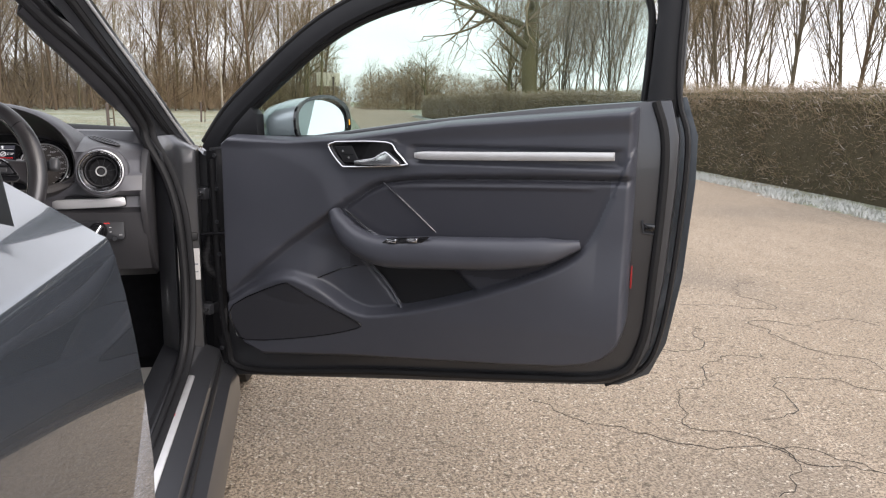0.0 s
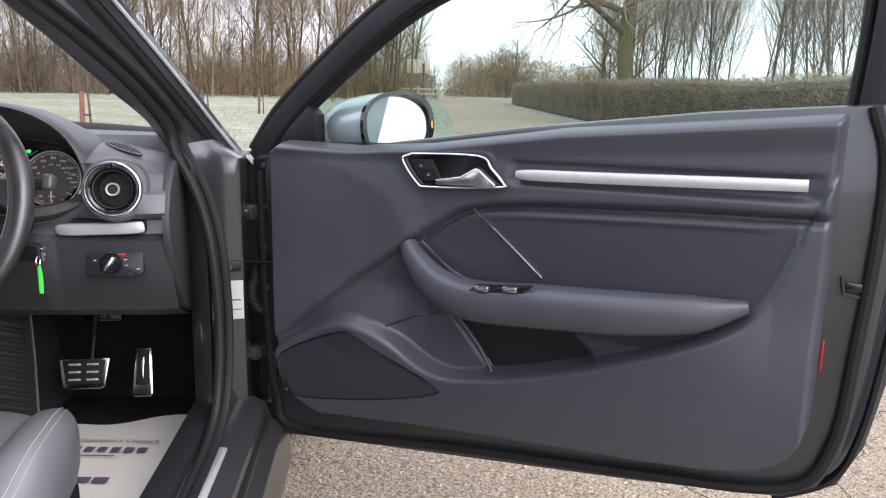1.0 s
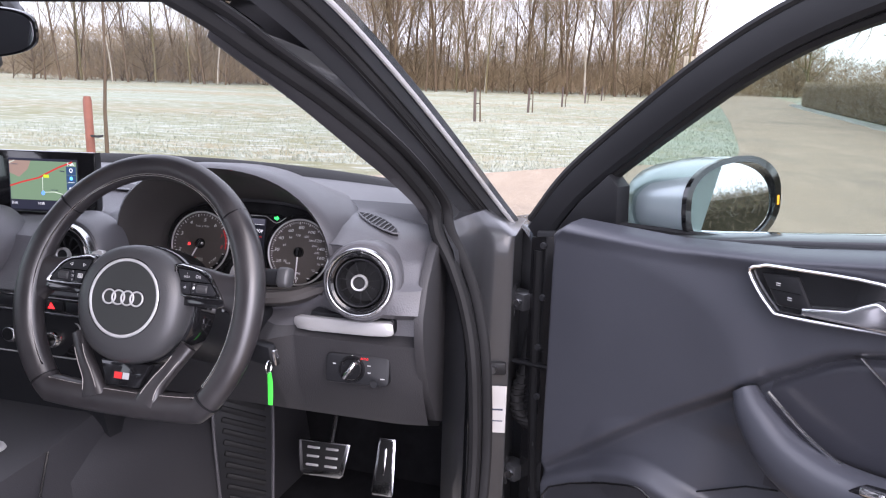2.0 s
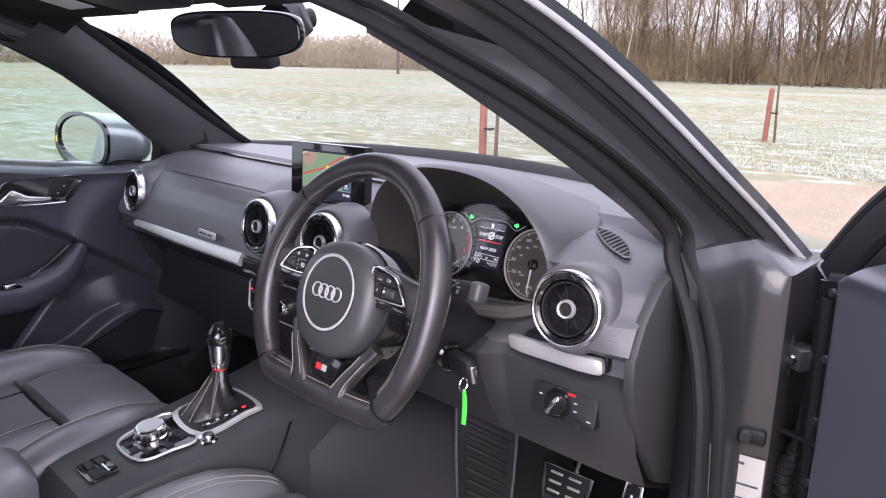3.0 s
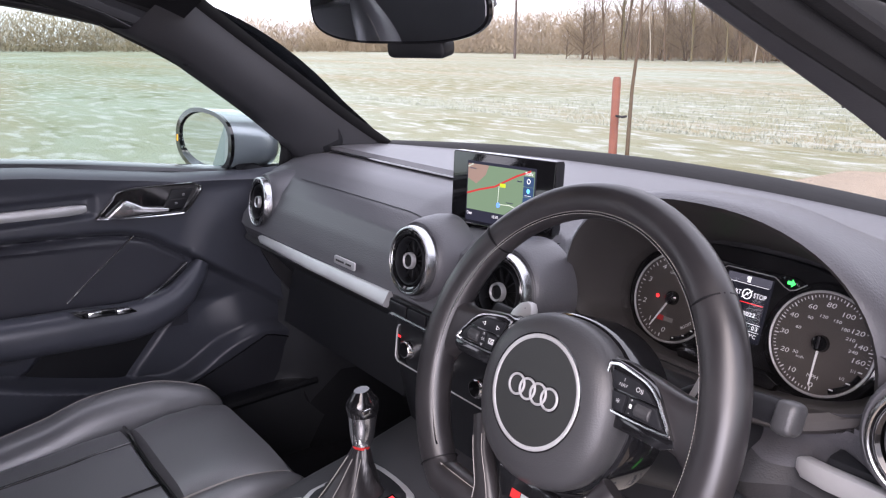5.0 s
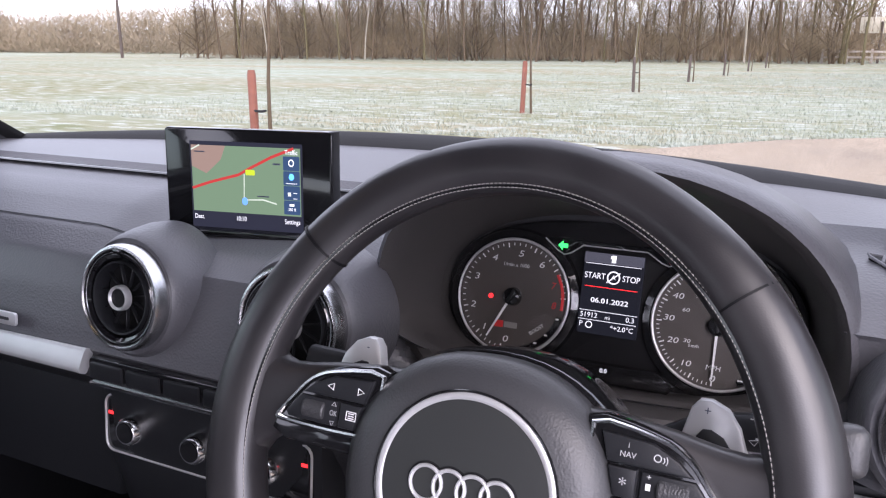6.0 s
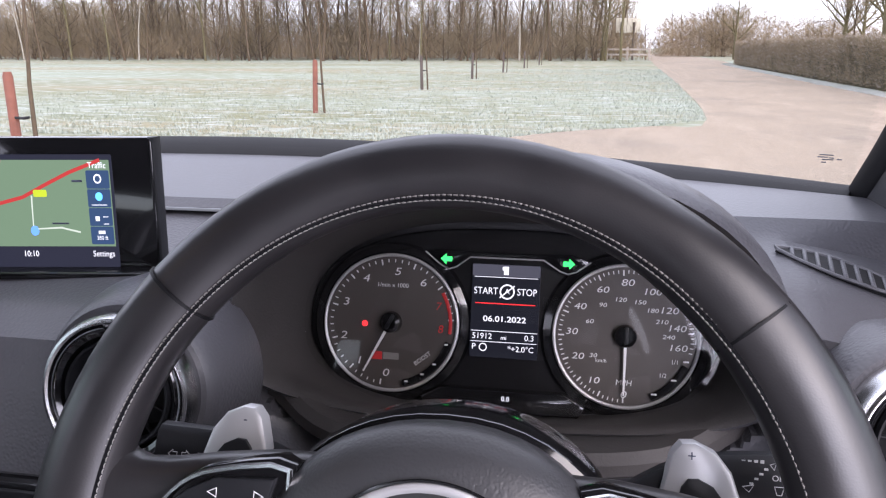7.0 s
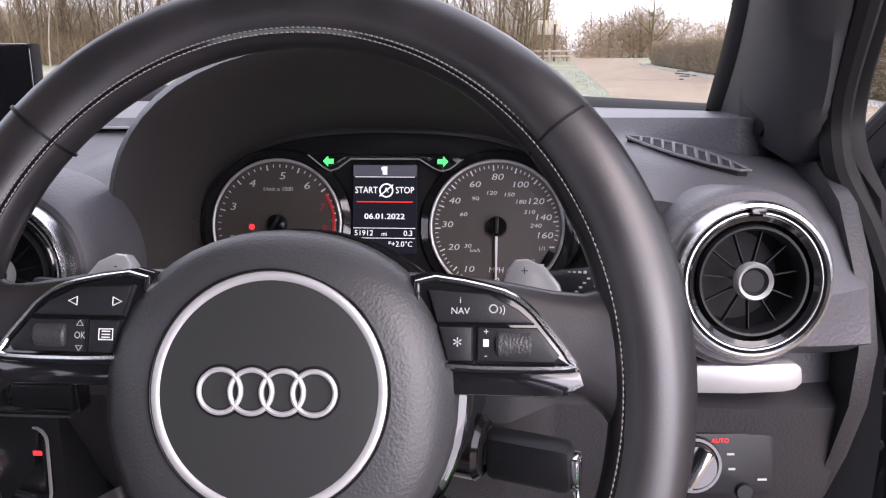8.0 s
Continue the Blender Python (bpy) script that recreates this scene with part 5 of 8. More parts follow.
TR = 0.0500
tach, tm = dial(-0.0865, 0.0, TR, [(str(k), a, 0.0385, 0.0080) for k, a in ((0, 266), (1, 232), (2, 198), (3, 159), (4, 123), (5, 85), (6, 53))], 40, 262, 5, 243, "rev_counter", "grey rev counter dial with red sector")
part("red_sector", tube([(*polar(0, 0, 0.0455, a), -0.0012) for a in range(-8, 36, 4)], 0.0013, 0.0004, (0, 0, 1), 4), red_plastic, tach, "red sector", tm)
for txt, a in (("7", 21), ("8", -5)):
    lettering(txt, 0.0085, tm, red_plastic, tach, (*polar(0, 0, 0.038, a), -0.0012), shear=0.15, name="numeral")
lettering("1/min x 1000", 0.0046, tm, white_mark, tach, (0, 0.028, -0.0012))
lettering("BOOST", 0.0046, tm @ Matrix.Rotation(radians(38), 4, "Z"), white_mark, tach, (0.004, -0.036, -0.0012))
bars([(-0.010, -0.0255, 0.008, 0.006)], tm @ Matrix.Translation((0, 0, -0.0014)), red_plastic, tach)
bars([(0.001, -0.0255, 0.012, 0.005)], tm @ Matrix.Translation((0, 0, -0.0014)), material("dim_grey", (0.22, 0.21, 0.2), 0.5), tach)
part("boost_arc", tube([(*polar(0, 0, 0.0465, a), 0.0002) for a in range(-76, -10, 6)], 0.0026, 0.0012, (0, 0, 1), 6), gloss_black, tach, "black boost scale", tm)
bars([(*polar(0, 0, 0.0455, a), 0.0026, 0.0012) for a in (-72, -55, -40, -18)], tm @ Matrix.Translation((0, 0, 0.0014)), white_mark, tach)
part("belt_lamp", disc(0.0022, -0.0016, -0.001, 12, at=(-0.0205, -0.002)), red_glow, tach, "lit red warning lamp", tm)
SR = 0.0500
nums = [("0", 270, 0.0420, 0.0070), ("10", 237, 0.0395, 0.0066), ("20", 206, 0.0370, 0.0066), ("30", 178, 0.0385, 0.0066), ("40", 149, 0.0385, 0.0066), ("60", 118, 0.0370, 0.0066), ("80", 90, 0.0385, 0.0070), ("100", 62, 0.0370, 0.0066), ("120", 34, 0.0355, 0.0066), ("140", 12, 0.0360, 0.0066), ("160", -10, 0.0370, 0.0066)]
small = [("60", 160, 0.0275, 0.0043), ("90", 128, 0.0275, 0.0043), ("120", 100, 0.0265, 0.0043), ("150", 70, 0.0265, 0.0043), ("180", 47, 0.0265, 0.0043), ("210", 25, 0.0275, 0.0043), ("240", 2, 0.0300, 0.0043), ("30", 214, 0.0270, 0.0043)]
speed, sm_ = dial(0.0865, 0.0, SR, nums + small, 64, 270, -12, 270, "speedometer", "grey speedometer dial in miles per hour")
lettering("MPH", 0.0058, sm_, white_mark, speed, (0, -0.0335, -0.0010), shear=0.1)
lettering("km/h", 0.0040, sm_, white_mark, speed, (-0.0165, -0.0185, -0.0012))
lettering("1/1", 0.0044, sm_, white_mark, speed, (0.035, -0.0165, -0.0010))
lettering("1/2", 0.0044, sm_, white_mark, speed, (0.027, -0.0265, -0.0010))
part("fuel_arc", tube([(*polar(0, 0, 0.0465, a), 0.0002) for a in range(-66, -18, 6)], 0.0026, 0.0012, (0, 0, 1), 6), gloss_black, speed, "black fuel scale", sm_)
bars([(*polar(0, 0, 0.0450, a), 0.004, 0.0012) for a in (-62, -40, -20)], sm_ @ Matrix.Translation((0, 0, 0.0014)), white_mark, speed)
# centre screen
scr = part("centre_screen", plate(rounded(0.050, 0.069, 0.0015), -0.0045, -0.0005), glowing("dark_screen", (0.006, 0.0065, 0.009), 1.0), cluster, "dark colour screen", CL @ Matrix.Translation((-0.001, 0.013, 0)))
sc = CL @ Matrix.Translation((-0.001, 0.013, 0))
lettering("START", 0.0072, sc, screen_glow, scr, (-0.0145, 0.0145, 0.0), stretch=0.85)
lettering("STOP", 0.0072, sc, screen_glow, scr, (0.0158, 0.0145, 0.0), stretch=0.85)
part("stop_symbol", ring_of(0.0050, 0.0006, 28, 5, (0.0012, 0.0145, 0.0)), screen_glow, scr, m=sc)
part("symbol_slash", block((0.014, 0.0008, 0.0006), (0, 0, 0), turn=Matrix.Rotation(radians(40), 4, "Z")), screen_glow, scr, m=sc @ Matrix.Translation((0.0012, 0.0145, 0.0002)))
lettering("A", 0.0058, sc, screen_glow, scr, (0.0012, 0.0145, 0.0002))
for dx in (0.0, 0.00022):
    lettering("06.01.2022", 0.0060, sc, screen_glow, scr, (dx, -0.0060, 0.0001 + dx), stretch=1.2)
lettering("51912", 0.0060, sc, screen_glow, scr, (-0.0235, -0.0190, 0.0), "LEFT")
lettering("mi", 0.0045, sc, screen_glow, scr, (0.0, -0.0195, 0.0))
lettering("0.3", 0.0060, sc, screen_glow, scr, (0.0225, -0.0190, 0.0), "RIGHT")
lettering("P", 0.0062, sc, screen_glow, scr, (-0.0235, -0.0270, 0.0), "LEFT")
part("stop_symbol", ring_of(0.0026, 0.0004, 20, 5, (-0.0150, -0.0270, 0.0)), screen_glow, scr, m=sc)
lettering("*+2.0°C", 0.0058, sc, screen_glow, scr, (0.0225, -0.0275, 0.0), "RIGHT")
bars([(0, 0.0250, 0.047, 0.0004), (0, -0.0150, 0.049, 0.0004), (0, -0.0228, 0.049, 0.0004)], sc, screen_glow, scr, "lit_line")
bars([(0, 0.0055, 0.044, 0.0005)], sc, red_glow, scr, "lit_line")
bars([(0.0, 0.0300, 0.0035, 0.0062), (-0.0022, 0.0315, 0.0012, 0.0025)], sc, screen_glow, scr, "door_symbol")
bars([(0, 0.0300, 0.0500, 0.0085)], sc @ Matrix.Translation((0, 0, -0.0005)), glowing("screen_band", (0.035, 0.036, 0.045), 1.0), scr, "screen_band")
# indicator wings above the screen
wing = [(-0.062, 0.055), (-0.048, 0.057), (-0.020, 0.056), (0.018, 0.056), (0.046, 0.057), (0.060, 0.052), (0.047, 0.042), (0.040, 0.043), (0.028, 0.0525), (-0.030, 0.0525), (-0.040, 0.043), (-0.046, 0.042)]
part("indicator_bar", plate(wing, -0.004, 0.001, 0.0008), gloss_black, cluster, "black indicator lamp bar", CL)
part("indicator_edge", tube([(x, y, 0.001) for x, y in ((-0.062, 0.055), (-0.050, 0.0455), (-0.044, 0.0425), (-0.038, 0.0445), (-0.028, 0.0520), (0.026, 0.0520), (0.038, 0.0445), (0.044, 0.0425), (0.050, 0.0445), (0.060, 0.052))], 0.0006, None, (0, 0, 1), 5), silver_trim, cluster, m=CL)
for ax, sg in ((-0.0455, -1), (0.0440, 1)):
    arrow = [(sg * x, y) for x, y in ((0.0045, 0), (0.0005, 0.0040), (0.0005, 0.0018), (-0.0038, 0.0018), (-0.0038, -0.0018), (0.0005, -0.0018), (0.0005, -0.0040))]
    if sg < 0:
        arrow = arrow[::-1]
    part("indicator_arrow", plate(arrow, 0.001, 0.0018), green_glow, cluster, "lit green indicator arrow", CL @ Matrix.Translation((ax, 0.0500, 0)))
# trip panel under the dials
part("trip_panel", plate([(-0.060, -0.052), (-0.045, -0.044), (0.045, -0.044), (0.060, -0.052), (0.055, -0.060), (-0.055, -0.060)], -0.004, 0.010, 0.002), gloss_black, cluster, "gloss black trip panel", CL)
lettering("0.0", 0.0050, CL, screen_glow, cluster, (0.003, -0.0495, 0.0105))
part("lower_shelf", tube(smooth_path([(-0.150, -0.050, 0.02), (-0.10, -0.070, 0.045), (0.0, -0.076, 0.055), (0.10, -0.070, 0.045), (0.152, -0.050, 0.02)], 6), 0.012, 0.03, (0, 0, 1), 12, 3), hood_skin, cluster, "dark shelf below the dials", CL)
lens = part("cluster_cover", plate([(x * 0.99, y * 0.99) for x, y in cl_outline], 0.0115, 0.0125), clear_glass("cluster_cover_glass", (0.97, 0.97, 0.97)), cluster, "clear cluster cover", CL)
lens.visible_shadow = False

# ---- navigation screen ----
NV = basis((0.006, -0.042, 0.924), (1, 0.17, 0), (0, 0.0, 1)) @ pose(0, 0, 0, -3, 0, 0)
nav = thing("navigation_screen", (0.006, -0.042, 0.875), "black navigation screen showing a green road map", "screen")
part("screen_case", plate(rounded(0.174, 0.098, 0.004), -0.012, 0.002, 0.0015), gloss_black, nav, "gloss black screen case", NV)
part("case_back", plate(rounded(0.172, 0.096, 0.004), -0.018, -0.0115), hard_plastic, nav, m=NV)
part("screen_edge", plate([(0.084, -0.049), (0.0885, -0.049), (0.0885, 0.049), (0.084, 0.049)], -0.012, 0.0012, 0.0008), hard_plastic, nav, "grey screen edge", NV)
display = part("display", plate(rounded(0.128, 0.074, 0.001), 0.001, 0.0024), glowing("display_black", (0.012, 0.013, 0.02), 1.0), nav, "lit display", NV @ Matrix.Translation((-0.001, -0.0045, 0)) @ Matrix.Diagonal((0.915, 1.115, 1, 1)))
D2 = NV @ Matrix.Translation((-0.001, -0.0050, 0.0026)) @ Matrix.Diagonal((0.915, 1.115, 1, 1))
part("map_sheet", plate([(-0.062, -0.0225), (0.062, -0.0225), (0.062, 0.034), (-0.062, 0.034)], 0, 0.0002), glowing("map_green", (0.20, 0.31, 0.19), 0.36), display, "green map", D2)
part("map_town", plate([(-0.062, 0.034), (-0.022, 0.034), (-0.028, 0.022), (-0.045, 0.010), (-0.062, 0.016)], 0.0002, 0.0004), glowing("map_pink", (0.42, 0.30, 0.24), 0.32), display, m=D2)
part("map_road", tube([(-0.062, -0.003, 0.0006), (-0.04, 0.003, 0.0006), (-0.008, 0.010, 0.0006), (0.008, 0.017, 0.0006), (0.030, 0.026, 0.0006), (0.055, 0.034, 0.0006)], 0.0012, 0.0003, (0, 0, 1), 4), glowing("map_red", (0.50, 0.05, 0.045), 0.45), display, "red main road", D2)
lanes = bmesh.new()
tube([(-0.001, 0.011, 0.0006), (-0.002, -0.011, 0.0006), (0.020, -0.010, 0.0006), (0.035, -0.013, 0.0006)], 0.0006, 0.0003, (0, 0, 1), 4, bm=lanes)
tube([(-0.062, 0.030, 0.0006), (-0.052, 0.034, 0.0006)], 0.0006, 0.0003, (0, 0, 1), 4, bm=lanes)
part("map_lanes", lanes, glowing("map_white", (0.62, 0.72, 0.58), 0.42), display, m=D2)
part("road_sign", plate(rounded(0.0105, 0.0046, 0.001, at=(0.006, 0.0125)), 0.0006, 0.0009), glowing("map_yellow", (0.48, 0.60, 0.03), 0.5), display, m=D2)
bars([(0.020, -0.0072, 0.013, 0.0010), (0.036, 0.0205, 0.008, 0.0014), (-0.052, 0.0285, 0.012, 0.0010)], D2 @ Matrix.Translation((0, 0, 0.0006)), ink, display)
part("position_marker", disc(0.0032, 0.0006, 0.0009, 20, at=(-0.001, -0.012)), glowing("map_blue", (0.10, 0.25, 0.8), 0.8), display, "blue position marker", D2)
for k in range(4):
    part("side_button", plate(rounded(0.018, 0.0118, 0.001, at=(0.0525, 0.0215 - 0.0122 * k)), 0.0006, 0.0010), glowing("tile_blue", (0.018, 0.035, 0.07), 1.0), display, "dark blue screen tile", D2)
part("tile_mark", ring_of(0.0026, 0.0005, 20, 4, (0.0525, 0.0220, 0.0012)), screen_glow, display, m=D2)
part("tile_mark", disc(0.0028, 0.001, 0.0013, 18, at=(0.0525, 0.0105)), glowing("tile_dot", (0.10, 0.40, 0.9), 0.9), display, m=D2)
bars([(0.0525, 0.0050, 0.012, 0.0004), (0.050, -0.0040, 0.0030, 0.003), (0.0565, -0.0028, 0.004, 0.0004), (0.0565, -0.0075, 0.004, 0.0004), (0.0525, -0.0130, 0.005, 0.002)], D2 @ Matrix.Translation((0, 0, 0.0011)), screen_glow, display, "lit_mark")
lettering("380 ft", 0.0038, D2, screen_glow, display, (0.0525, -0.0168, 0.0013))
lettering("Traffic", 0.0056, D2, screen_glow, display, (0.060, 0.0305, 0.0012), "RIGHT")
lettering("Settings", 0.0056, D2, screen_glow, display, (0.061, -0.0275, 0.0006), "RIGHT")
lettering("10:10", 0.0056, D2, screen_glow, display, (-0.006, -0.0275, 0.0006))
lettering("Dest.", 0.0056, D2, screen_glow, display, (-0.061, -0.0275, 0.0006), "LEFT")
part("screen_slot", block((0.19, 0.035, 0.006), (0.004, -0.040, 0.8765), 0.002, turn=pose(0, 0, 0, 8, 0, 9.6)), gloss_black, nav, "slot that the screen rises from")


# ---- steering wheel, column, stalks, key ----
WH = basis((0.3415, -0.271, 0.826), (1, 0, 0), (0, 0.333, 0.943))
wheel = thing("steering_wheel", (0.3425, -0.272, 0.823), "black leather sports steering wheel with flat bottom and silver ring", "steering wheel")


def rim_point(a):
    """The middle of the rim at the angle a from the right, flattened at the foot."""
    r = 0.1565
    x, y = r * math.cos(a), 1.082 * r * math.sin(a)
    flat = -0.124
    if y < flat:
        over = flat - y
        y = flat - over * 0.12
        x *= 1.0
    return Vector((x, y, 0.006 * math.cos(2 * a)))


rim_path = [rim_point(2 * math.pi * k / 96) for k in range(96)]
thick = [0.0160 + 0.0020 * max(0, math.cos(2 * (2 * math.pi * k / 95) - 0.5)) + (0.002 if 60 < k < 84 else 0) for k in range(96)]
part("rim", tube(rim_path, thick, [t * 0.93 for t in thick], (0, 0, 1), 18, 2.25, True), wheel_leather, wheel, "worn black leather rim", WH)
# seams across the rim and the stitched inner edge
for a in (41, 139, 222, 318):
    p, q = rim_point(radians(a)), rim_point(radians(a + 1))
    t = (q - p).normalized()
    part("rim_seam", tube([p - t * 0.0006, p + t * 0.0006], 0.0166 + (0.0020 if a > 180 else 0.0006), None, (0, 0, 1), 22), matt_black, wheel, "seam across the rim", WH)
for lo_a, hi_a in ((-38, 218), (226, 314)):
    inner = []
    for a in np.linspace(lo_a, hi_a, 90 if hi_a > 300 or lo_a < 0 else 40):
        p = rim_point(radians(a))
        out = Vector((math.cos(radians(a)), math.sin(radians(a)), 0)) if p.y > -0.123 else Vector((0.25 * p.x / 0.162, -1, 0)).normalized()
        inner.append(p - out * 0.0128 + Vector((0, 0, 0.0110)))
    part("stitch_groove", tube(inner, 0.0012, 0.0012, (0, 0, 1), 5), gloss_black, wheel, m=WH)
    thread = bmesh.new()
    dense = smooth_path(inner, 3)
    for i in range(0, len(dense) - 2):
        p, q = dense[i], dense[i + 1]
        n = Vector((-(q - p).y, (q - p).x, 0)).normalized()
        for off in (-0.0011, 0.0011):
            a, b = p + n * off + Vector((0, 0, 0.0004)), p + (q - p) * 0.72 + n * off + Vector((0, 0, 0.0004))
            tube([a, a.lerp(b, 0.5) + Vector((0, 0, 0.0005)), b], 0.00030, None, (0, 0, 1), 4, bm=thread)
    part("stitching", thread, stitch, wheel, "grey cross stitching", WH)
# hub
hub_line = []
for j in range(48):
    w = 2 * math.pi * j / 48
    c, s = math.cos(w), math.sin(w)
    hub_line.append((0.076 * math.copysign(abs(c) ** 0.92, c), (0.070 if s > 0 else 0.078) * math.copysign(abs(s) ** 0.95, s) - 0.004))
bm = bmesh.new()
skin(bm, [[(x * k, y * k, z) for x, y in hub_line] for z, k in ((-0.03, 0.90), (-0.012, 0.98), (0.006, 1.0), (0.016, 0.97), (0.023, 0.88), (0.027, 0.74), (0.0285, 0.55), (0.0288, 0.3))])
hub = part("airbag_cover", outward(bm), hub_skin, wheel, "domed dark airbag cover", WH)
part("hub_back", plate([(x * 1.06, y * 1.04) for x, y in hub_line], -0.05, -0.006, 0.006), gloss_black, wheel, "gloss black hub surround", WH)
part("hub_ring", ring_of(0.0467, 0.0021, 96, 10, (0, -0.002, 0.0278), 0.75), silver_trim, hub, "silver ring", WH)
part("hub_groove", ring_of(0.0493, 0.0007, 96, 6, (0, -0.002, 0.0284)), gloss_black, hub, m=WH)
part("hub_face", lathe([(0.0, 0.0293), (0.035, 0.0291), (0.0452, 0.0284)], 72, at=(0, -0.002)), hub_face_skin, hub, "smooth dark badge face", WH)
# black discs flush with the badge face, shade of a recess put in as colour
well = bmesh.new()
for k in range(4):
    lathe([(0.0, 0.02935), (0.0106, 0.02935), (0.0112, 0.0288)], 40, well, (-0.0192 + 0.0128 * k, -0.002))
part("emblem_shade", well, matt_black, hub, "flat black discs for the shaded recess behind the rings", WH)
inner_well = bmesh.new()
for k in range(4):
    lathe([(0.0, 0.0296), (0.0072, 0.0296), (0.0075, 0.0290)], 36, inner_well, (-0.0192 + 0.0128 * k, -0.002))
part("recess_floor", inner_well, hub_face_skin, hub, m=WH)
emb = bmesh.new()
for k in range(4):
    ring_of(0.0086, 0.0011, 36, 8, (-0.0192 + 0.0128 * k, -0.002, 0.0302), bm=emb)
part("emblem", emb, silver_trim, hub, "four plain silver rings", WH)
# spokes: two side spokes with key pads, one forked foot
for sg in (-1, 1):
    bm = bmesh.new()
    rings = []
    for x, hi, lo, deep in ((0.050, 0.0485, 0.000, 0.010), (0.070, 0.0480, 0.000, 0.011), (0.095, 0.0450, 0.000, 0.0115), (0.115, 0.0415, -0.001, 0.012), (0.128, 0.0405, -0.004, 0.0125), (0.136, 0.0430, -0.010, 0.013), (0.1425, 0.0500, -0.020, 0.0135), (0.148, 0.0640, -0.036, 0.0135), (0.153, 0.0800, -0.052, 0.012)):
        ring = []
        for q in range(28):
            w = 2 * math.pi * q / 28
            c, d = math.copysign(abs(math.cos(w)) ** 0.45, math.cos(w)), math.copysign(abs(math.sin(w)) ** 0.7, math.sin(w))
            ring.append((sg * x, (hi + lo) / 2 + (hi - lo) / 2 * c, 0.001 + deep * d))
        rings.append(ring)
    skin(bm, rings)
    spoke_ob = part("spoke", outward(bm), wheel_leather, wheel, "leather side spoke", WH)
    part("spoke_trim", plate([(sg * x, y) for x, y in ((0.058, 0.010), (0.126, 0.008), (0.128, 0.002), (0.118, -0.003), (0.058, -0.003))][::-sg], 0.004, 0.0142, 0.002), gloss_black, wheel, "gloss black strip under the keys", WH)
    pad = [(sg * x, y) for x, y in ((0.058, 0.0435), (0.088, 0.0415), (0.103, 0.035), (0.113, 0.024), (0.121, 0.0135), (0.119, 0.0095), (0.070, 0.0095), (0.066, 0.015))]
    if sg < 0:
        pad = pad[::-1]
    pad_s = [(p.x, p.y) for p in smooth_path([(x, y, 0) for x, y in pad], 3, True)]
    key_pad = part("key_pad", plate([(x + sg * 0.0, y) for x, y in [(sg * 0.092 + (x - sg * 0.092) * 1.09, 0.026 + (y - 0.026) * 1.16) for x, y in pad_s]], 0.004, 0.0165, 0.002), gloss_black, wheel, "gloss black key pad", WH)
    part("pad_line", tube([(x, y, 0.0172) for x, y in pad_s], 0.0013, None, (0, 0, 1), 6, closed=True), bright_metal, key_pad, "bright line round the keys", WH)
    k1 = [(sg * x, y) for x, y in ((0.063, 0.0405), (0.088, 0.039), (0.100, 0.033), (0.107, 0.027), (0.067, 0.027))]
    part("key", plate(k1[::sg], 0.016, 0.0195, 0.0012), hard_plastic, key_pad, "black rocker key", WH)
    part("key", plate(([(sg * x, y) for x, y in ((0.0675, 0.0255), (0.0815, 0.0255), (0.0815, 0.0115), (0.0715, 0.0115))][::-sg]), 0.016, 0.0195, 0.0012), hard_plastic, key_pad, "black square key", WH)
    part("key", plate(([(sg * x, y) for x, y in ((0.0835, 0.0255), (0.108, 0.0255), (0.117, 0.0145), (0.115, 0.0115), (0.0835, 0.0115))][::-sg]), 0.016, 0.0190, 0.0012), hard_plastic, key_pad, "black key", WH)
    roll = lathe([(0.0, -0.0075), (0.0052, -0.0075), (0.006, -0.0065), (0.006, 0.0065), (0.0052, 0.0075), (0.0, 0.0075)], 20)
    part("thumb_roller", roll, knurled, key_pad, "ribbed thumb roller", WH @ Matrix.Translation((sg * 0.0985, 0.0185, 0.0165)) @ Matrix.Diagonal((0.95, 0.95, 0.85, 1)) @ Matrix.Rotation(radians(90), 4, "Y"))
    # shift paddle
    pdl = [(sg * x, y) for x, y in ((0.0900, 0.010), (0.0915, 0.034), (0.0960, 0.0530), (0.1000, 0.0580), (0.1060, 0.0585), (0.1150, 0.0545), (0.1220, 0.0460), (0.1275, 0.030), (0.1285, -0.006), (0.0905, -0.006))]
    pd = pdl if sg < 0 else pdl[::-1]
    paddle = part("shift_paddle", plate(pd, -0.054, -0.045, 0.003), silver_trim, wheel, "silver shift paddle", WH)
    part("paddle_face", plate([(sg * 0.1100 + (x - sg * 0.1095) * 0.72, 0.012 + (y - 0.018) * 0.76) for x, y in pd], -0.0460, -0.0430, 0.0008), hard_plastic, paddle, m=WH)
    lettering("+" if sg > 0 else "-", 0.007, WH, ink, paddle, (sg * 0.1045, 0.0520, -0.0447))
ll = [p for p in wheel.children if p.name.startswith("key_pad")]
kp_l, kp_r = ll[0], ll[1]
for sx, txt in ((-0.0885, "L"), (-0.0695, "R")):
    d = -1 if txt == "L" else 1
    part("arrow_mark", tube([(sx - 0.0016 * d, 0.0350, 0.0), (sx + 0.0022 * d, 0.0332, 0.0), (sx - 0.0016 * d, 0.0314, 0.0)], 0.00035, None, (0, 0, 1), 4, closed=True), white_mark, kp_l, m=WH @ Matrix.Translation((0, 0, 0.0198)))
lettering("OK", 0.0042, WH, grey_mark, kp_l, (-0.0852, 0.0185, 0.0193), stretch=0.8)
for dy, turn in ((0.0043, 1), (-0.0043, -1)):
    part("arrow_mark", tube([(-0.0866, 0.0185 + dy, 0.0196), (-0.0838, 0.0185 + dy, 0.0196), (-0.0852, 0.0185 + dy + 0.0022 * turn, 0.0196)], 0.00025, None, (0, 0, 1), 4, closed=True), grey_mark, kp_l, m=WH)
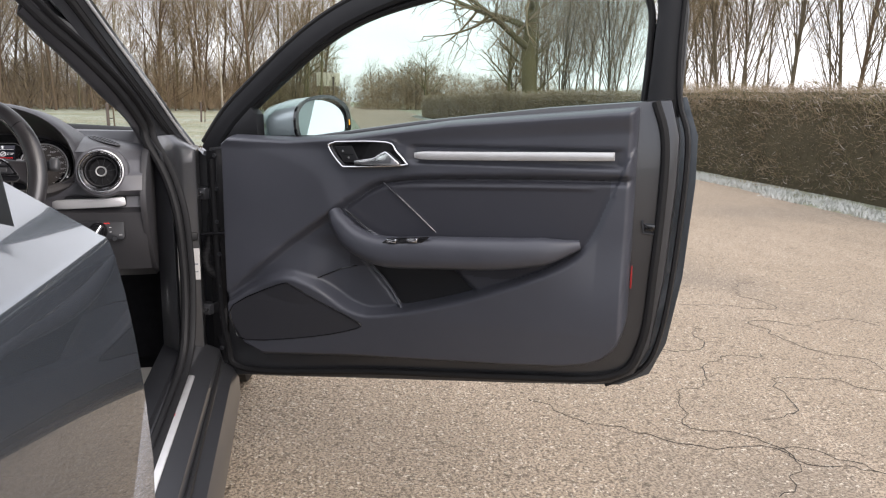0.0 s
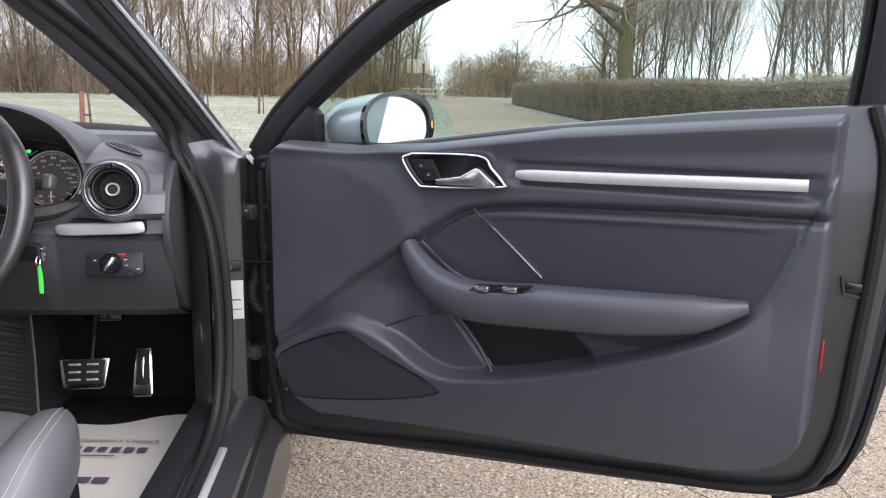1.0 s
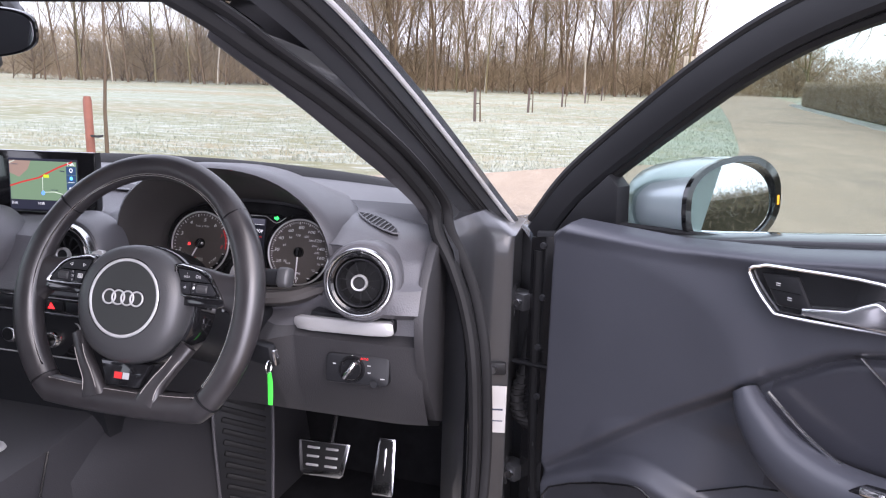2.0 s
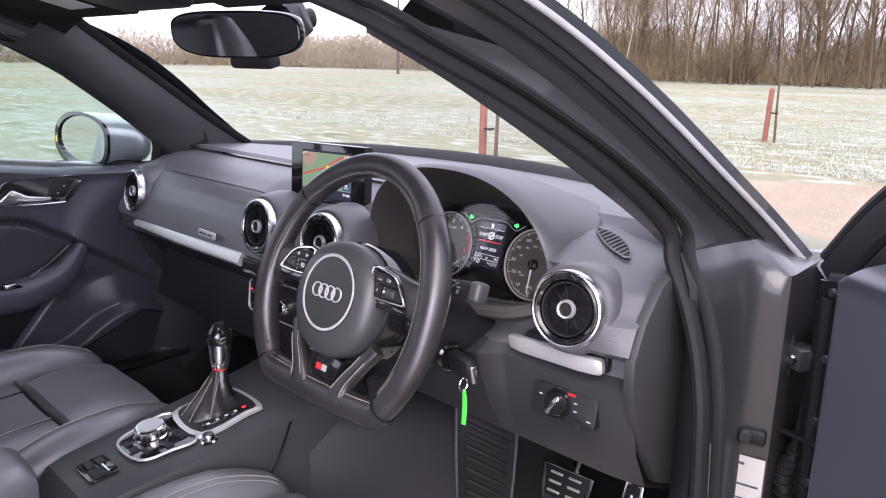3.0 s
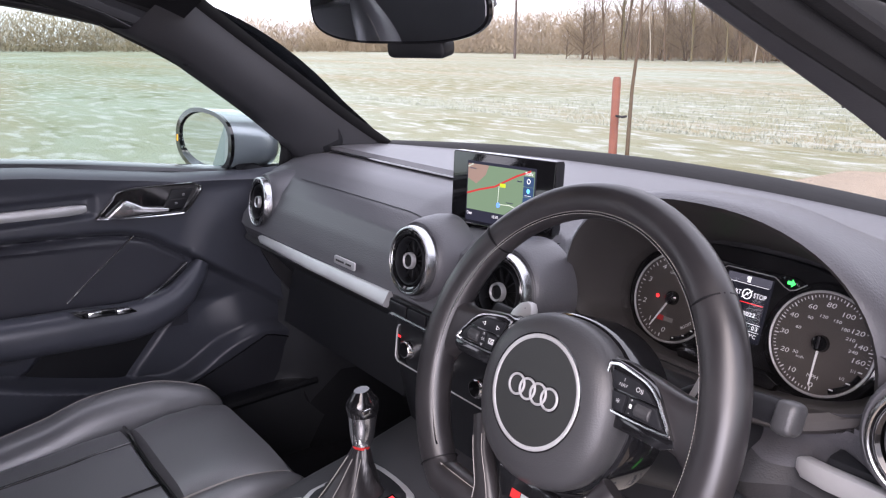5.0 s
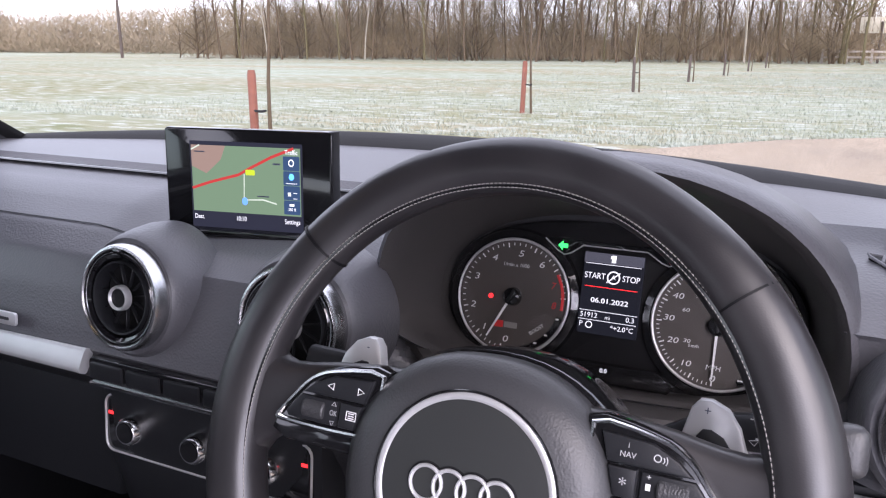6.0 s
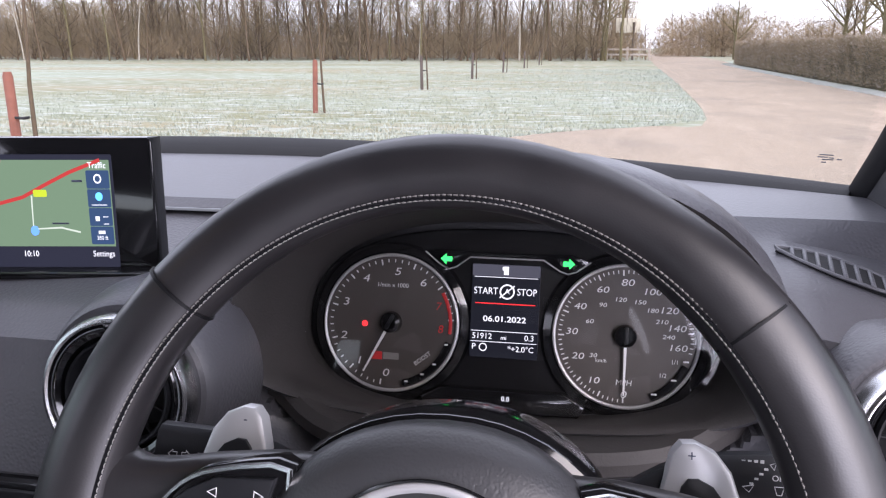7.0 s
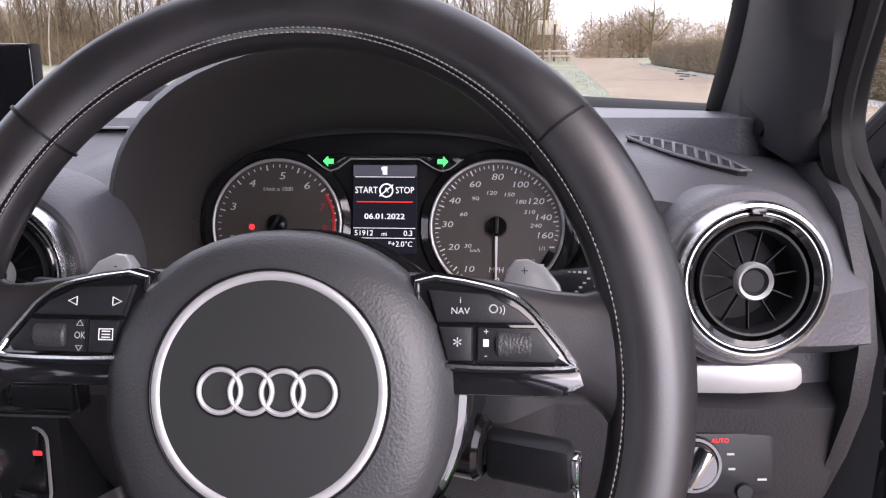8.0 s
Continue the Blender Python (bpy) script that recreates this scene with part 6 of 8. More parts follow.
part("list_mark", tube([(-0.0765, 0.0215, 0), (-0.0705, 0.0215, 0), (-0.0705, 0.0170, 0), (-0.0765, 0.0170, 0)], 0.00035, None, (0, 0, 1), 4, closed=True), white_mark, kp_l, m=WH @ Matrix.Translation((0, 0, 0.0198)))
bars([(-0.0735, 0.0205, 0.0036, 0.0005), (-0.0735, 0.0192, 0.0036, 0.0005), (-0.0735, 0.0180, 0.0036, 0.0005)], WH @ Matrix.Translation((0, 0, 0.0195)), white_mark, kp_l)
lettering("NAV", 0.0038, WH, grey_mark, kp_r, (0.0765, 0.0318, 0.0198))
lettering("i", 0.0038, WH, grey_mark, kp_r, (0.0765, 0.0362, 0.0198))
lettering("*", 0.0085, WH, grey_mark, kp_r, (0.0755, 0.0175, 0.0198))
lettering("+", 0.0042, WH, grey_mark, kp_r, (0.0872, 0.0235, 0.0192))
lettering("-", 0.0042, WH, grey_mark, kp_r, (0.0872, 0.0140, 0.0192))
part("voice_mark", ring_of(0.0016, 0.0003, 18, 4, (0.0900, 0.0330, 0.0196)), grey_mark, kp_r, m=WH)
for k in range(2):
    part("voice_wave", tube([(0.0922 + 0.0013 * k + 0.0010 * math.cos(a), 0.0325 + (0.0014 + 0.0006 * k) * math.sin(a), 0.0196) for a in np.linspace(-1.2, 1.2, 7)], 0.00025, None, (0, 0, 1), 4), grey_mark, kp_r, m=WH)
part("mute_mark", block((0.0022, 0.003, 0.0004), (0.0872, 0.0190, 0.0192)), white_mark, kp_r, m=WH)
for sg in (-1, 1):
    leg = smooth_path([(sg * 0.078, -0.052, -0.004), (sg * 0.062, -0.080, 0.001), (sg * 0.046, -0.104, 0.003), (sg * 0.038, -0.126, 0.003)], 5)
    fx, fz = [0.010, 0.009, 0.011, 0.018], [0.009, 0.009, 0.009, 0.010]
    foot_leg = part("foot_spoke", tube(leg, fx, fz, (0, 0, 1), 16, 3.0), wheel_leather, wheel, "leather wrapped foot spoke", WH)
    for ang in (62, 118):
        part("stitching", tube(line_on_tube(leg, fx, fz, (0, 0, 1), ang, 3.0, 0.0004, (3, 2)), 0.0005, None, (0, 0, 1), 4), stitch, foot_leg, m=WH)
foot_pad = part("foot_pad", plate([(-0.036, -0.080), (0.036, -0.080), (0.024, -0.110), (-0.024, -0.110)], -0.002, 0.006, 0.002), gloss_black, wheel, "gloss black panel in the wheel foot", WH)
bars([(-0.007, -0.097, 0.011, 0.008)], WH @ Matrix.Translation((0, 0, 0.0062)), red_plastic, foot_pad)
bars([(0.004, -0.097, 0.009, 0.008)], WH @ Matrix.Translation((0, 0, 0.0062)), silver_trim, foot_pad)
# column and stalks
column = thing("steering_column", (0.3425, -0.15, 0.72), "dark plastic steering column cover with stalks", "steering column")
part("column_cover", tube([(0, -0.006, -0.045), (0, -0.016, -0.10), (0, -0.026, -0.18), (0, -0.034, -0.27)], [0.070, 0.078, 0.084, 0.09], [0.054, 0.054, 0.055, 0.06], (0, 1, 0), 20, 2.8), hard_plastic, column, "black column shell", WH)
for sg, tx in ((-1, "l"), (1, "r")):
    s = smooth_path([(sg * 0.066, 0.016, -0.060), (sg * 0.105, 0.036 + 0.004 * sg, -0.058), (sg * 0.152, 0.041 + 0.005 * sg, -0.056)] + ([(sg * 0.166, 0.046, -0.054)] if sg > 0 else []), 5)
    st = part("stalk", tube(s, [0.009, 0.010, 0.0105, 0.0100], [0.007, 0.008, 0.009, 0.009], (0, 0, 1), 12, 3), hard_plastic, column, "black column stalk", WH)
    sy = 0.041 + 0.005 * sg
    face = WH @ Matrix.Translation((0, 0, -0.0462))
    if sg > 0:
        bars([(0.1265 + 0.0026 * k, sy + 0.0062, 0.0015, 0.0005 + 0.0003 * k) for k in range(4)] + [(0.1300 + 0.0020 * k, sy - 0.0035 + 0.0022 * k, 0.0016, 0.0009) for k in range(4)], face, grey_mark, st)
        part("stalk_mark", tube([(0.1262, sy - 0.0050, 0.0004), (0.1290, sy - 0.0072, 0.0004), (0.1310, sy - 0.0040, 0.0004)], 0.00025, None, (0, 0, 1), 4, closed=True), grey_mark, st, m=face)
        part("stalk_mark", tube([(0.1375, sy + 0.0052, 0.0004), (0.1402, sy + 0.0062, 0.0004), (0.1392, sy + 0.0030, 0.0004)], 0.00025, None, (0, 0, 1), 4, closed=True), grey_mark, st, m=face)
        lettering("OFF", 0.0036, face, grey_mark, st, (0.1415, sy - 0.0005, 0.0005))
        part("stalk_mark", tube([(0.1395, sy - 0.0040, 0.0004), (0.1435, sy - 0.0040, 0.0004), (0.1425, sy - 0.0075, 0.0004), (0.1405, sy - 0.0075, 0.0004)], 0.00025, None, (0, 0, 1), 4, closed=True), grey_mark, st, m=face)
    else:
        for ax, d in ((-0.1415, -1), (-0.1345, 1)):
            part("stalk_mark", tube([(ax + d * q, sy - 0.004 + w, 0.0004) for q, w in ((0.0024, 0.0), (0.0, 0.0020), (0.0, 0.0010), (-0.0022, 0.0010), (-0.0022, -0.0010), (0.0, -0.0010), (0.0, -0.0020))], 0.00022, None, (0, 0, 1), 4, closed=True), grey_mark, st, m=face)
        lettering("P", 0.0042, face, grey_mark, st, (-0.1275, sy - 0.004, 0.0005))
        bars([(-0.1245, sy - 0.004 + 0.0011 * k, 0.0016, 0.0003) for k in (-1, 0, 1)], face, grey_mark, st)
part("stalk_end", block((0.018, 0.026, 0.022), (0.172, 0.046, -0.048), 0.006, 3), hub_skin, column, "dark grey stalk end", WH)
lock = basis((0.420, -0.158, 0.734), (0.30, 0.95, 0), (0, 0, 1))
part("ignition_lock", lathe([(0.020, -0.02), (0.020, 0.004), (0.017, 0.007), (0.013, 0.004), (0.0, 0.003)], 32), gloss_black, column, "round ignition lock", lock)
key = thing("car_key", (0.45, -0.17, 0.73), "black car key in the ignition with a green tag", "key")
part("key_fob", block((0.016, 0.032, 0.052), (0, -0.002, 0.034), 0.005), hard_plastic, key, "black key fob", lock @ Matrix.Rotation(radians(10), 4, "Z"))
part("key_edge", block((0.009, 0.024, 0.006), (0, -0.004, 0.062), 0.002), bright_metal, key, "chrome key end", lock @ Matrix.Rotation(radians(10), 4, "Z"))
part("key_ring", tube([Vector((0.478, -0.193 + 0.0075 * math.cos(w), 0.722 + 0.0085 * math.sin(w))) for w in np.linspace(0, 2 * math.pi, 22)[:-1]], 0.0011, None, (1, 0, 0), 6, closed=True), bright_metal, key, "wire key ring")
tagline = smooth_path([(0.478, -0.192, 0.714), (0.478, -0.190, 0.700), (0.478, -0.190, 0.683), (0.478, -0.191, 0.667)], 4)
part("key_tag", tube(tagline, [0.0028, 0.0038, 0.0038, 0.0034], 0.0016, (0, 1, 0.01), 10, 3), green_tag, key, "bright green plastic tag")


# ---- centre console ----
console = thing("centre_console", (0.02, -0.4, 0.24), "black centre console with gear lever and padded armrest", "console")
bm = bmesh.new()
rings = []
for y, z, w in ((0.02, 0.60, 0.13), (-0.12, 0.575, 0.125), (-0.22, 0.556, 0.118), (-0.36, 0.540, 0.104), (-0.49, 0.524, 0.094), (-0.52, 0.517, 0.088), (-0.55, 0.486, 0.074), (-0.60, 0.478, 0.066), (-0.75, 0.47, 0.064), (-1.1, 0.46, 0.064)):
    ring = [(-w - 0.02, y, 0.24), (-w - 0.01, y, 0.42), (-w, y, z - 0.03), (-w + 0.008, y, z - 0.006), (-w + 0.02, y, z), (w - 0.02, y, z), (w - 0.008, y, z - 0.006), (w, y, z - 0.03), (w + 0.012, y, 0.42), (w + 0.025, y, 0.24)]
    rings.append([(x + 0.012, yy, zz) for x, yy, zz in ring])
skin(bm, rings)
part("console_body", outward(bm), console_skin, console, "black console body", sharp=0.5)
tunnel = bmesh.new()
rings = []
for y, z, w in ((0.40, 0.50, 0.24), (0.15, 0.50, 0.225), (0.0, 0.53, 0.20), (-0.14, 0.555, 0.150), (-0.22, 0.545, 0.128)):
    rings.append([(-w, y, 0.24), (-w + 0.01, y, z - 0.06), (-w + 0.04, y, z), (w - 0.03, y, z), (w, y, z - 0.06), (w + 0.03, y, 0.24)])
skin(tunnel, rings)
part("tunnel_side", outward(tunnel), console_skin, console, "black tunnel side panel", sharp=1.2)
part("console_seam", tube([(0.128, -0.215, 0.553), (0.140, -0.25, 0.50), (0.146, -0.29, 0.45)], 0.0018, None, (0, 0, 1), 5), gloss_black, console)
CM = basis((0.014, -0.345, 0.5425), (1, 0, 0), (0, 1, 0.13))
# gear lever
gplate = [(p.x, p.y) for p in smooth_path([(-0.050, 0.012, 0), (0.052, 0.004, 0), (0.054, 0.09, 0), (0.046, 0.122, 0), (-0.046, 0.122, 0), (-0.052, 0.09, 0)], 4, True)]
shifter = part("gear_surround", plate(gplate, 0, 0.006, 0.003), silver_trim, console, "bright gear lever surround", CM)
part("surround_panel", plate([(x * 0.86, 0.064 + (y - 0.064) * 0.86) for x, y in gplate], 0.004, 0.0075, 0.001), hard_plastic, shifter, m=CM)
part("gear_scale", plate([(0.030, 0.02), (0.044, 0.02), (0.044, 0.10), (0.030, 0.10)], 0.0065, 0.009, 0.001), gloss_black, shifter, "lit gear scale", CM)
bars([(0.037, 0.03 + 0.016 * k, 0.004, 0.005) for k in range(4)], CM @ Matrix.Translation((0, 0, 0.009)), white_mark, shifter)
bars([(0.037, 0.094, 0.005, 0.006)], CM @ Matrix.Translation((0, 0, 0.009)), red_glow, shifter)
gaiter = bmesh.new()
rings = []
for k, (z, w, d, sx, sy) in enumerate(((0.005, 0.036, 0.046, -0.006, 0.058), (0.014, 0.034, 0.042, -0.007, 0.060), (0.022, 0.026, 0.034, -0.008, 0.066), (0.034, 0.022, 0.026, -0.009, 0.072), (0.044, 0.017, 0.019, -0.010, 0.078), (0.056, 0.013, 0.014, -0.011, 0.084), (0.066, 0.0095, 0.010, -0.012, 0.088))):
    rings.append([(sx + w * math.cos(a) * (1 + 0.10 * math.cos(7 * a + k)), sy + d * math.sin(a) * (1 + 0.10 * math.cos(7 * a + k)), z + 0.002 * math.cos(5 * a + k)) for a in np.linspace(0, 2 * math.pi, 42)[:-1]])
skin(gaiter, rings)
part("gaiter", outward(gaiter), wheel_leather, shifter, "black leather gaiter", CM)
for a in (200, 245, 290, 335):
    line = [(sx + w * 1.04 * math.cos(radians(a)), sy + d * 1.04 * math.sin(radians(a)), z + 0.001) for z, w, d, sx, sy in ((0.008, 0.036, 0.046, -0.006, 0.058), (0.022, 0.028, 0.036, -0.008, 0.066), (0.034, 0.023, 0.027, -0.009, 0.072), (0.056, 0.0135, 0.0145, -0.011, 0.084))]
    part("gaiter_stitch", tube(line, 0.0007, None, (0, 0, 1), 4), stitch, shifter, m=CM)
kn = smooth_path([(-0.012, 0.088, 0.064), (-0.012, 0.091, 0.076), (-0.013, 0.096, 0.100), (-0.013, 0.099, 0.118), (-0.013, 0.100, 0.130)], 5)
part("lever_collar", tube([kn[0], kn[3]], 0.011, None, (0, 1, 0), 16), red_plastic, shifter, "thin red collar", CM)
part("gear_knob", tube(kn[2:14], [0.012, 0.015, 0.017], [0.013, 0.017, 0.020], (0, 1, 0), 20), bright_metal, shifter, "chrome gear knob shaft", CM)
part("knob_top", tube(kn[12:] + [kn[-1] + Vector((0, 0.001, 0.006)), kn[-1] + Vector((0, 0.001, 0.011))], [0.017, 0.0185, 0.0185, 0.016, 0.009], [0.020, 0.022, 0.022, 0.019, 0.010], (0, 1, 0), 20), gloss_black, shifter, "black leather knob top", CM)
part("release_button", block((0.005, 0.014, 0.010), (0.004, 0.094, 0.118), 0.002), bright_metal, shifter, m=CM)
# rotary controller and keys
cpl = [(p.x, p.y) for p in smooth_path([(-0.050, 0.010, 0), (0.052, 0.002, 0), (0.054, -0.04, 0), (0.040, -0.085, 0), (-0.030, -0.088, 0), (-0.050, -0.05, 0)], 4, True)]
ctl = part("control_panel", plate(cpl, 0, 0.005, 0.002), gloss_black, console, "gloss black control panel", CM)
part("panel_line", tube([(x, y, 0.005) for x, y in cpl], 0.0022, None, (0, 0, 1), 6, closed=True), silver_trim, ctl, "bright panel edge", CM)
part("rotary_knob", lathe([(0.0, 0.022), (0.021, 0.022), (0.0235, 0.020), (0.0245, 0.008), (0.027, 0.006), (0.027, 0.004)], 44), bright_metal, ctl, "ribbed chrome rotary knob", CM @ Matrix.Translation((-0.014, -0.040, 0)))
part("knob_face", lathe([(0.0, 0.0226), (0.019, 0.0226)], 40), silver_trim, ctl, m=CM @ Matrix.Translation((-0.014, -0.040, 0)))
for kx, ky in ((0.030, -0.012), (0.038, -0.038), (0.026, -0.066), (-0.038, -0.012), (-0.016, -0.078), (0.008, -0.078)):
    part("control_key", block((0.016, 0.012, 0.004), (kx, ky, 0.006), 0.0015), hard_plastic, ctl, m=CM)
part("start_button", lathe([(0.0, 0.012), (0.008, 0.012), (0.0095, 0.010), (0.010, 0.003), (0.013, 0.001)], 28), bright_metal, console, "round chrome button", CM @ Matrix.Translation((0.068, 0.012, 0.0)))
# parking brake keys
pk = basis((0.020, -0.478, 0.5265), (1, 0, 0), (0, 1, 0.12))
pb = part("parking_brake", plate(rounded(0.062, 0.044, 0.008), 0, 0.003, 0.001), gloss_black, console, "parking brake switch", pk)
part("brake_key", block((0.026, 0.022, 0.005), (0.015, -0.005, 0.004), 0.002), hard_plastic, pb, m=pk)
part("brake_key", block((0.022, 0.012, 0.004), (-0.014, 0.010, 0.004), 0.0015), hard_plastic, pb, m=pk)
part("brake_key", block((0.022, 0.012, 0.004), (-0.014, -0.006, 0.004), 0.0015), hard_plastic, pb, m=pk)
part("key_edge", block((0.026, 0.002, 0.003), (0.015, 0.007, 0.006)), bright_metal, pb, m=pk)
# padded armrest
arm = bmesh.new()
rings = []
for y, k, z in ((-0.560, 0.55, 0.535), (-0.566, 0.80, 0.537), (-0.585, 0.95, 0.542), (-0.64, 1.0, 0.546), (-0.80, 1.02, 0.550), (-0.95, 1.02, 0.55)):
    rings.append([(-0.010 + 0.072 * k * math.copysign(abs(math.cos(a)) ** 0.6, math.cos(a)), y, z + 0.040 * k * math.copysign(abs(math.sin(a)) ** 0.75, math.sin(a))) for a in np.linspace(0, 2 * math.pi, 33)[:-1]])
skin(arm, rings)
rest = part("armrest", outward(arm), leather, console, "black leather armrest")
for dz in (-0.004, 0.002):
    part("armrest_seam", tube([(0.064, -0.95, 0.546 + dz), (0.0635, -0.64, 0.542 + dz), (0.058, -0.585, 0.538 + dz), (0.045, -0.567, 0.536 + dz), (-0.06, -0.566, 0.536 + dz)], 0.0012, None, (0, 0, 1), 5), stitch if dz > 0 else gloss_black, rest)
part("armrest_base", block((0.13, 0.36, 0.05), (-0.010, -0.79, 0.490), 0.012), hard_plastic, console)

# belt buckle
buckle = thing("belt_buckle", (0.092, -0.60, 0.42), "black belt buckle with a red release button", "buckle")
bk = Matrix.Translation((0.092, -0.600, 0.486)) @ pose(0, 0, 0, -20, 10, 0)
part("buckle_body", block((0.026, 0.052, 0.10), (0, 0, -0.03), 0.006), hard_plastic, buckle, "black buckle body", bk)
part("release_button", block((0.020, 0.046, 0.014), (0, 0, 0.018), 0.004), red_plastic, buckle, "red release button", bk)


# ---- seats ----
def front_seat(cx, recline, label):
    """A sports seat: cushion with raised side rolls, backrest with side rolls, head restraint."""
    s = thing("front_seat", (cx, -0.6, 0.24), label, "car seat", "front seats")
    m = Matrix.Translation((cx, 0, 0))
    mb = m @ Matrix(((1, 0, 0, 0), (0, 1, -recline, recline * 0.57), (0, 0, 1, 0), (0, 0, 0, 1)))

    def pillow(n, rows, half, mat, label="", crown=0.012):
        bm = bmesh.new()
        rings = []
        for y, z, thick, k in rows:
            ring = []
            for a in np.linspace(0, 2 * math.pi, 41)[:-1]:
                c, d = math.cos(a), math.sin(a)
                x = half * k * math.copysign(abs(c) ** 0.5, c)
                crease = 0.004 * noise.noise(Vector((x * 16 + cx * 9, y * 16, 2.0))) if d > 0.2 else 0
                ring.append((x, y, z + thick * math.copysign(abs(d) ** 0.6, d) + crease + (crown * (x / half) ** 2 if d > 0 else 0)))
            rings.append(ring)
        skin(bm, rings)
        return part(n, outward(bm), mat, s, label, m)

    cush = pillow("cushion", [(-0.438, 0.425, 0.050, 0.97), (-0.446, 0.427, 0.062, 1.0), (-0.50, 0.424, 0.063, 1.0), (-0.55, 0.419, 0.063, 1.0), (-0.61, 0.414, 0.062, 1.0), (-0.68, 0.410, 0.062, 1.0), (-0.80, 0.41, 0.06, 1.0), (-0.82, 0.41, 0.05, 0.95)], 0.160, leather, "black leather seat cushion", 0.016)
    pillow("thigh_rest", [(-0.250, 0.425, 0.020, 0.92), (-0.254, 0.428, 0.040, 0.97), (-0.270, 0.434, 0.060, 1.0), (-0.31, 0.437, 0.068, 1.0), (-0.37, 0.436, 0.068, 1.0), (-0.425, 0.431, 0.064, 1.0), (-0.433, 0.427, 0.052, 0.97)], 0.160, leather, "black leather thigh rest", 0.004)
    part("cushion_seam", tube([(-0.150, -0.4355, 0.486), (0.0, -0.4355, 0.480), (0.150, -0.4355, 0.486)], 0.0030, None, (0, 0, 1), 5), gloss_black, cush, m=m)
    for x in (-0.075, 0.075):
        part("cushion_seam", tube([(x, -0.445, 0.4925), (x, -0.50, 0.490), (x, -0.55, 0.485), (x * 1.05, -0.68, 0.475)], 0.0022, None, (0, 0, 1), 5), gloss_black, cush, m=m)
    for sg in (-1, 1):
        roll = smooth_path([(sg * 0.172, -0.272, 0.432), (sg * 0.182, -0.30, 0.447), (sg * 0.196, -0.37, 0.460), (sg * 0.203, -0.46, 0.455), (sg * 0.205, -0.54, 0.432), (sg * 0.206, -0.68, 0.410), (sg * 0.203, -0.82, 0.40)], 6)
        sx, sz = [0.018, 0.034, 0.044, 0.048, 0.050, 0.050, 0.035], [0.035, 0.060, 0.070, 0.072, 0.072, 0.07, 0.05]
        side = part("side_roll", tube(roll, sx, sz, (0, 0, 1), 24, 2.5), leather, s, "black leather side roll", m)
        for ang in ((64, 76) if cx < 0 else (104, 116)):
            part("stitching", tube(line_on_tube(roll, sx, sz, (0, 0, 1), ang, 2.5, 0.0006, (5, 8)), 0.0007, None, (0, 0, 1), 4), stitch, side, "pale stitching", m)
        back = smooth_path([(sg * 0.190, -0.765, 0.45), (sg * 0.205, -0.795, 0.56), (sg * 0.208, -0.812, 0.70), (sg * 0.192, -0.838, 0.83), (sg * 0.168, -0.895, 0.92), (sg * 0.135, -0.955, 0.98)], 6)
        bx, by = [0.035, 0.048, 0.050, 0.046, 0.036, 0.020], [0.05, 0.072, 0.075, 0.072, 0.055, 0.030]
        br = part("backrest_roll", tube(back, bx, by, (0, 1, 0), 24, 2.5), leather, s, "black leather backrest roll", mb)
        for ang in (58, 122):
            part("stitching", tube(line_on_tube(back, bx, by, (0, 1, 0), ang, 2.5, 0.0006, (3, 4)), 0.0009, None, (0, 1, 0), 4), stitch, br, "pale stitching", mb)
    bm = bmesh.new()
    rings = []
    for z, y, w, t in ((0.46, -0.805, 0.165, 0.045), (0.55, -0.830, 0.175, 0.055), (0.65, -0.848, 0.18, 0.057), (0.75, -0.866, 0.18, 0.057), (0.85, -0.890, 0.17, 0.055), (0.95, -0.935, 0.15, 0.045), (0.985, -0.955, 0.13, 0.025)):
        rings.append([(w * math.copysign(abs(math.cos(a)) ** 0.6, math.cos(a)), y + t * math.copysign(abs(math.sin(a)) ** 0.7, math.sin(a)), z) for a in np.linspace(0, 2 * math.pi, 37)[:-1]])
    skin(bm, rings)
    rest_back = part("backrest", outward(bm), leather, s, "black leather backrest", mb)
    for z, y in ((0.60, -0.783), (0.72, -0.803)):
        part("backrest_seam", tube([(-0.13, y - 0.006, z), (0, y, z), (0.13, y - 0.006, z)], 0.0024, None, (0, 1, 0), 5), gloss_black, rest_back, m=mb)
    hr = bmesh.new()
    rings = []
    for z, w, t in ((0.985, 0.06, 0.02), (1.0, 0.10, 0.035), (1.06, 0.115, 0.045), (1.11, 0.105, 0.04), (1.135, 0.07, 0.02)):
        rings.append([(w * math.copysign(abs(math.cos(a)) ** 0.7, math.cos(a)), -0.98 + t * math.sin(a), z) for a in np.linspace(0, 2 * math.pi, 29)[:-1]])
    skin(hr, rings)
    part("head_restraint", outward(hr), leather, s, "black leather head restraint", mb)
    part("seat_base", block((0.36, 0.50, 0.15), (0, -0.58, 0.31), 0.02), hard_plastic, s, "black seat base", m)
    for sg in (-1, 1):
        part("side_cover", block((0.02, 0.46, 0.12), (sg * 0.225, -0.58, 0.355), 0.008), hard_plastic, s, m=m)
    return s


front_seat(-0.345, 0.0, "black leather front passenger seat with pale stitching")
front_seat(0.345, 0.40, "black leather driver seat leaning further back")

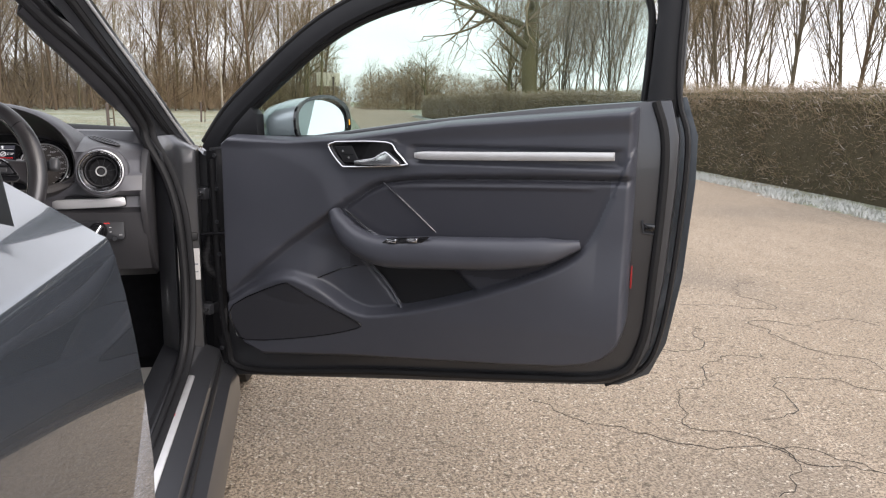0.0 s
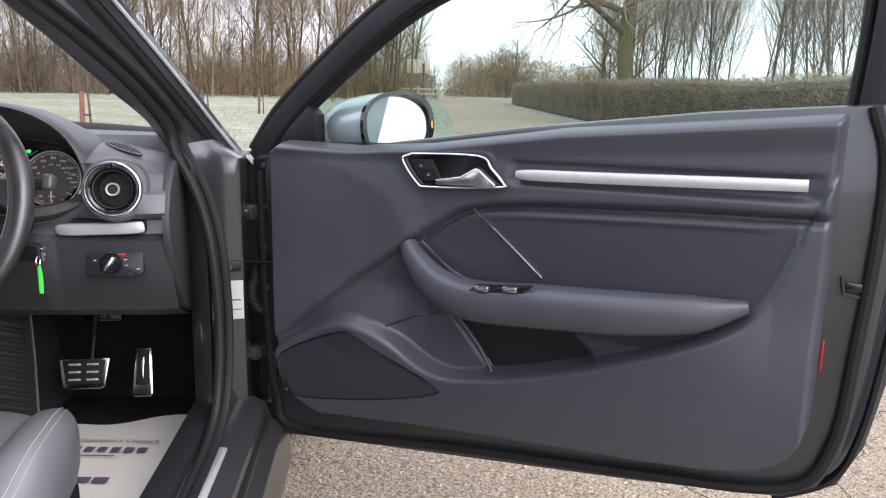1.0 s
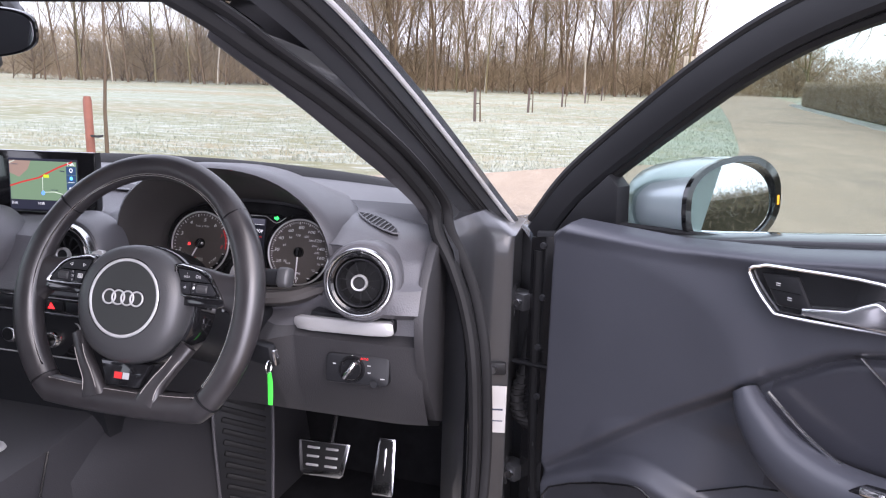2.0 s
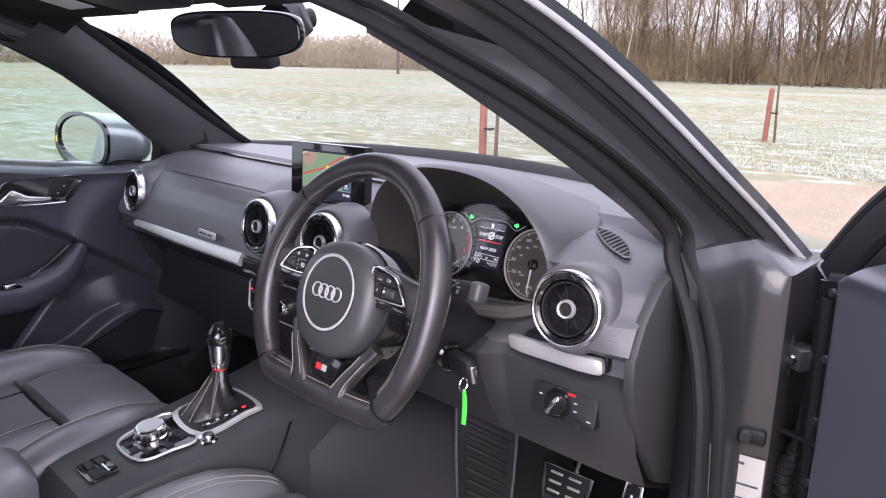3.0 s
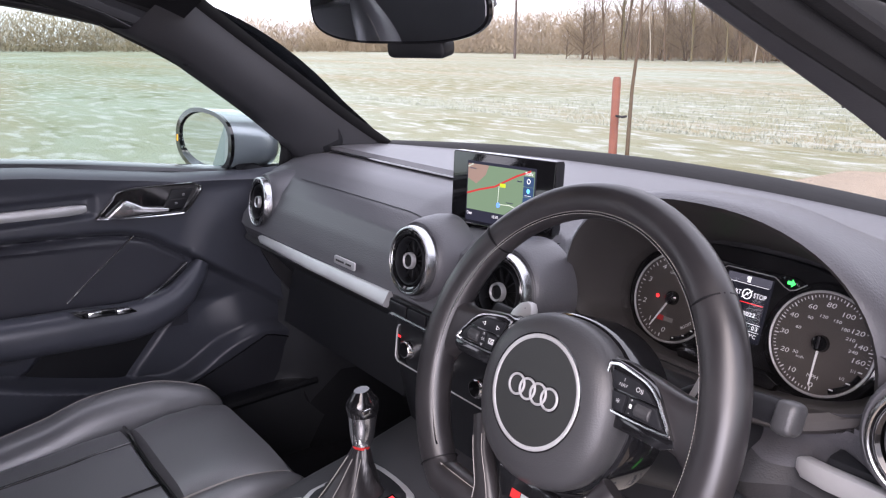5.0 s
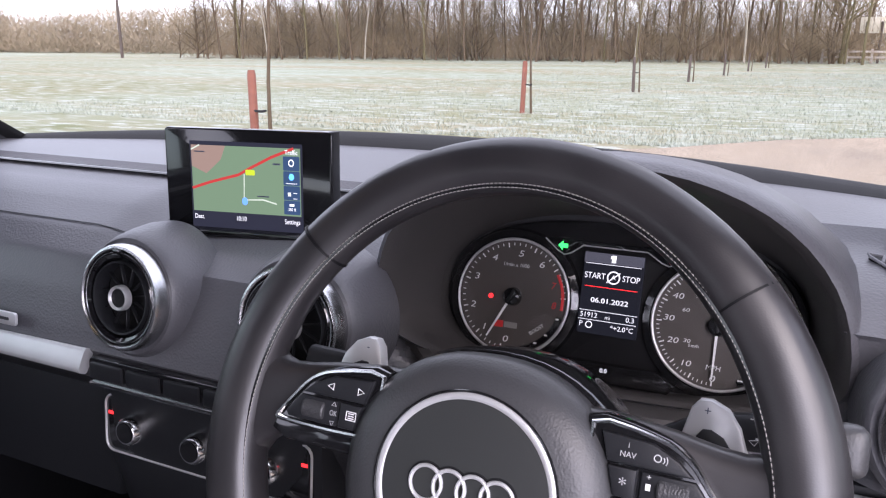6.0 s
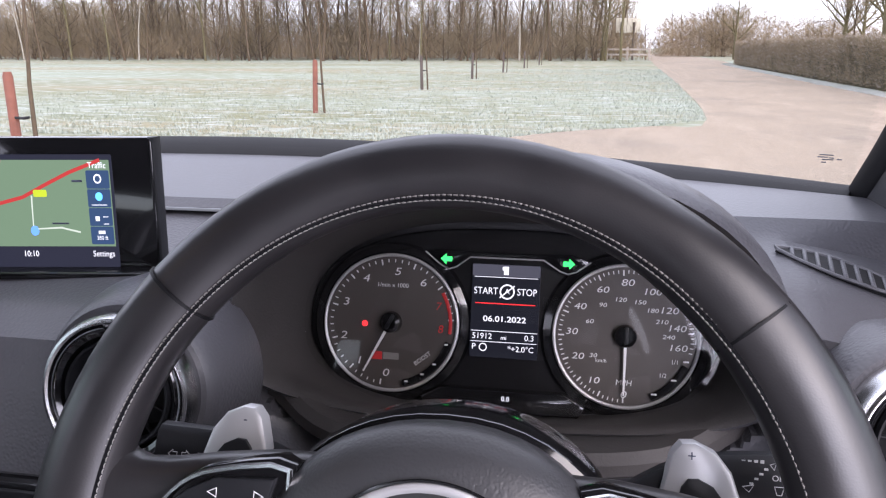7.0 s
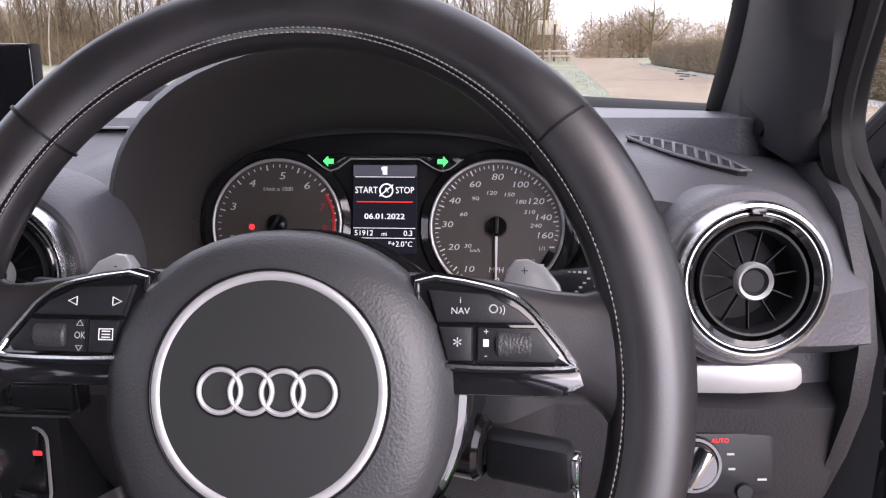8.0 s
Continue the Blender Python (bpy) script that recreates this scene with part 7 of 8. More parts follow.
# ---- pedals, footrest, mat ----
pedals = thing("pedals", (0.44, 0.19, 0.30), "steel-faced brake and throttle pedals", "pedals")
bp_m = basis((0.3875, 0.186, 0.385), (1, 0.06, 0), (0, 0.30, 0.95)) @ Matrix.Scale(1.10, 4)
brake = part("brake_pedal", plate([(-0.048, 0.026), (0.048, 0.026), (0.040, -0.028), (0.034, -0.034), (-0.034, -0.034), (-0.040, -0.028)], -0.006, 0.004, 0.002), bright_metal, pedals, "brushed steel brake pedal", bp_m)
part("pedal_pad", plate([(-0.041, 0.024), (0.041, 0.024), (0.033, -0.024), (-0.033, -0.024)], 0.003, 0.006, 0.001), rubber, brake, m=bp_m)
for r in range(3):
    for c in range(2):
        part("pedal_stud", block((0.023, 0.0042, 0.004), (-0.017 + 0.034 * c, 0.015 - 0.015 * r, 0.0065), 0.0015), silver_trim, brake, m=bp_m)
part("pedal_arm", tube(smooth_path([(0.40, 0.20, 0.40), (0.405, 0.22, 0.47), (0.42, 0.20, 0.56), (0.42, 0.16, 0.66)], 5), 0.006, 0.012, (0, 1, 0), 8), bright_metal, pedals, "steel pedal arm")
gp_m = basis((0.512, 0.190, 0.380), (1, 0.05, 0), (0.08, 0.35, 0.93))
gas = part("throttle_pedal", plate([(-0.016, 0.055), (0.016, 0.055), (0.022, -0.045), (0.018, -0.052), (-0.018, -0.052), (-0.022, -0.045)], -0.006, 0.004, 0.002), bright_metal, pedals, "brushed steel throttle pedal", gp_m)
part("pedal_pad", plate([(-0.0115, 0.051), (0.0115, 0.051), (0.0150, -0.026), (-0.0150, -0.026)], 0.003, 0.0068, 0.001), rubber, gas, m=gp_m)
part("pedal_stud", block((0.005, 0.050, 0.004), (0.0, 0.012, 0.0075), 0.0015), bright_metal, gas, m=gp_m)
part("pedal_housing", block((0.09, 0.05, 0.16), (0.40, 0.30, 0.55), 0.01), gloss_black, pedals)
fr_m = basis((0.262, 0.11, 0.42), (0.75, 0.66, 0), (0.12, 0.20, 0.97))
foot = thing("footrest", (0.262, 0.10, 0.26), "black ribbed footrest beside the tunnel", "footrest")
part("footrest_plate", plate([(-0.055, 0.15), (0.055, 0.15), (0.045, -0.14), (-0.045, -0.14)], -0.01, 0.004, 0.002), hard_plastic, foot, m=fr_m)
for k in range(11):
    part("footrest_rib", block((0.092 - 0.0016 * k, 0.011, 0.006), (0, 0.112 - 0.0215 * k, 0.005), 0.003, turn=Matrix.Rotation(radians(-24), 4, "Z")), rubber, foot, m=fr_m)
for side in (-1, 1):
    part("footrest_edge", tube([(0.056 * side, 0.15, 0.003), (0.054 * side, 0.02, 0.004), (0.047 * side, -0.14, 0.003)], 0.0032, None, (0, 0, 1), 6), dash_skin, foot, "grey raised edge", m=fr_m)
mat = thing("paper_floor_mat", (0.45, 0.05, 0.235), "white printed paper mat on the driver floor", "floor mat")
bm = bmesh.new()
nx, ny = 22, 26
vs = []
for i in range(nx):
    row = []
    for j in range(ny):
        u, v = i / (nx - 1), j / (ny - 1)
        x = 0.245 + 0.36 * u
        y = -0.45 + (0.65 + 0.06 * u + 0.012 * math.sin(9 * u)) * v
        z = 0.238 + 0.004 * noise.noise(Vector((x * 9, y * 9, 0))) + 0.05 * max(0, v - 0.86) + 0.03 * max(0, u - 0.92)
        row.append(bm.verts.new((x, y, z)))
    vs.append(row)
for i in range(nx - 1):
    for j in range(ny - 1):
        bm.faces.new((vs[i][j], vs[i + 1][j], vs[i + 1][j + 1], vs[i][j + 1]))
part("mat_sheet", bm, paper, mat, "creased white paper")
mm_ = basis((0.42, 0.06, 0.245), (1, -0.08, 0), (0, 1, 0.0))
lettering("PROFESSIONALS CHOICE", 0.020, mm_, ink, mat, (0.02, 0.075, 0.001), name="mat_lettering")
bars([(-0.06 + 0.028 * k, 0.038, 0.019, 0.020) for k in range(7)], mm_, ink, mat)
bars([(0.0, 0.010, 0.12, 0.004), (-0.05, -0.06, 0.02, 0.02), (0.04, -0.09, 0.03, 0.02), (0.075, -0.09, 0.03, 0.02)], mm_, ink, mat)

# ---- interior mirror ----
im = thing("rear_view_mirror", (0.035, -0.20, 1.10), "black interior rear-view mirror", "mirror")
IM = basis((0.045, -0.235, 1.148), (0.93, 0.36, 0), (0.0, -0.20, 1))
line = []
for j in range(44):
    w = 2 * math.pi * j / 44
    c, d = math.cos(w), math.sin(w)
    line.append((0.118 * math.copysign(abs(c) ** 0.62, c), 0.034 * math.copysign(abs(d) ** 0.62, d) + 0.004 * math.cos(w) ** 2))
bm = bmesh.new()
skin(bm, [[(x * k, y * k, z) for x, y in line] for z, k in ((-0.034, 0.55), (-0.026, 0.82), (-0.010, 0.97), (0.0, 1.0), (0.004, 0.985))])
part("mirror_shell", outward(bm), gloss_black, im, "black mirror shell", IM)
part("mirror_glass", plate([(x * 0.955, y * 0.90) for x, y in line], 0.003, 0.0052), mirror_glass, im, "mirror glass", IM)
part("mirror_button", plate(rounded(0.075, 0.020, 0.007, at=(0.02, -0.040)), -0.02, 0.002, 0.004), hard_plastic, im, "button bar under the mirror", IM)
part("mirror_stem", tube([(0.04, -0.215, 1.155), (0.03, -0.14, 1.17), (0.02, -0.08, 1.18)], 0.012, 0.016, (0, 0, 1), 12), hard_plastic, im, "black mirror stem")
part("sensor_cover", tube([(0.03, -0.12, 1.14), (0.02, -0.14, 1.17), (0.01, -0.16, 1.195)], [0.045, 0.055, 0.05], [0.02, 0.03, 0.02], (0, 1, 0), 16, 3), gloss_black, im, "black sensor cover on the windscreen")


# ---- ground ----
def ground_material(name, cols, scales, bump_scale, bump, bump_dist, rough=0.95):
    """Colours blended by noise at several scales, with relief."""
    ma = bpy.data.materials.new(name)
    ma.use_nodes = True
    nt = ma.node_tree
    bs = nt.nodes["Principled BSDF"]
    bs.inputs["Roughness"].default_value = rough
    bs.inputs["Specular IOR Level"].default_value = 0.15
    co = nt.nodes.new("ShaderNodeTexCoord")
    last = None
    for (col, lo, hi), sc in zip(cols, scales):
        rgb = nt.nodes.new("ShaderNodeRGB")
        rgb.outputs[0].default_value = (*col, 1)
        if last is None:
            last = rgb.outputs[0]
            continue
        mp_ = nt.nodes.new("ShaderNodeMapping")
        mp_.inputs["Scale"].default_value = sc if isinstance(sc, tuple) else (sc, sc, sc)
        nz_ = nt.nodes.new("ShaderNodeTexNoise")
        nz_.inputs["Scale"].default_value = 1.0
        nz_.inputs["Detail"].default_value = 6
        nz_.inputs["Roughness"].default_value = 0.6
        nt.links.new(co.outputs["Object"], mp_.inputs["Vector"])
        nt.links.new(mp_.outputs["Vector"], nz_.inputs["Vector"])
        mr = nt.nodes.new("ShaderNodeMapRange")
        mr.inputs["From Min"].default_value = lo
        mr.inputs["From Max"].default_value = hi
        nt.links.new(nz_.outputs["Fac"], mr.inputs["Value"])
        mx = nt.nodes.new("ShaderNodeMix")
        mx.data_type = "RGBA"
        nt.links.new(mr.outputs["Result"], mx.inputs["Factor"])
        nt.links.new(last, mx.inputs["A"])
        nt.links.new(rgb.outputs[0], mx.inputs["B"])
        last = mx.outputs["Result"]
    nt.links.new(last, bs.inputs["Base Color"])
    fine = nt.nodes.new("ShaderNodeTexNoise")
    fine.inputs["Scale"].default_value = bump_scale
    fine.inputs["Detail"].default_value = 4
    nt.links.new(co.outputs["Object"], fine.inputs["Vector"])
    bp = nt.nodes.new("ShaderNodeBump")
    bp.inputs["Strength"].default_value = bump
    bp.inputs["Distance"].default_value = bump_dist
    nt.links.new(fine.outputs["Fac"], bp.inputs["Height"])
    nt.links.new(bp.outputs["Normal"], bs.inputs["Normal"])
    return ma


field_mat = ground_material("frosted_grass", [((0.25, 0.25, 0.15), 0, 0), ((0.33, 0.37, 0.29), 0.42, 0.60), ((0.32, 0.275, 0.175), 0.48, 0.62), ((0.19, 0.205, 0.11), 0.56, 0.68), ((0.45, 0.475, 0.43), 0.50, 0.64), ((0.22, 0.21, 0.125), 0.58, 0.70)], [1, (0.06, 0.10, 1), (0.025, 0.20, 1), (0.5, 1.3, 1), (1.6, 4.0, 1), 9.0], 24, 1.0, 0.06)
bm = bmesh.new()
bmesh.ops.create_grid(bm, x_segments=60, y_segments=60, size=700)
setting("ground", bm, field_mat, "flat field of short frosted grass", "ground")
ROAD_LEFT = [(-0.9, 7.8), (0.22, 9.2), (1.4, 10.1), (2.29, 11.3), (3.22, 22.5), (4.7, 45), (6.6, 71), (11, 130)]
ROAD_RIGHT = [(16, 130), (11.2, 62), (8.9, 48), (7.35, 26), (6.8, 17), (6.55, 10.3), (6.3, 5.7), (6.1, 4.1), (5.6, -10), (5.2, -40)]
apron = [(-2.6, -40), (-2.6, 6.6)] + [(p.x, p.y) for p in smooth_path([(*q, 0) for q in ROAD_LEFT], 4)] + [(p.x, p.y) for p in smooth_path([(*q, 0) for q in ROAD_RIGHT], 4)]
road_mat = ground_material("worn_asphalt", [((0.425, 0.345, 0.258), 0, 0), ((0.30, 0.255, 0.205), 0.48, 0.66), ((0.51, 0.415, 0.315), 0.50, 0.70), ((0.18, 0.15, 0.115), 0.56, 0.62), ((0.66, 0.585, 0.48), 0.59, 0.63), ((0.22, 0.18, 0.14), 0.50, 0.56)], [1, 0.35, (2.2, 0.5, 1), 60, 75, 130], 80, 1.0, 0.018)
setting("road", plate(apron, 0.0, 0.008), road_mat, "pale worn gravelly asphalt lane", "road")
# cracks: thin dark lines lying in the surface
rnd = random.Random(4)
for x0, y0, ang, n in ((2.2, -0.3, 62, 60), (2.45, 0.15, 8, 40), (2.75, -0.6, 118, 50), (2.2, 0.75, -24, 30), (3.2, 0.5, 72, 46), (2.6, 1.3, 150, 34), (2.35, -0.05, -40, 26), (3.0, 0.1, 20, 36), (2.9, 1.5, 40, 40)):
    pts, a = [Vector((x0, y0, 0.009))], radians(ang)
    for _ in range(n):
        a += rnd.uniform(-1.1, 1.1)
        a += (radians(ang) - a) * 0.2
        pts.append(pts[-1] + Vector((math.cos(a), math.sin(a), 0)) * rnd.uniform(0.012, 0.05))
    bm = tube(pts, [rnd.uniform(0.0006, 0.0022) for _ in range(19)], 0.0008, (0, 0, 1), 4)
    setting("asphalt_crack", bm, rubber, "dark crack in the worn asphalt", "crack")
# loose stones
chips = bmesh.new()
for _ in range(1400):
    x, y = rnd.uniform(0.9, 4.6), rnd.uniform(-1.4, 3.5)
    s = rnd.uniform(0.0025, 0.007)
    own = [chips.verts.new((x + s * math.cos(a) * rnd.uniform(0.6, 1.2), y + s * math.sin(a) * rnd.uniform(0.6, 1.2), 0.008)) for a in (0.2, 1.5, 2.8, 4.1, 5.3)]
    top = chips.verts.new((x, y, 0.008 + s * 0.7))
    for i in range(5):
        chips.faces.new((own[i], own[(i + 1) % 5], top))
setting("loose_gravel", chips, material("gravel_chips", (0.42, 0.36, 0.29), 0.9, 0, 0.3, 200, 0.4, 60), "loose pale gravel on the asphalt", "gravel", "stuff")


# ---- grass blades on the verges ----
def blades(name, spots, mat, label, seed, hmin, hmax):
    r = random.Random(seed)
    v, f = [], []
    for x, y in spots:
        for _ in range(4):
            a = r.uniform(0, 6.283)
            h = r.uniform(hmin, hmax)
            bx, by = x + r.uniform(-0.05, 0.05), y + r.uniform(-0.05, 0.05)
            w = 0.004 + 0.004 * r.random()
            k = len(v)
            lx, ly = math.cos(a) * h * 0.7, math.sin(a) * h * 0.7
            v += [(bx - w * math.sin(a), by + w * math.cos(a), 0.0), (bx + w * math.sin(a), by - w * math.cos(a), 0.0), (bx + lx, by + ly, h)]
            f.append((k, k + 1, k + 2))
    me = bpy.data.meshes.new(name)
    me.from_pydata(v, [], f)
    return tagged(finish(name, me, mat), label, "grass", "", "stuff")


def left_edge(y):
    return lerp_list([(q[1], q[0]) for q in ROAD_LEFT], y)


def right_edge(y):
    return lerp_list([(q[1], q[0]) for q in ROAD_RIGHT[::-1]], y)


frost_blade = material("frosted_blades", (0.36, 0.39, 0.29), 0.9, 0, 0.3, 60, 0.2, 3, tint=(0.50, 0.54, 0.49), spec=0.1)
r = random.Random(7)
spots = []
while len(spots) < 17000:
    y = 8 + 30 * r.random() ** 1.7
    x = left_edge(y) - 14 * r.random() ** 1.6 - 0.02
    if x < -0.9 and y < 7.8 + (x + 0.9) * 0.4:
        continue
    spots.append((x, y))
blades("frosted_grass_blades", spots, frost_blade, "frosted grass blades along the lane", 8, 0.015, 0.05)
spots = []
while len(spots) < 13000:
    y = -4 + 56 * r.random() ** 1.5
    wide = 0.34 + 0.22 * noise.noise(Vector((y * 0.8, 5, 0))) + 0.14 * noise.noise(Vector((y * 3.1, 9, 0)))
    spots.append((right_edge(y) - 0.05 + 0.60 - max(0.1, wide + 0.2) * r.random() ** 0.7, y))
blades("hedge_foot_grass", spots, material("white_frost_blades", (0.46, 0.47, 0.40), 0.9, 0, 0.3, 60, 0.3, 3, tint=(0.80, 0.81, 0.79), spec=0.1), "white frosted grass at the foot of the hedge", 9, 0.015, 0.055)


# ---- hedge ----
twig_brown = material("hedge_twigs", (0.27, 0.21, 0.14), 0.9, 0, 0.3, 60, 0.35, 1.2, tint=(0.40, 0.32, 0.22), spec=0.15)
twig_green = material("hedge_leaves", (0.11, 0.12, 0.05), 0.8, 0, 0.3, 60, 0.35, 1.2, tint=(0.22, 0.21, 0.09), spec=0.2)
twig_frost = material("frosted_twigs", (0.42, 0.36, 0.31), 0.9, 0, 0.3, 60, 0.25, 2, tint=(0.66, 0.60, 0.55), spec=0.15)
# near-black colour that puts in the shade between the hedge twigs
dark_core = material("hedge_shade", (0.060, 0.052, 0.034), 1.0, 0, 1.0, 12, 0.3, 3, spec=0.05)


def hedge_line(y):
    return right_edge(y) + 0.62


def hedge_top(y):
    return 1.27 + 0.03 * math.sin(y * 0.9) + 0.03 * noise.noise(Vector((y * 0.6, 3, 1)))


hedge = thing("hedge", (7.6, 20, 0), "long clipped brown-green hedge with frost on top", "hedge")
# dark sheet just under the twigs, drawn for the hedge's inner shade
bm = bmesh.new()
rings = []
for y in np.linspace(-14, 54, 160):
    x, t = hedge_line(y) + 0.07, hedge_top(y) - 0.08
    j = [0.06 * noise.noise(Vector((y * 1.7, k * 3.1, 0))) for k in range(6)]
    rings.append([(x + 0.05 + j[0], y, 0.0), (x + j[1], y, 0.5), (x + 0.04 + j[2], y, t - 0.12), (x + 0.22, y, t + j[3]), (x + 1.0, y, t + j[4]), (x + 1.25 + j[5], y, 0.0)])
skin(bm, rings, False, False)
part("hedge_shade", outward(bm), dark_core, hedge, "dark sheet for the shade inside the hedge")


def twigs(name, mat, count, seed, top_share, size, label, lean=0.5):
    """Thin bent twigs all over the face and top of the hedge."""
    r = random.Random(seed)
    v, f = [], []
    for _ in range(count):
        y = -8 + 60 * r.random() ** 1.55
        far = 1 + max(0, y - 8) * 0.035
        if r.random() < top_share:
            base = Vector((hedge_line(y) + 0.1 + r.random() * 1.1, y, hedge_top(y) - 0.08))
            d = Vector((r.uniform(-1, 1), r.uniform(-1, 1), r.uniform(0.15, 1.0)))
        else:
            z = 0.05 + (hedge_top(y) - 0.02) * r.random() ** 0.8
            base = Vector((hedge_line(y) + 0.09 + 0.06 * r.random(), y, z))
            d = Vector((-r.uniform(0.2, 1.0), r.uniform(-1, 1), r.uniform(-lean, 1.0)))
        d.normalize()
        ln = size * r.uniform(0.5, 1.3) * min(far, 1.8)
        w = 0.0027 * r.uniform(0.6, 1.4) * far
        side = d.cross(Vector((r.uniform(-1, 1), r.uniform(-1, 1), r.uniform(-1, 1)))).normalized() * w
        mid = base + d * ln * 0.55 + Vector((0, 0, r.uniform(-0.2, 0.3) * ln))
        tip = base + d * ln + Vector((0, r.uniform(-0.2, 0.2) * ln, r.uniform(-0.1, 0.3) * ln))
        k = len(v)
        v += [base - side, base + side, mid + side * 0.8, mid - side * 0.8, tip]
        f += [(k, k + 1, k + 2, k + 3), (k + 3, k + 2, k + 4)]
    me = bpy.data.meshes.new(name)
    me.from_pydata(v, [], f)
    ob = finish(name, me, mat, hedge, label)
    ob["kind"] = "stuff"


twigs("hedge_face", twig_brown, 110000, 11, 0.16, 0.105, "brown hedge twigs")
twigs("hedge_leaves", twig_green, 34000, 12, 0.08, 0.055, "dull green hedge leaves", 0.9)
twigs("hedge_frost", twig_frost, 36000, 13, 0.62, 0.095, "frosted twigs on the hedge top")


# ---- bare trees ----
def grow(seed, height, girth, levels, spread, lean_up, first, forks, flat=1.0):
    """A bare tree: (limbs, twigs), each vertices and faces. Limbs taper and bend as they fork."""
    r = random.Random(seed)
    limbs, fine = ([], []), ([], [])

    def bar(store, pts, radii, n):
        v, f = store
        rings = []
        for i, p in enumerate(pts):
            t = (pts[min(i + 1, len(pts) - 1)] - pts[max(i - 1, 0)]).normalized()
            s = t.orthogonal().normalized()
            u = t.cross(s)
            k = len(v)
            for j in range(n):
                w = 2 * math.pi * j / n
                v.append(p + (s * math.cos(w) + u * math.sin(w)) * radii[i])
            rings.append(k)
        for a, b in zip(rings[:-1], rings[1:]):
            for j in range(n):
                f.append((a + j, a + (j + 1) % n, b + (j + 1) % n, b + j))

    def branch(p, d, length, rad, level):
        steps = (7, 5, 4, 3, 2)[min(level, 4)]
        pts, radii = [p], [rad]
        for i in range(steps):
            d = (d + Vector((r.gauss(0, 1), r.gauss(0, 1), r.gauss(0, 0.6))) * ((0.035 if girth < 0.2 else 0.07) + 0.07 * level) + Vector((0, 0, lean_up * (0.06 if level else 0.02)))).normalized()
            p = p + d * length / steps
            pts.append(p)
            radii.append(rad * (1 - (0.72 if level else 0.80) * (i + 1) / steps))
        bar(limbs if level < 2 else fine, pts, radii, (8, 6, 4, 3, 3)[min(level, 4)])
        if level >= levels:
            return
        for k in range(forks[level]):
            t = first[level] + (1 - first[level]) * (k + r.random()) / forks[level]
            i = min(int(t * steps), steps - 1)
            q = pts[i].lerp(pts[i + 1], t * steps - i)
            axis = (pts[i + 1] - pts[i]).normalized()
            out = Vector((r.gauss(0, 1), r.gauss(0, 1), r.gauss(0, 1) * flat))
            out = (out - axis * out.dot(axis)).normalized()
            e = (axis * math.cos(spread[level]) + out * math.sin(spread[level] * r.uniform(0.8, 1.2))).normalized()
            branch(q, e, length * (0.62 if level else 0.45) * (1.15 - 0.55 * t) * r.uniform(0.7, 1.2), max(radii[i] * (0.55 if level or spread[0] > 0.8 else 0.34), 0.0045 * height / 10), level + 1)

    branch(Vector((0, 0, -0.1)), Vector((r.gauss(0, 0.03), r.gauss(0, 0.03), 1)).normalized(), height, girth, 0)
    return limbs, fine


bark = material("grey_green_bark", (0.135, 0.115, 0.062), 0.95, 0, 0.8, 14, 0.3, 1.5, tint=(0.21, 0.18, 0.10), spec=0.1)
bark_brown = material("brown_bark", (0.11, 0.080, 0.052), 0.95, 0, 0.8, 14, 0.3, 1.5, tint=(0.17, 0.125, 0.085), spec=0.1)
twig_mat = material("bare_twigs", (0.21, 0.16, 0.098), 0.95, 0, 0.2, 20, 0.3, 0.5, tint=(0.35, 0.275, 0.175), spec=0.1)
bark_dark = material("dark_grey_bark", (0.11, 0.09, 0.065), 0.95, 0, 0.8, 14, 0.3, 1.5, tint=(0.18, 0.15, 0.105), spec=0.1)
birch = material("pale_birch_bark", (0.32, 0.29, 0.24), 0.85, 0, 0.6, 8, 0.4, 3, spec=0.15)


def tree(name, label, seed, height, girth, levels=3, spread=(0.75, 0.7, 0.7), lean_up=1.0, first=(0.3, 0.2, 0.15), forks=(14, 6, 4), trunk_mat=None, group="bare trees", flat=1.0):
    t = thing(name, (0, 0, 0), label, "tree", group)
    limbs, fine = grow(seed, height, girth, levels, spread, lean_up, first, forks, flat)
    for nm, (v, f), mat in (("trunk", limbs, trunk_mat or bark), ("crown", fine, twig_mat)):
        me = bpy.data.meshes.new(nm)
        me.from_pydata(v, [], f)
        for p in me.polygons:
            p.use_smooth = True
        finish(nm, me, mat, t)
    return t


wood_kinds = [
    tree("bare_tree", "tall slim bare tree in the wood", 21, 13, 0.095, 3, (0.55, 0.6, 0.7), 1.6, (0.22, 0.15, 0.1), (26, 7, 5)),
    tree("bare_tree", "tall slim bare tree in the wood", 22, 15, 0.115, 3, (0.6, 0.6, 0.7), 1.5, (0.18, 0.15, 0.1), (28, 7, 5), bark_brown),
    tree("bare_tree", "tall slim bare tree in the wood", 23, 12, 0.085, 3, (0.5, 0.6, 0.7), 1.8, (0.2, 0.15, 0.1), (24, 8, 5), bark_brown),
    tree("birch_tree", "pale-stemmed bare birch in the wood", 24, 11, 0.075, 3, (0.5, 0.7, 0.8), 1.2, (0.35, 0.2, 0.15), (16, 6, 4), birch),
    tree("bare_tree", "slender upright bare poplar", 25, 16, 0.085, 3, (0.40, 0.5, 0.6), 2.2, (0.12, 0.15, 0.1), (34, 6, 5), bark_dark),
]
small_kind = tree("young_tree", "thin bare young tree beside its stake", 31, 2.9, 0.022, 2, (0.6, 0.6), 1.2, (0.5, 0.3), (9, 4), bark_brown, "young trees")
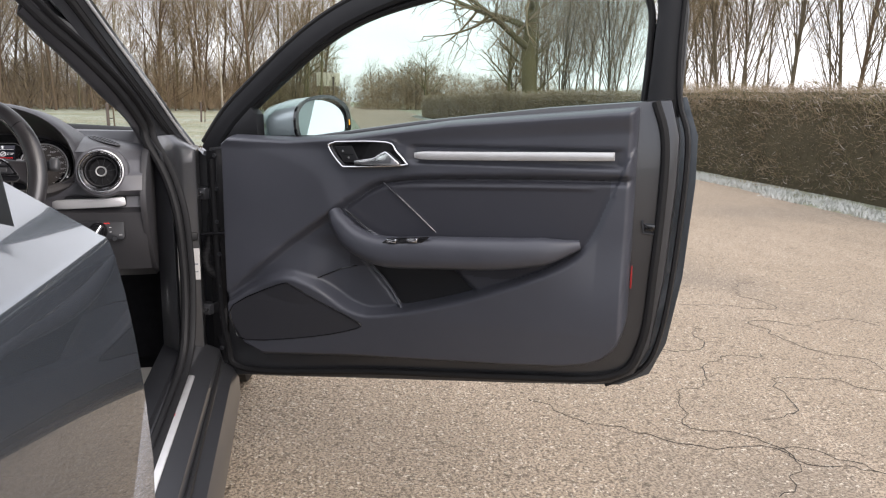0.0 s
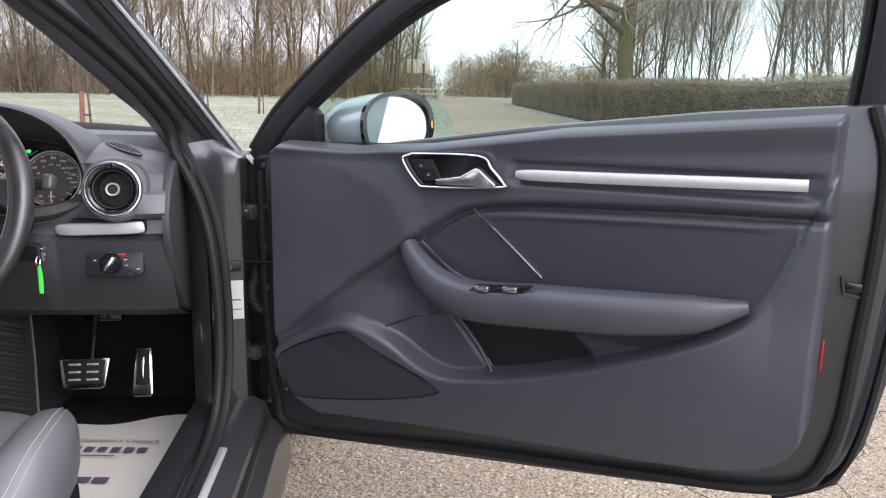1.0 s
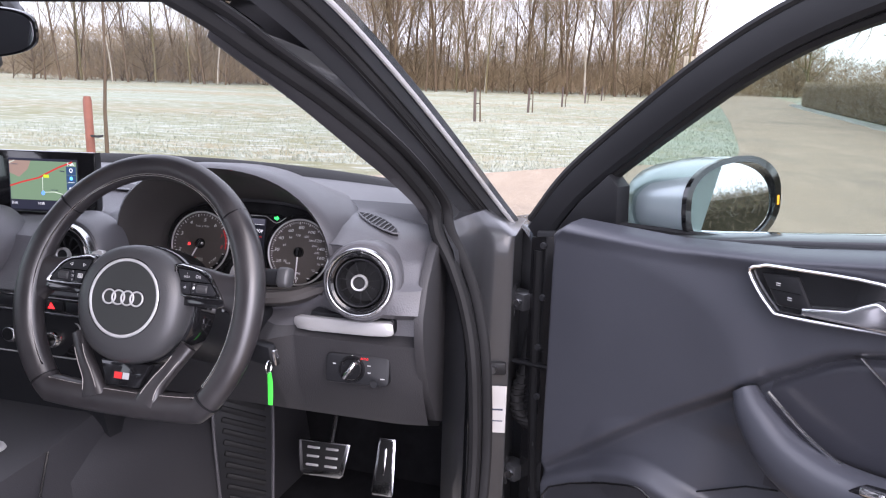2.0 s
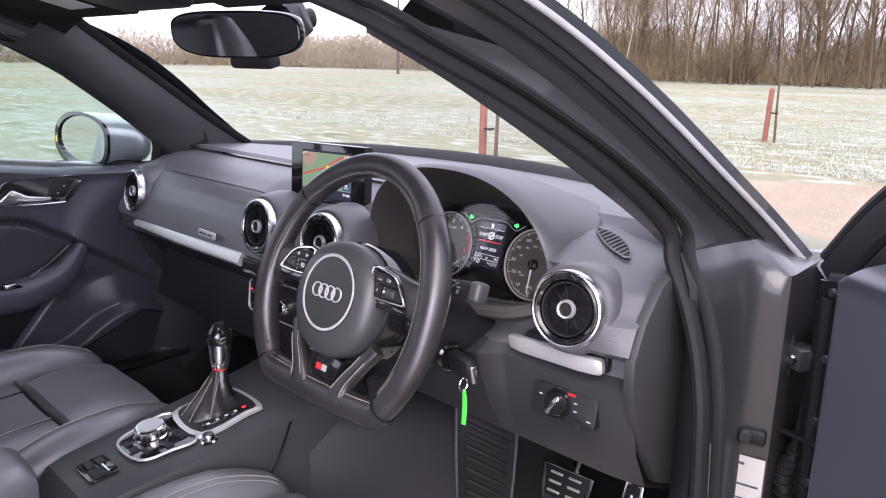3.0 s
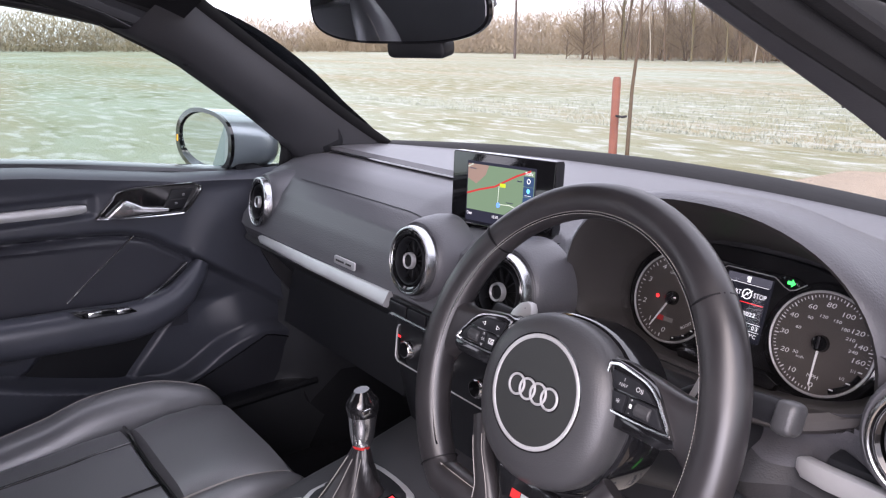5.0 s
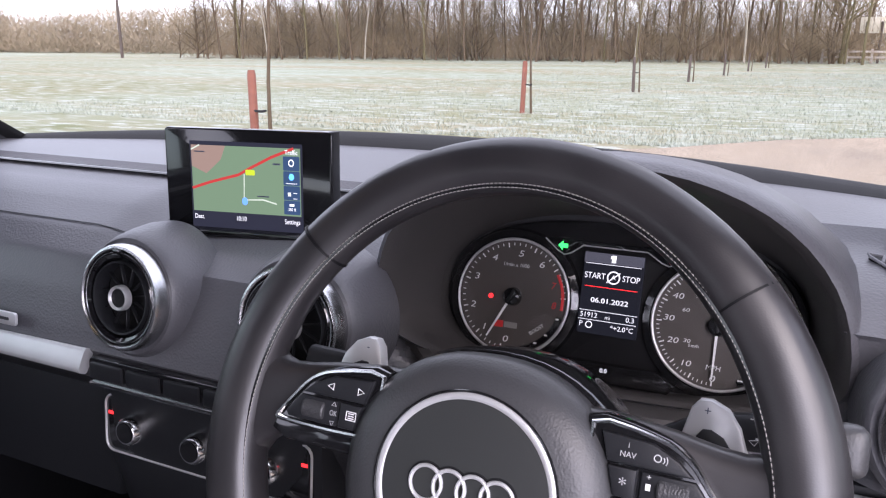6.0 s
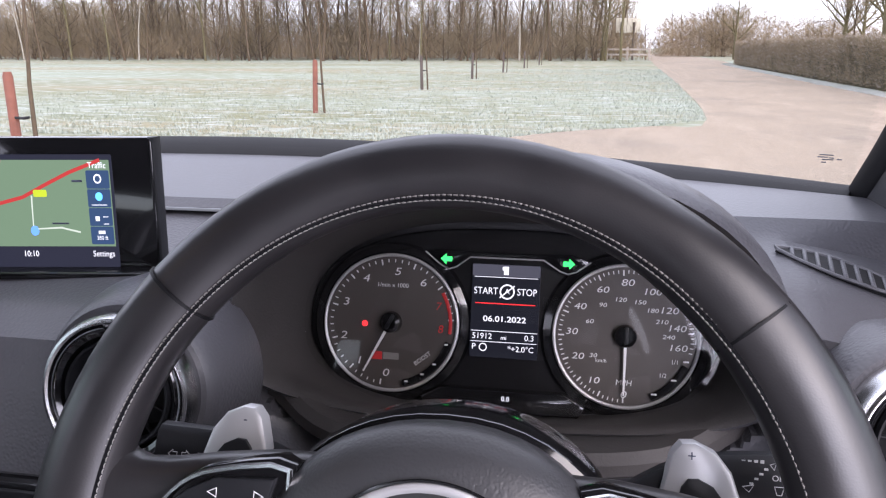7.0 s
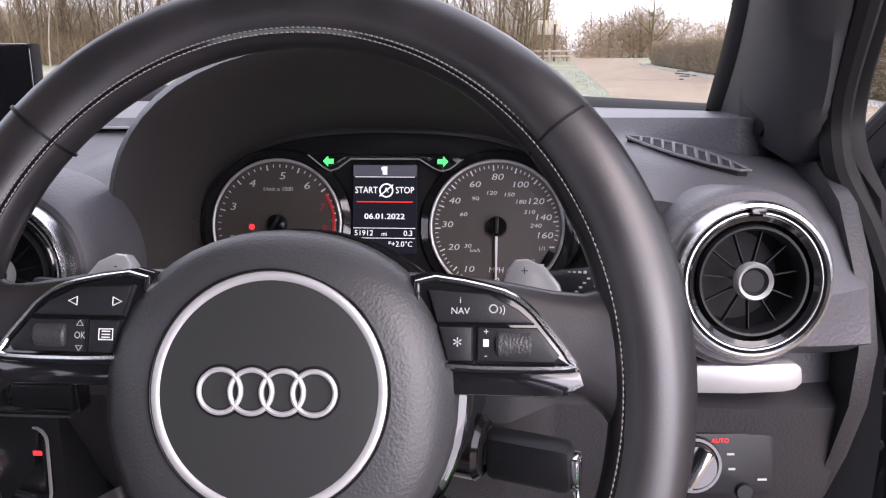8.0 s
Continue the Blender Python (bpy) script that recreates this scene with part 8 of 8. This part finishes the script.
bush_kinds = [tree("bare_bush", "dense bare brown bush", 41 + k, 3.4, 0.05, 3, (0.9, 0.8, 0.8), 0.8, (0.04, 0.1, 0.1), (22, 7, 4), bark_brown, "bare bushes") for k in range(2)]
oak = tree("oak_tree", "big spreading bare oak behind the hedge", 55, 9.5, 0.30, 4, (1.15, 0.8, 0.75, 0.7), 0.25, (0.30, 0.15, 0.12, 0.1), (11, 8, 5, 3), None, "lane trees", 0.7)
lane_kind = tree("lane_tree", "medium bare tree by the lane", 61, 7.0, 0.16, 3, (0.9, 0.8, 0.7), 0.6, (0.25, 0.15, 0.1), (16, 8, 5), None, "lane trees")
r = random.Random(77)
places = []
# the wood across the field
for k in range(112):
    x = -50 + 54 * (k + r.random()) / 112
    d = r.random() ** 1.3
    y = 58 + 0.10 * x + 26 * d
    places.append((r.choice((0, 0, 0, 1, 1, 1, 2, 2, 2, 2, 3)), x, y, r.uniform(0.75, 1.2)))
# thinner belt along the far side of the field
for k in range(7):
    places.append((r.choice((0, 1, 2)), -66 - 70 * r.random(), 82 + 30 * r.random(), r.uniform(0.4, 0.6)))
# the row behind the hedge
for k in range(64):
    y = 8 + 44 * (k + r.random()) / 64
    places.append((r.choice((4, 4, 4, 2, 4)), hedge_line(y) + 5.5 + 11 * r.random(), y, r.uniform(0.5, 0.75)))
seen = set()
for kind, x, y, s in places:
    src = wood_kinds[kind]
    m = pose(x, y, 0, 0, 0, r.uniform(0, 360)) @ Matrix.Diagonal((s, s, s * r.uniform(0.9, 1.15), 1))
    if kind not in seen:
        src.matrix_basis = m
        seen.add(kind)
    else:
        made = copy_thing(src, Matrix.Identity(4))
        made.matrix_basis = m
# bushes: undergrowth of the wood, far hedges, the end of the lane
spots = [(-56 + 62 * (k + r.random()) / 130, 60 + 0.1 * (-56 + 62 * k / 130) + 22 * r.random(), r.uniform(0.8, 1.6)) for k in range(130)]
spots += [(11 + 16 * r.random(), 84 + 16 * r.random(), r.uniform(1.0, 1.8)) for k in range(22)]
spots += [(hedge_line(y) + 3 + 10 * r.random(), y, r.uniform(0.35, 0.6)) for y in np.linspace(9, 60, 34)]
for i, (x, y, s) in enumerate(spots):
    src = bush_kinds[i % 2]
    m = pose(x, y, 0, 0, 0, r.uniform(0, 360)) @ Matrix.Diagonal((s * 1.3, s * 1.3, s, 1))
    if i < 2:
        src.matrix_basis = m
    else:
        copy_thing(src, Matrix.Identity(4)).matrix_basis = m
oak.matrix_basis = pose(8.75, 22.45, 0, 0, 0, 40)
lane_kind.matrix_basis = pose(15.0, 47, 0, 0, 0, 10) @ Matrix.Diagonal((0.9, 0.9, 0.9, 1))
for x, y, s in ((13.5, 70, 0.8), (21, 62, 1.0), (12.6, 34, 0.8), (2.2, 63, 1.1)):
    copy_thing(lane_kind, Matrix.Identity(4)).matrix_basis = pose(x, y, 0, 0, 0, r.uniform(0, 360)) @ Matrix.Diagonal((s, s, s, 1))


# ---- far scrub: dense bare twigs too small to count ----
def scrub(name, label, seed, count, place, size, mat, thick=0.020, spread=0.45):
    """Fine bare twigs that fill a belt of far wood; place(r) gives x, y and the height of the belt there."""
    r = random.Random(seed)
    v, f = [], []
    for _ in range(count):
        x, y, top = place(r)
        z = top * (1 - r.random() ** 0.55) if r.random() < 0.8 else top * r.random()
        d = Vector((r.gauss(0, spread), r.gauss(0, spread), 1)).normalized()
        ln = size * r.uniform(0.5, 1.4)
        w = size * thick * r.uniform(0.6, 1.6)
        side = d.cross(Vector((r.gauss(0, 1), r.gauss(0, 1), 0))).normalized() * w
        p = Vector((x, y, z))
        k = len(v)
        v += [p - side, p + side, p + d * ln]
        f.append((k, k + 1, k + 2))
    me = bpy.data.meshes.new(name)
    me.from_pydata(v, [], f)
    return tagged(finish(name, me, mat), label, "scrub", "", "stuff")


scrub_mat = material("far_scrub_twigs", (0.33, 0.265, 0.185), 0.95, 0, 0.2, 20, 0.3, 0.12, tint=(0.47, 0.39, 0.28), spec=0.1)
scrub_dark = material("wood_floor_twigs", (0.26, 0.19, 0.12), 0.95, 0, 0.2, 20, 0.3, 0.12, tint=(0.38, 0.29, 0.19), spec=0.1)


def belt_height(u, low, high, seed):
    return low + (high - low) * (0.5 + 0.5 * noise.noise(Vector((u * 0.09, seed, 0)))) + 0.8 * noise.noise(Vector((u * 0.45, seed, 4)))


def wood_back(r):
    x = -58 + 64 * r.random()
    return x, 80 + 0.10 * x + 16 * r.random(), belt_height(x, 3.0, 8.5, 3)


def wood_floor(r):
    x = -54 + 60 * r.random()
    return x, 62 + 0.10 * x + 16 * r.random(), belt_height(x, 1.0, 3.0, 7)


def far_north(r):
    x = -46 - 120 * r.random()
    return x, 84 + 10 * r.random(), belt_height(x, 3.6, 8.5, 11)


def far_west(r):
    y = -75 + 165 * r.random()
    return -122 - 8 * r.random(), y, belt_height(y, 3.6, 8.0, 13)


def wood_crowns(r):
    x = -56 + 61 * r.random()
    top = belt_height(x, 9.0, 14.0, 23)
    return x, 60 + 0.10 * x + 24 * r.random(), top


def lane_end(r):
    x = 9 + 24 * r.random()
    return x, 84 + 14 * r.random(), belt_height(x, 3.0, 5.5, 17)


scrub("wood_scrub", "dense brown twigs deep in the wood", 91, 20000, wood_back, 1.5, scrub_mat, 0.016)
scrub("wood_crowns", "fine reddish brown twigs in the crowns of the wood", 96, 34000, wood_crowns, 1.3, twig_mat, 0.009)
scrub("wood_undergrowth", "brown undergrowth between the trunks", 92, 30000, wood_floor, 0.8, scrub_dark)
scrub("far_hedgerow", "brown bare hedgerow across the field", 93, 60000, far_north, 1.1, scrub_mat, 0.045, 0.9)
scrub("far_hedgerow", "brown bare hedgerow across the field", 94, 60000, far_west, 1.1, scrub_mat, 0.045, 0.9)
scrub("lane_scrub", "brown bare bushes where the lane ends", 95, 34000, lane_end, 0.55, scrub_dark, 0.030, 1.1)

# ---- stakes, young trees, sign, gate, pole ----
stake_red = material("red_brown_stake_wood", (0.22, 0.075, 0.05), 0.85, 0, 0.6, 60, 0.3, 8, tint=(0.33, 0.13, 0.09))
stake_old = material("weathered_stake_wood", (0.09, 0.07, 0.06), 0.9, 0, 0.6, 60, 0.3, 8)
first_small = True
for k, (x, y) in enumerate(((-4.20, 5.15), (-3.78, 11.45), (-3.45, 18.6), (-3.10, 25.4), (-2.7, 32.2), (-2.3, 39.2), (-1.9, 46.3))):
    st = thing("tree_stake", (x, y, 0), "red-brown wooden stake with a rubber tie" if k < 2 else "dark weathered wooden stake with a tie", "stake", "tree stakes")
    tilt = pose(x, y, 0, (-1, 2, 3, -2, 2, 0, 1)[k], (-1, 2, -2, 3, -1, 2, 0)[k], 15 * k)
    part("stake_post", tube([(0, 0, -0.05), (0, 0, 0.4), (0, 0, 0.80), (0, 0, 0.84)], [0.042, 0.04, 0.04, 0.03], None, (0, 1, 0), 10), stake_red if k < 2 else stake_old, st, m=tilt)
    part("stake_tie", tube([(0.03, 0.0, 0.47), (0.09, 0.01, 0.46), (0.13, 0.02, 0.47), (0.09, -0.03, 0.465), (0.03, -0.02, 0.47)], 0.008, 0.012, (0, 0, 1), 6), rubber, st, "black rubber tie", tilt)
    m = pose(x + 0.14, y + 0.05, 0, 0, 0, 50 * k)
    if first_small:
        small_kind.matrix_basis = m
        first_small = False
    else:
        copy_thing(small_kind, m)
sign = thing("lane_sign", (4.3, 66, 0), "cream notice board on two dark posts", "sign")
part("sign_board", block((2.0, 0.06, 1.15), (4.3, 66, 2.75), 0.02), material("cream_board", (0.62, 0.58, 0.48), 0.7, 0, 0.2, 30, 0.1, 2), sign, "plain cream board")
for dx in (-0.55, 0.45):
    part("sign_post", tube([(4.3 + dx, 65.93, 0), (4.3 + dx, 65.93, 3.0)], 0.09, None, (0, 1, 0), 8), stake_old, sign, "dark sign post")
gate = thing("farm_gate", (11.6, 52, 0), "weathered wooden field gate standing open by the lane", "gate")
for k in range(5):
    part("gate_rail", block((2.6, 0.05, 0.09), (12.4, 53, 0.25 + 0.22 * k), 0.01), twig_frost, gate, "pale gate rail")
for dx in (-1.3, 0.0, 1.3):
    part("gate_post", block((0.12, 0.10, 1.3), (12.4 + dx, 53.08, 0.65), 0.02), stake_old, gate, "gate post")
rails = thing("field_fence", (3.5, 64, 0), "low pale rail fence by the lane mouth", "fence")
for k in range(2):
    part("fence_rail", block((5.0, 0.06, 0.14), (3.4, 63.5, 0.45 + 0.4 * k), 0.02), twig_frost, rails)
for dx in (-2.4, -0.8, 0.8, 2.5):
    part("fence_post", block((0.18, 0.18, 1.1 if dx < 2 else 1.6), (3.4 + dx, 63.6, 0.5), 0.02), twig_frost, rails)
pole = thing("telegraph_pole", (-57, 52, 0), "thin dark telegraph pole across the field", "pole")
part("pole_shaft", tube([(-57, 52, 0), (-57, 52, 9)], [0.14, 0.10], None, (0, 1, 0), 8), stake_old, pole)
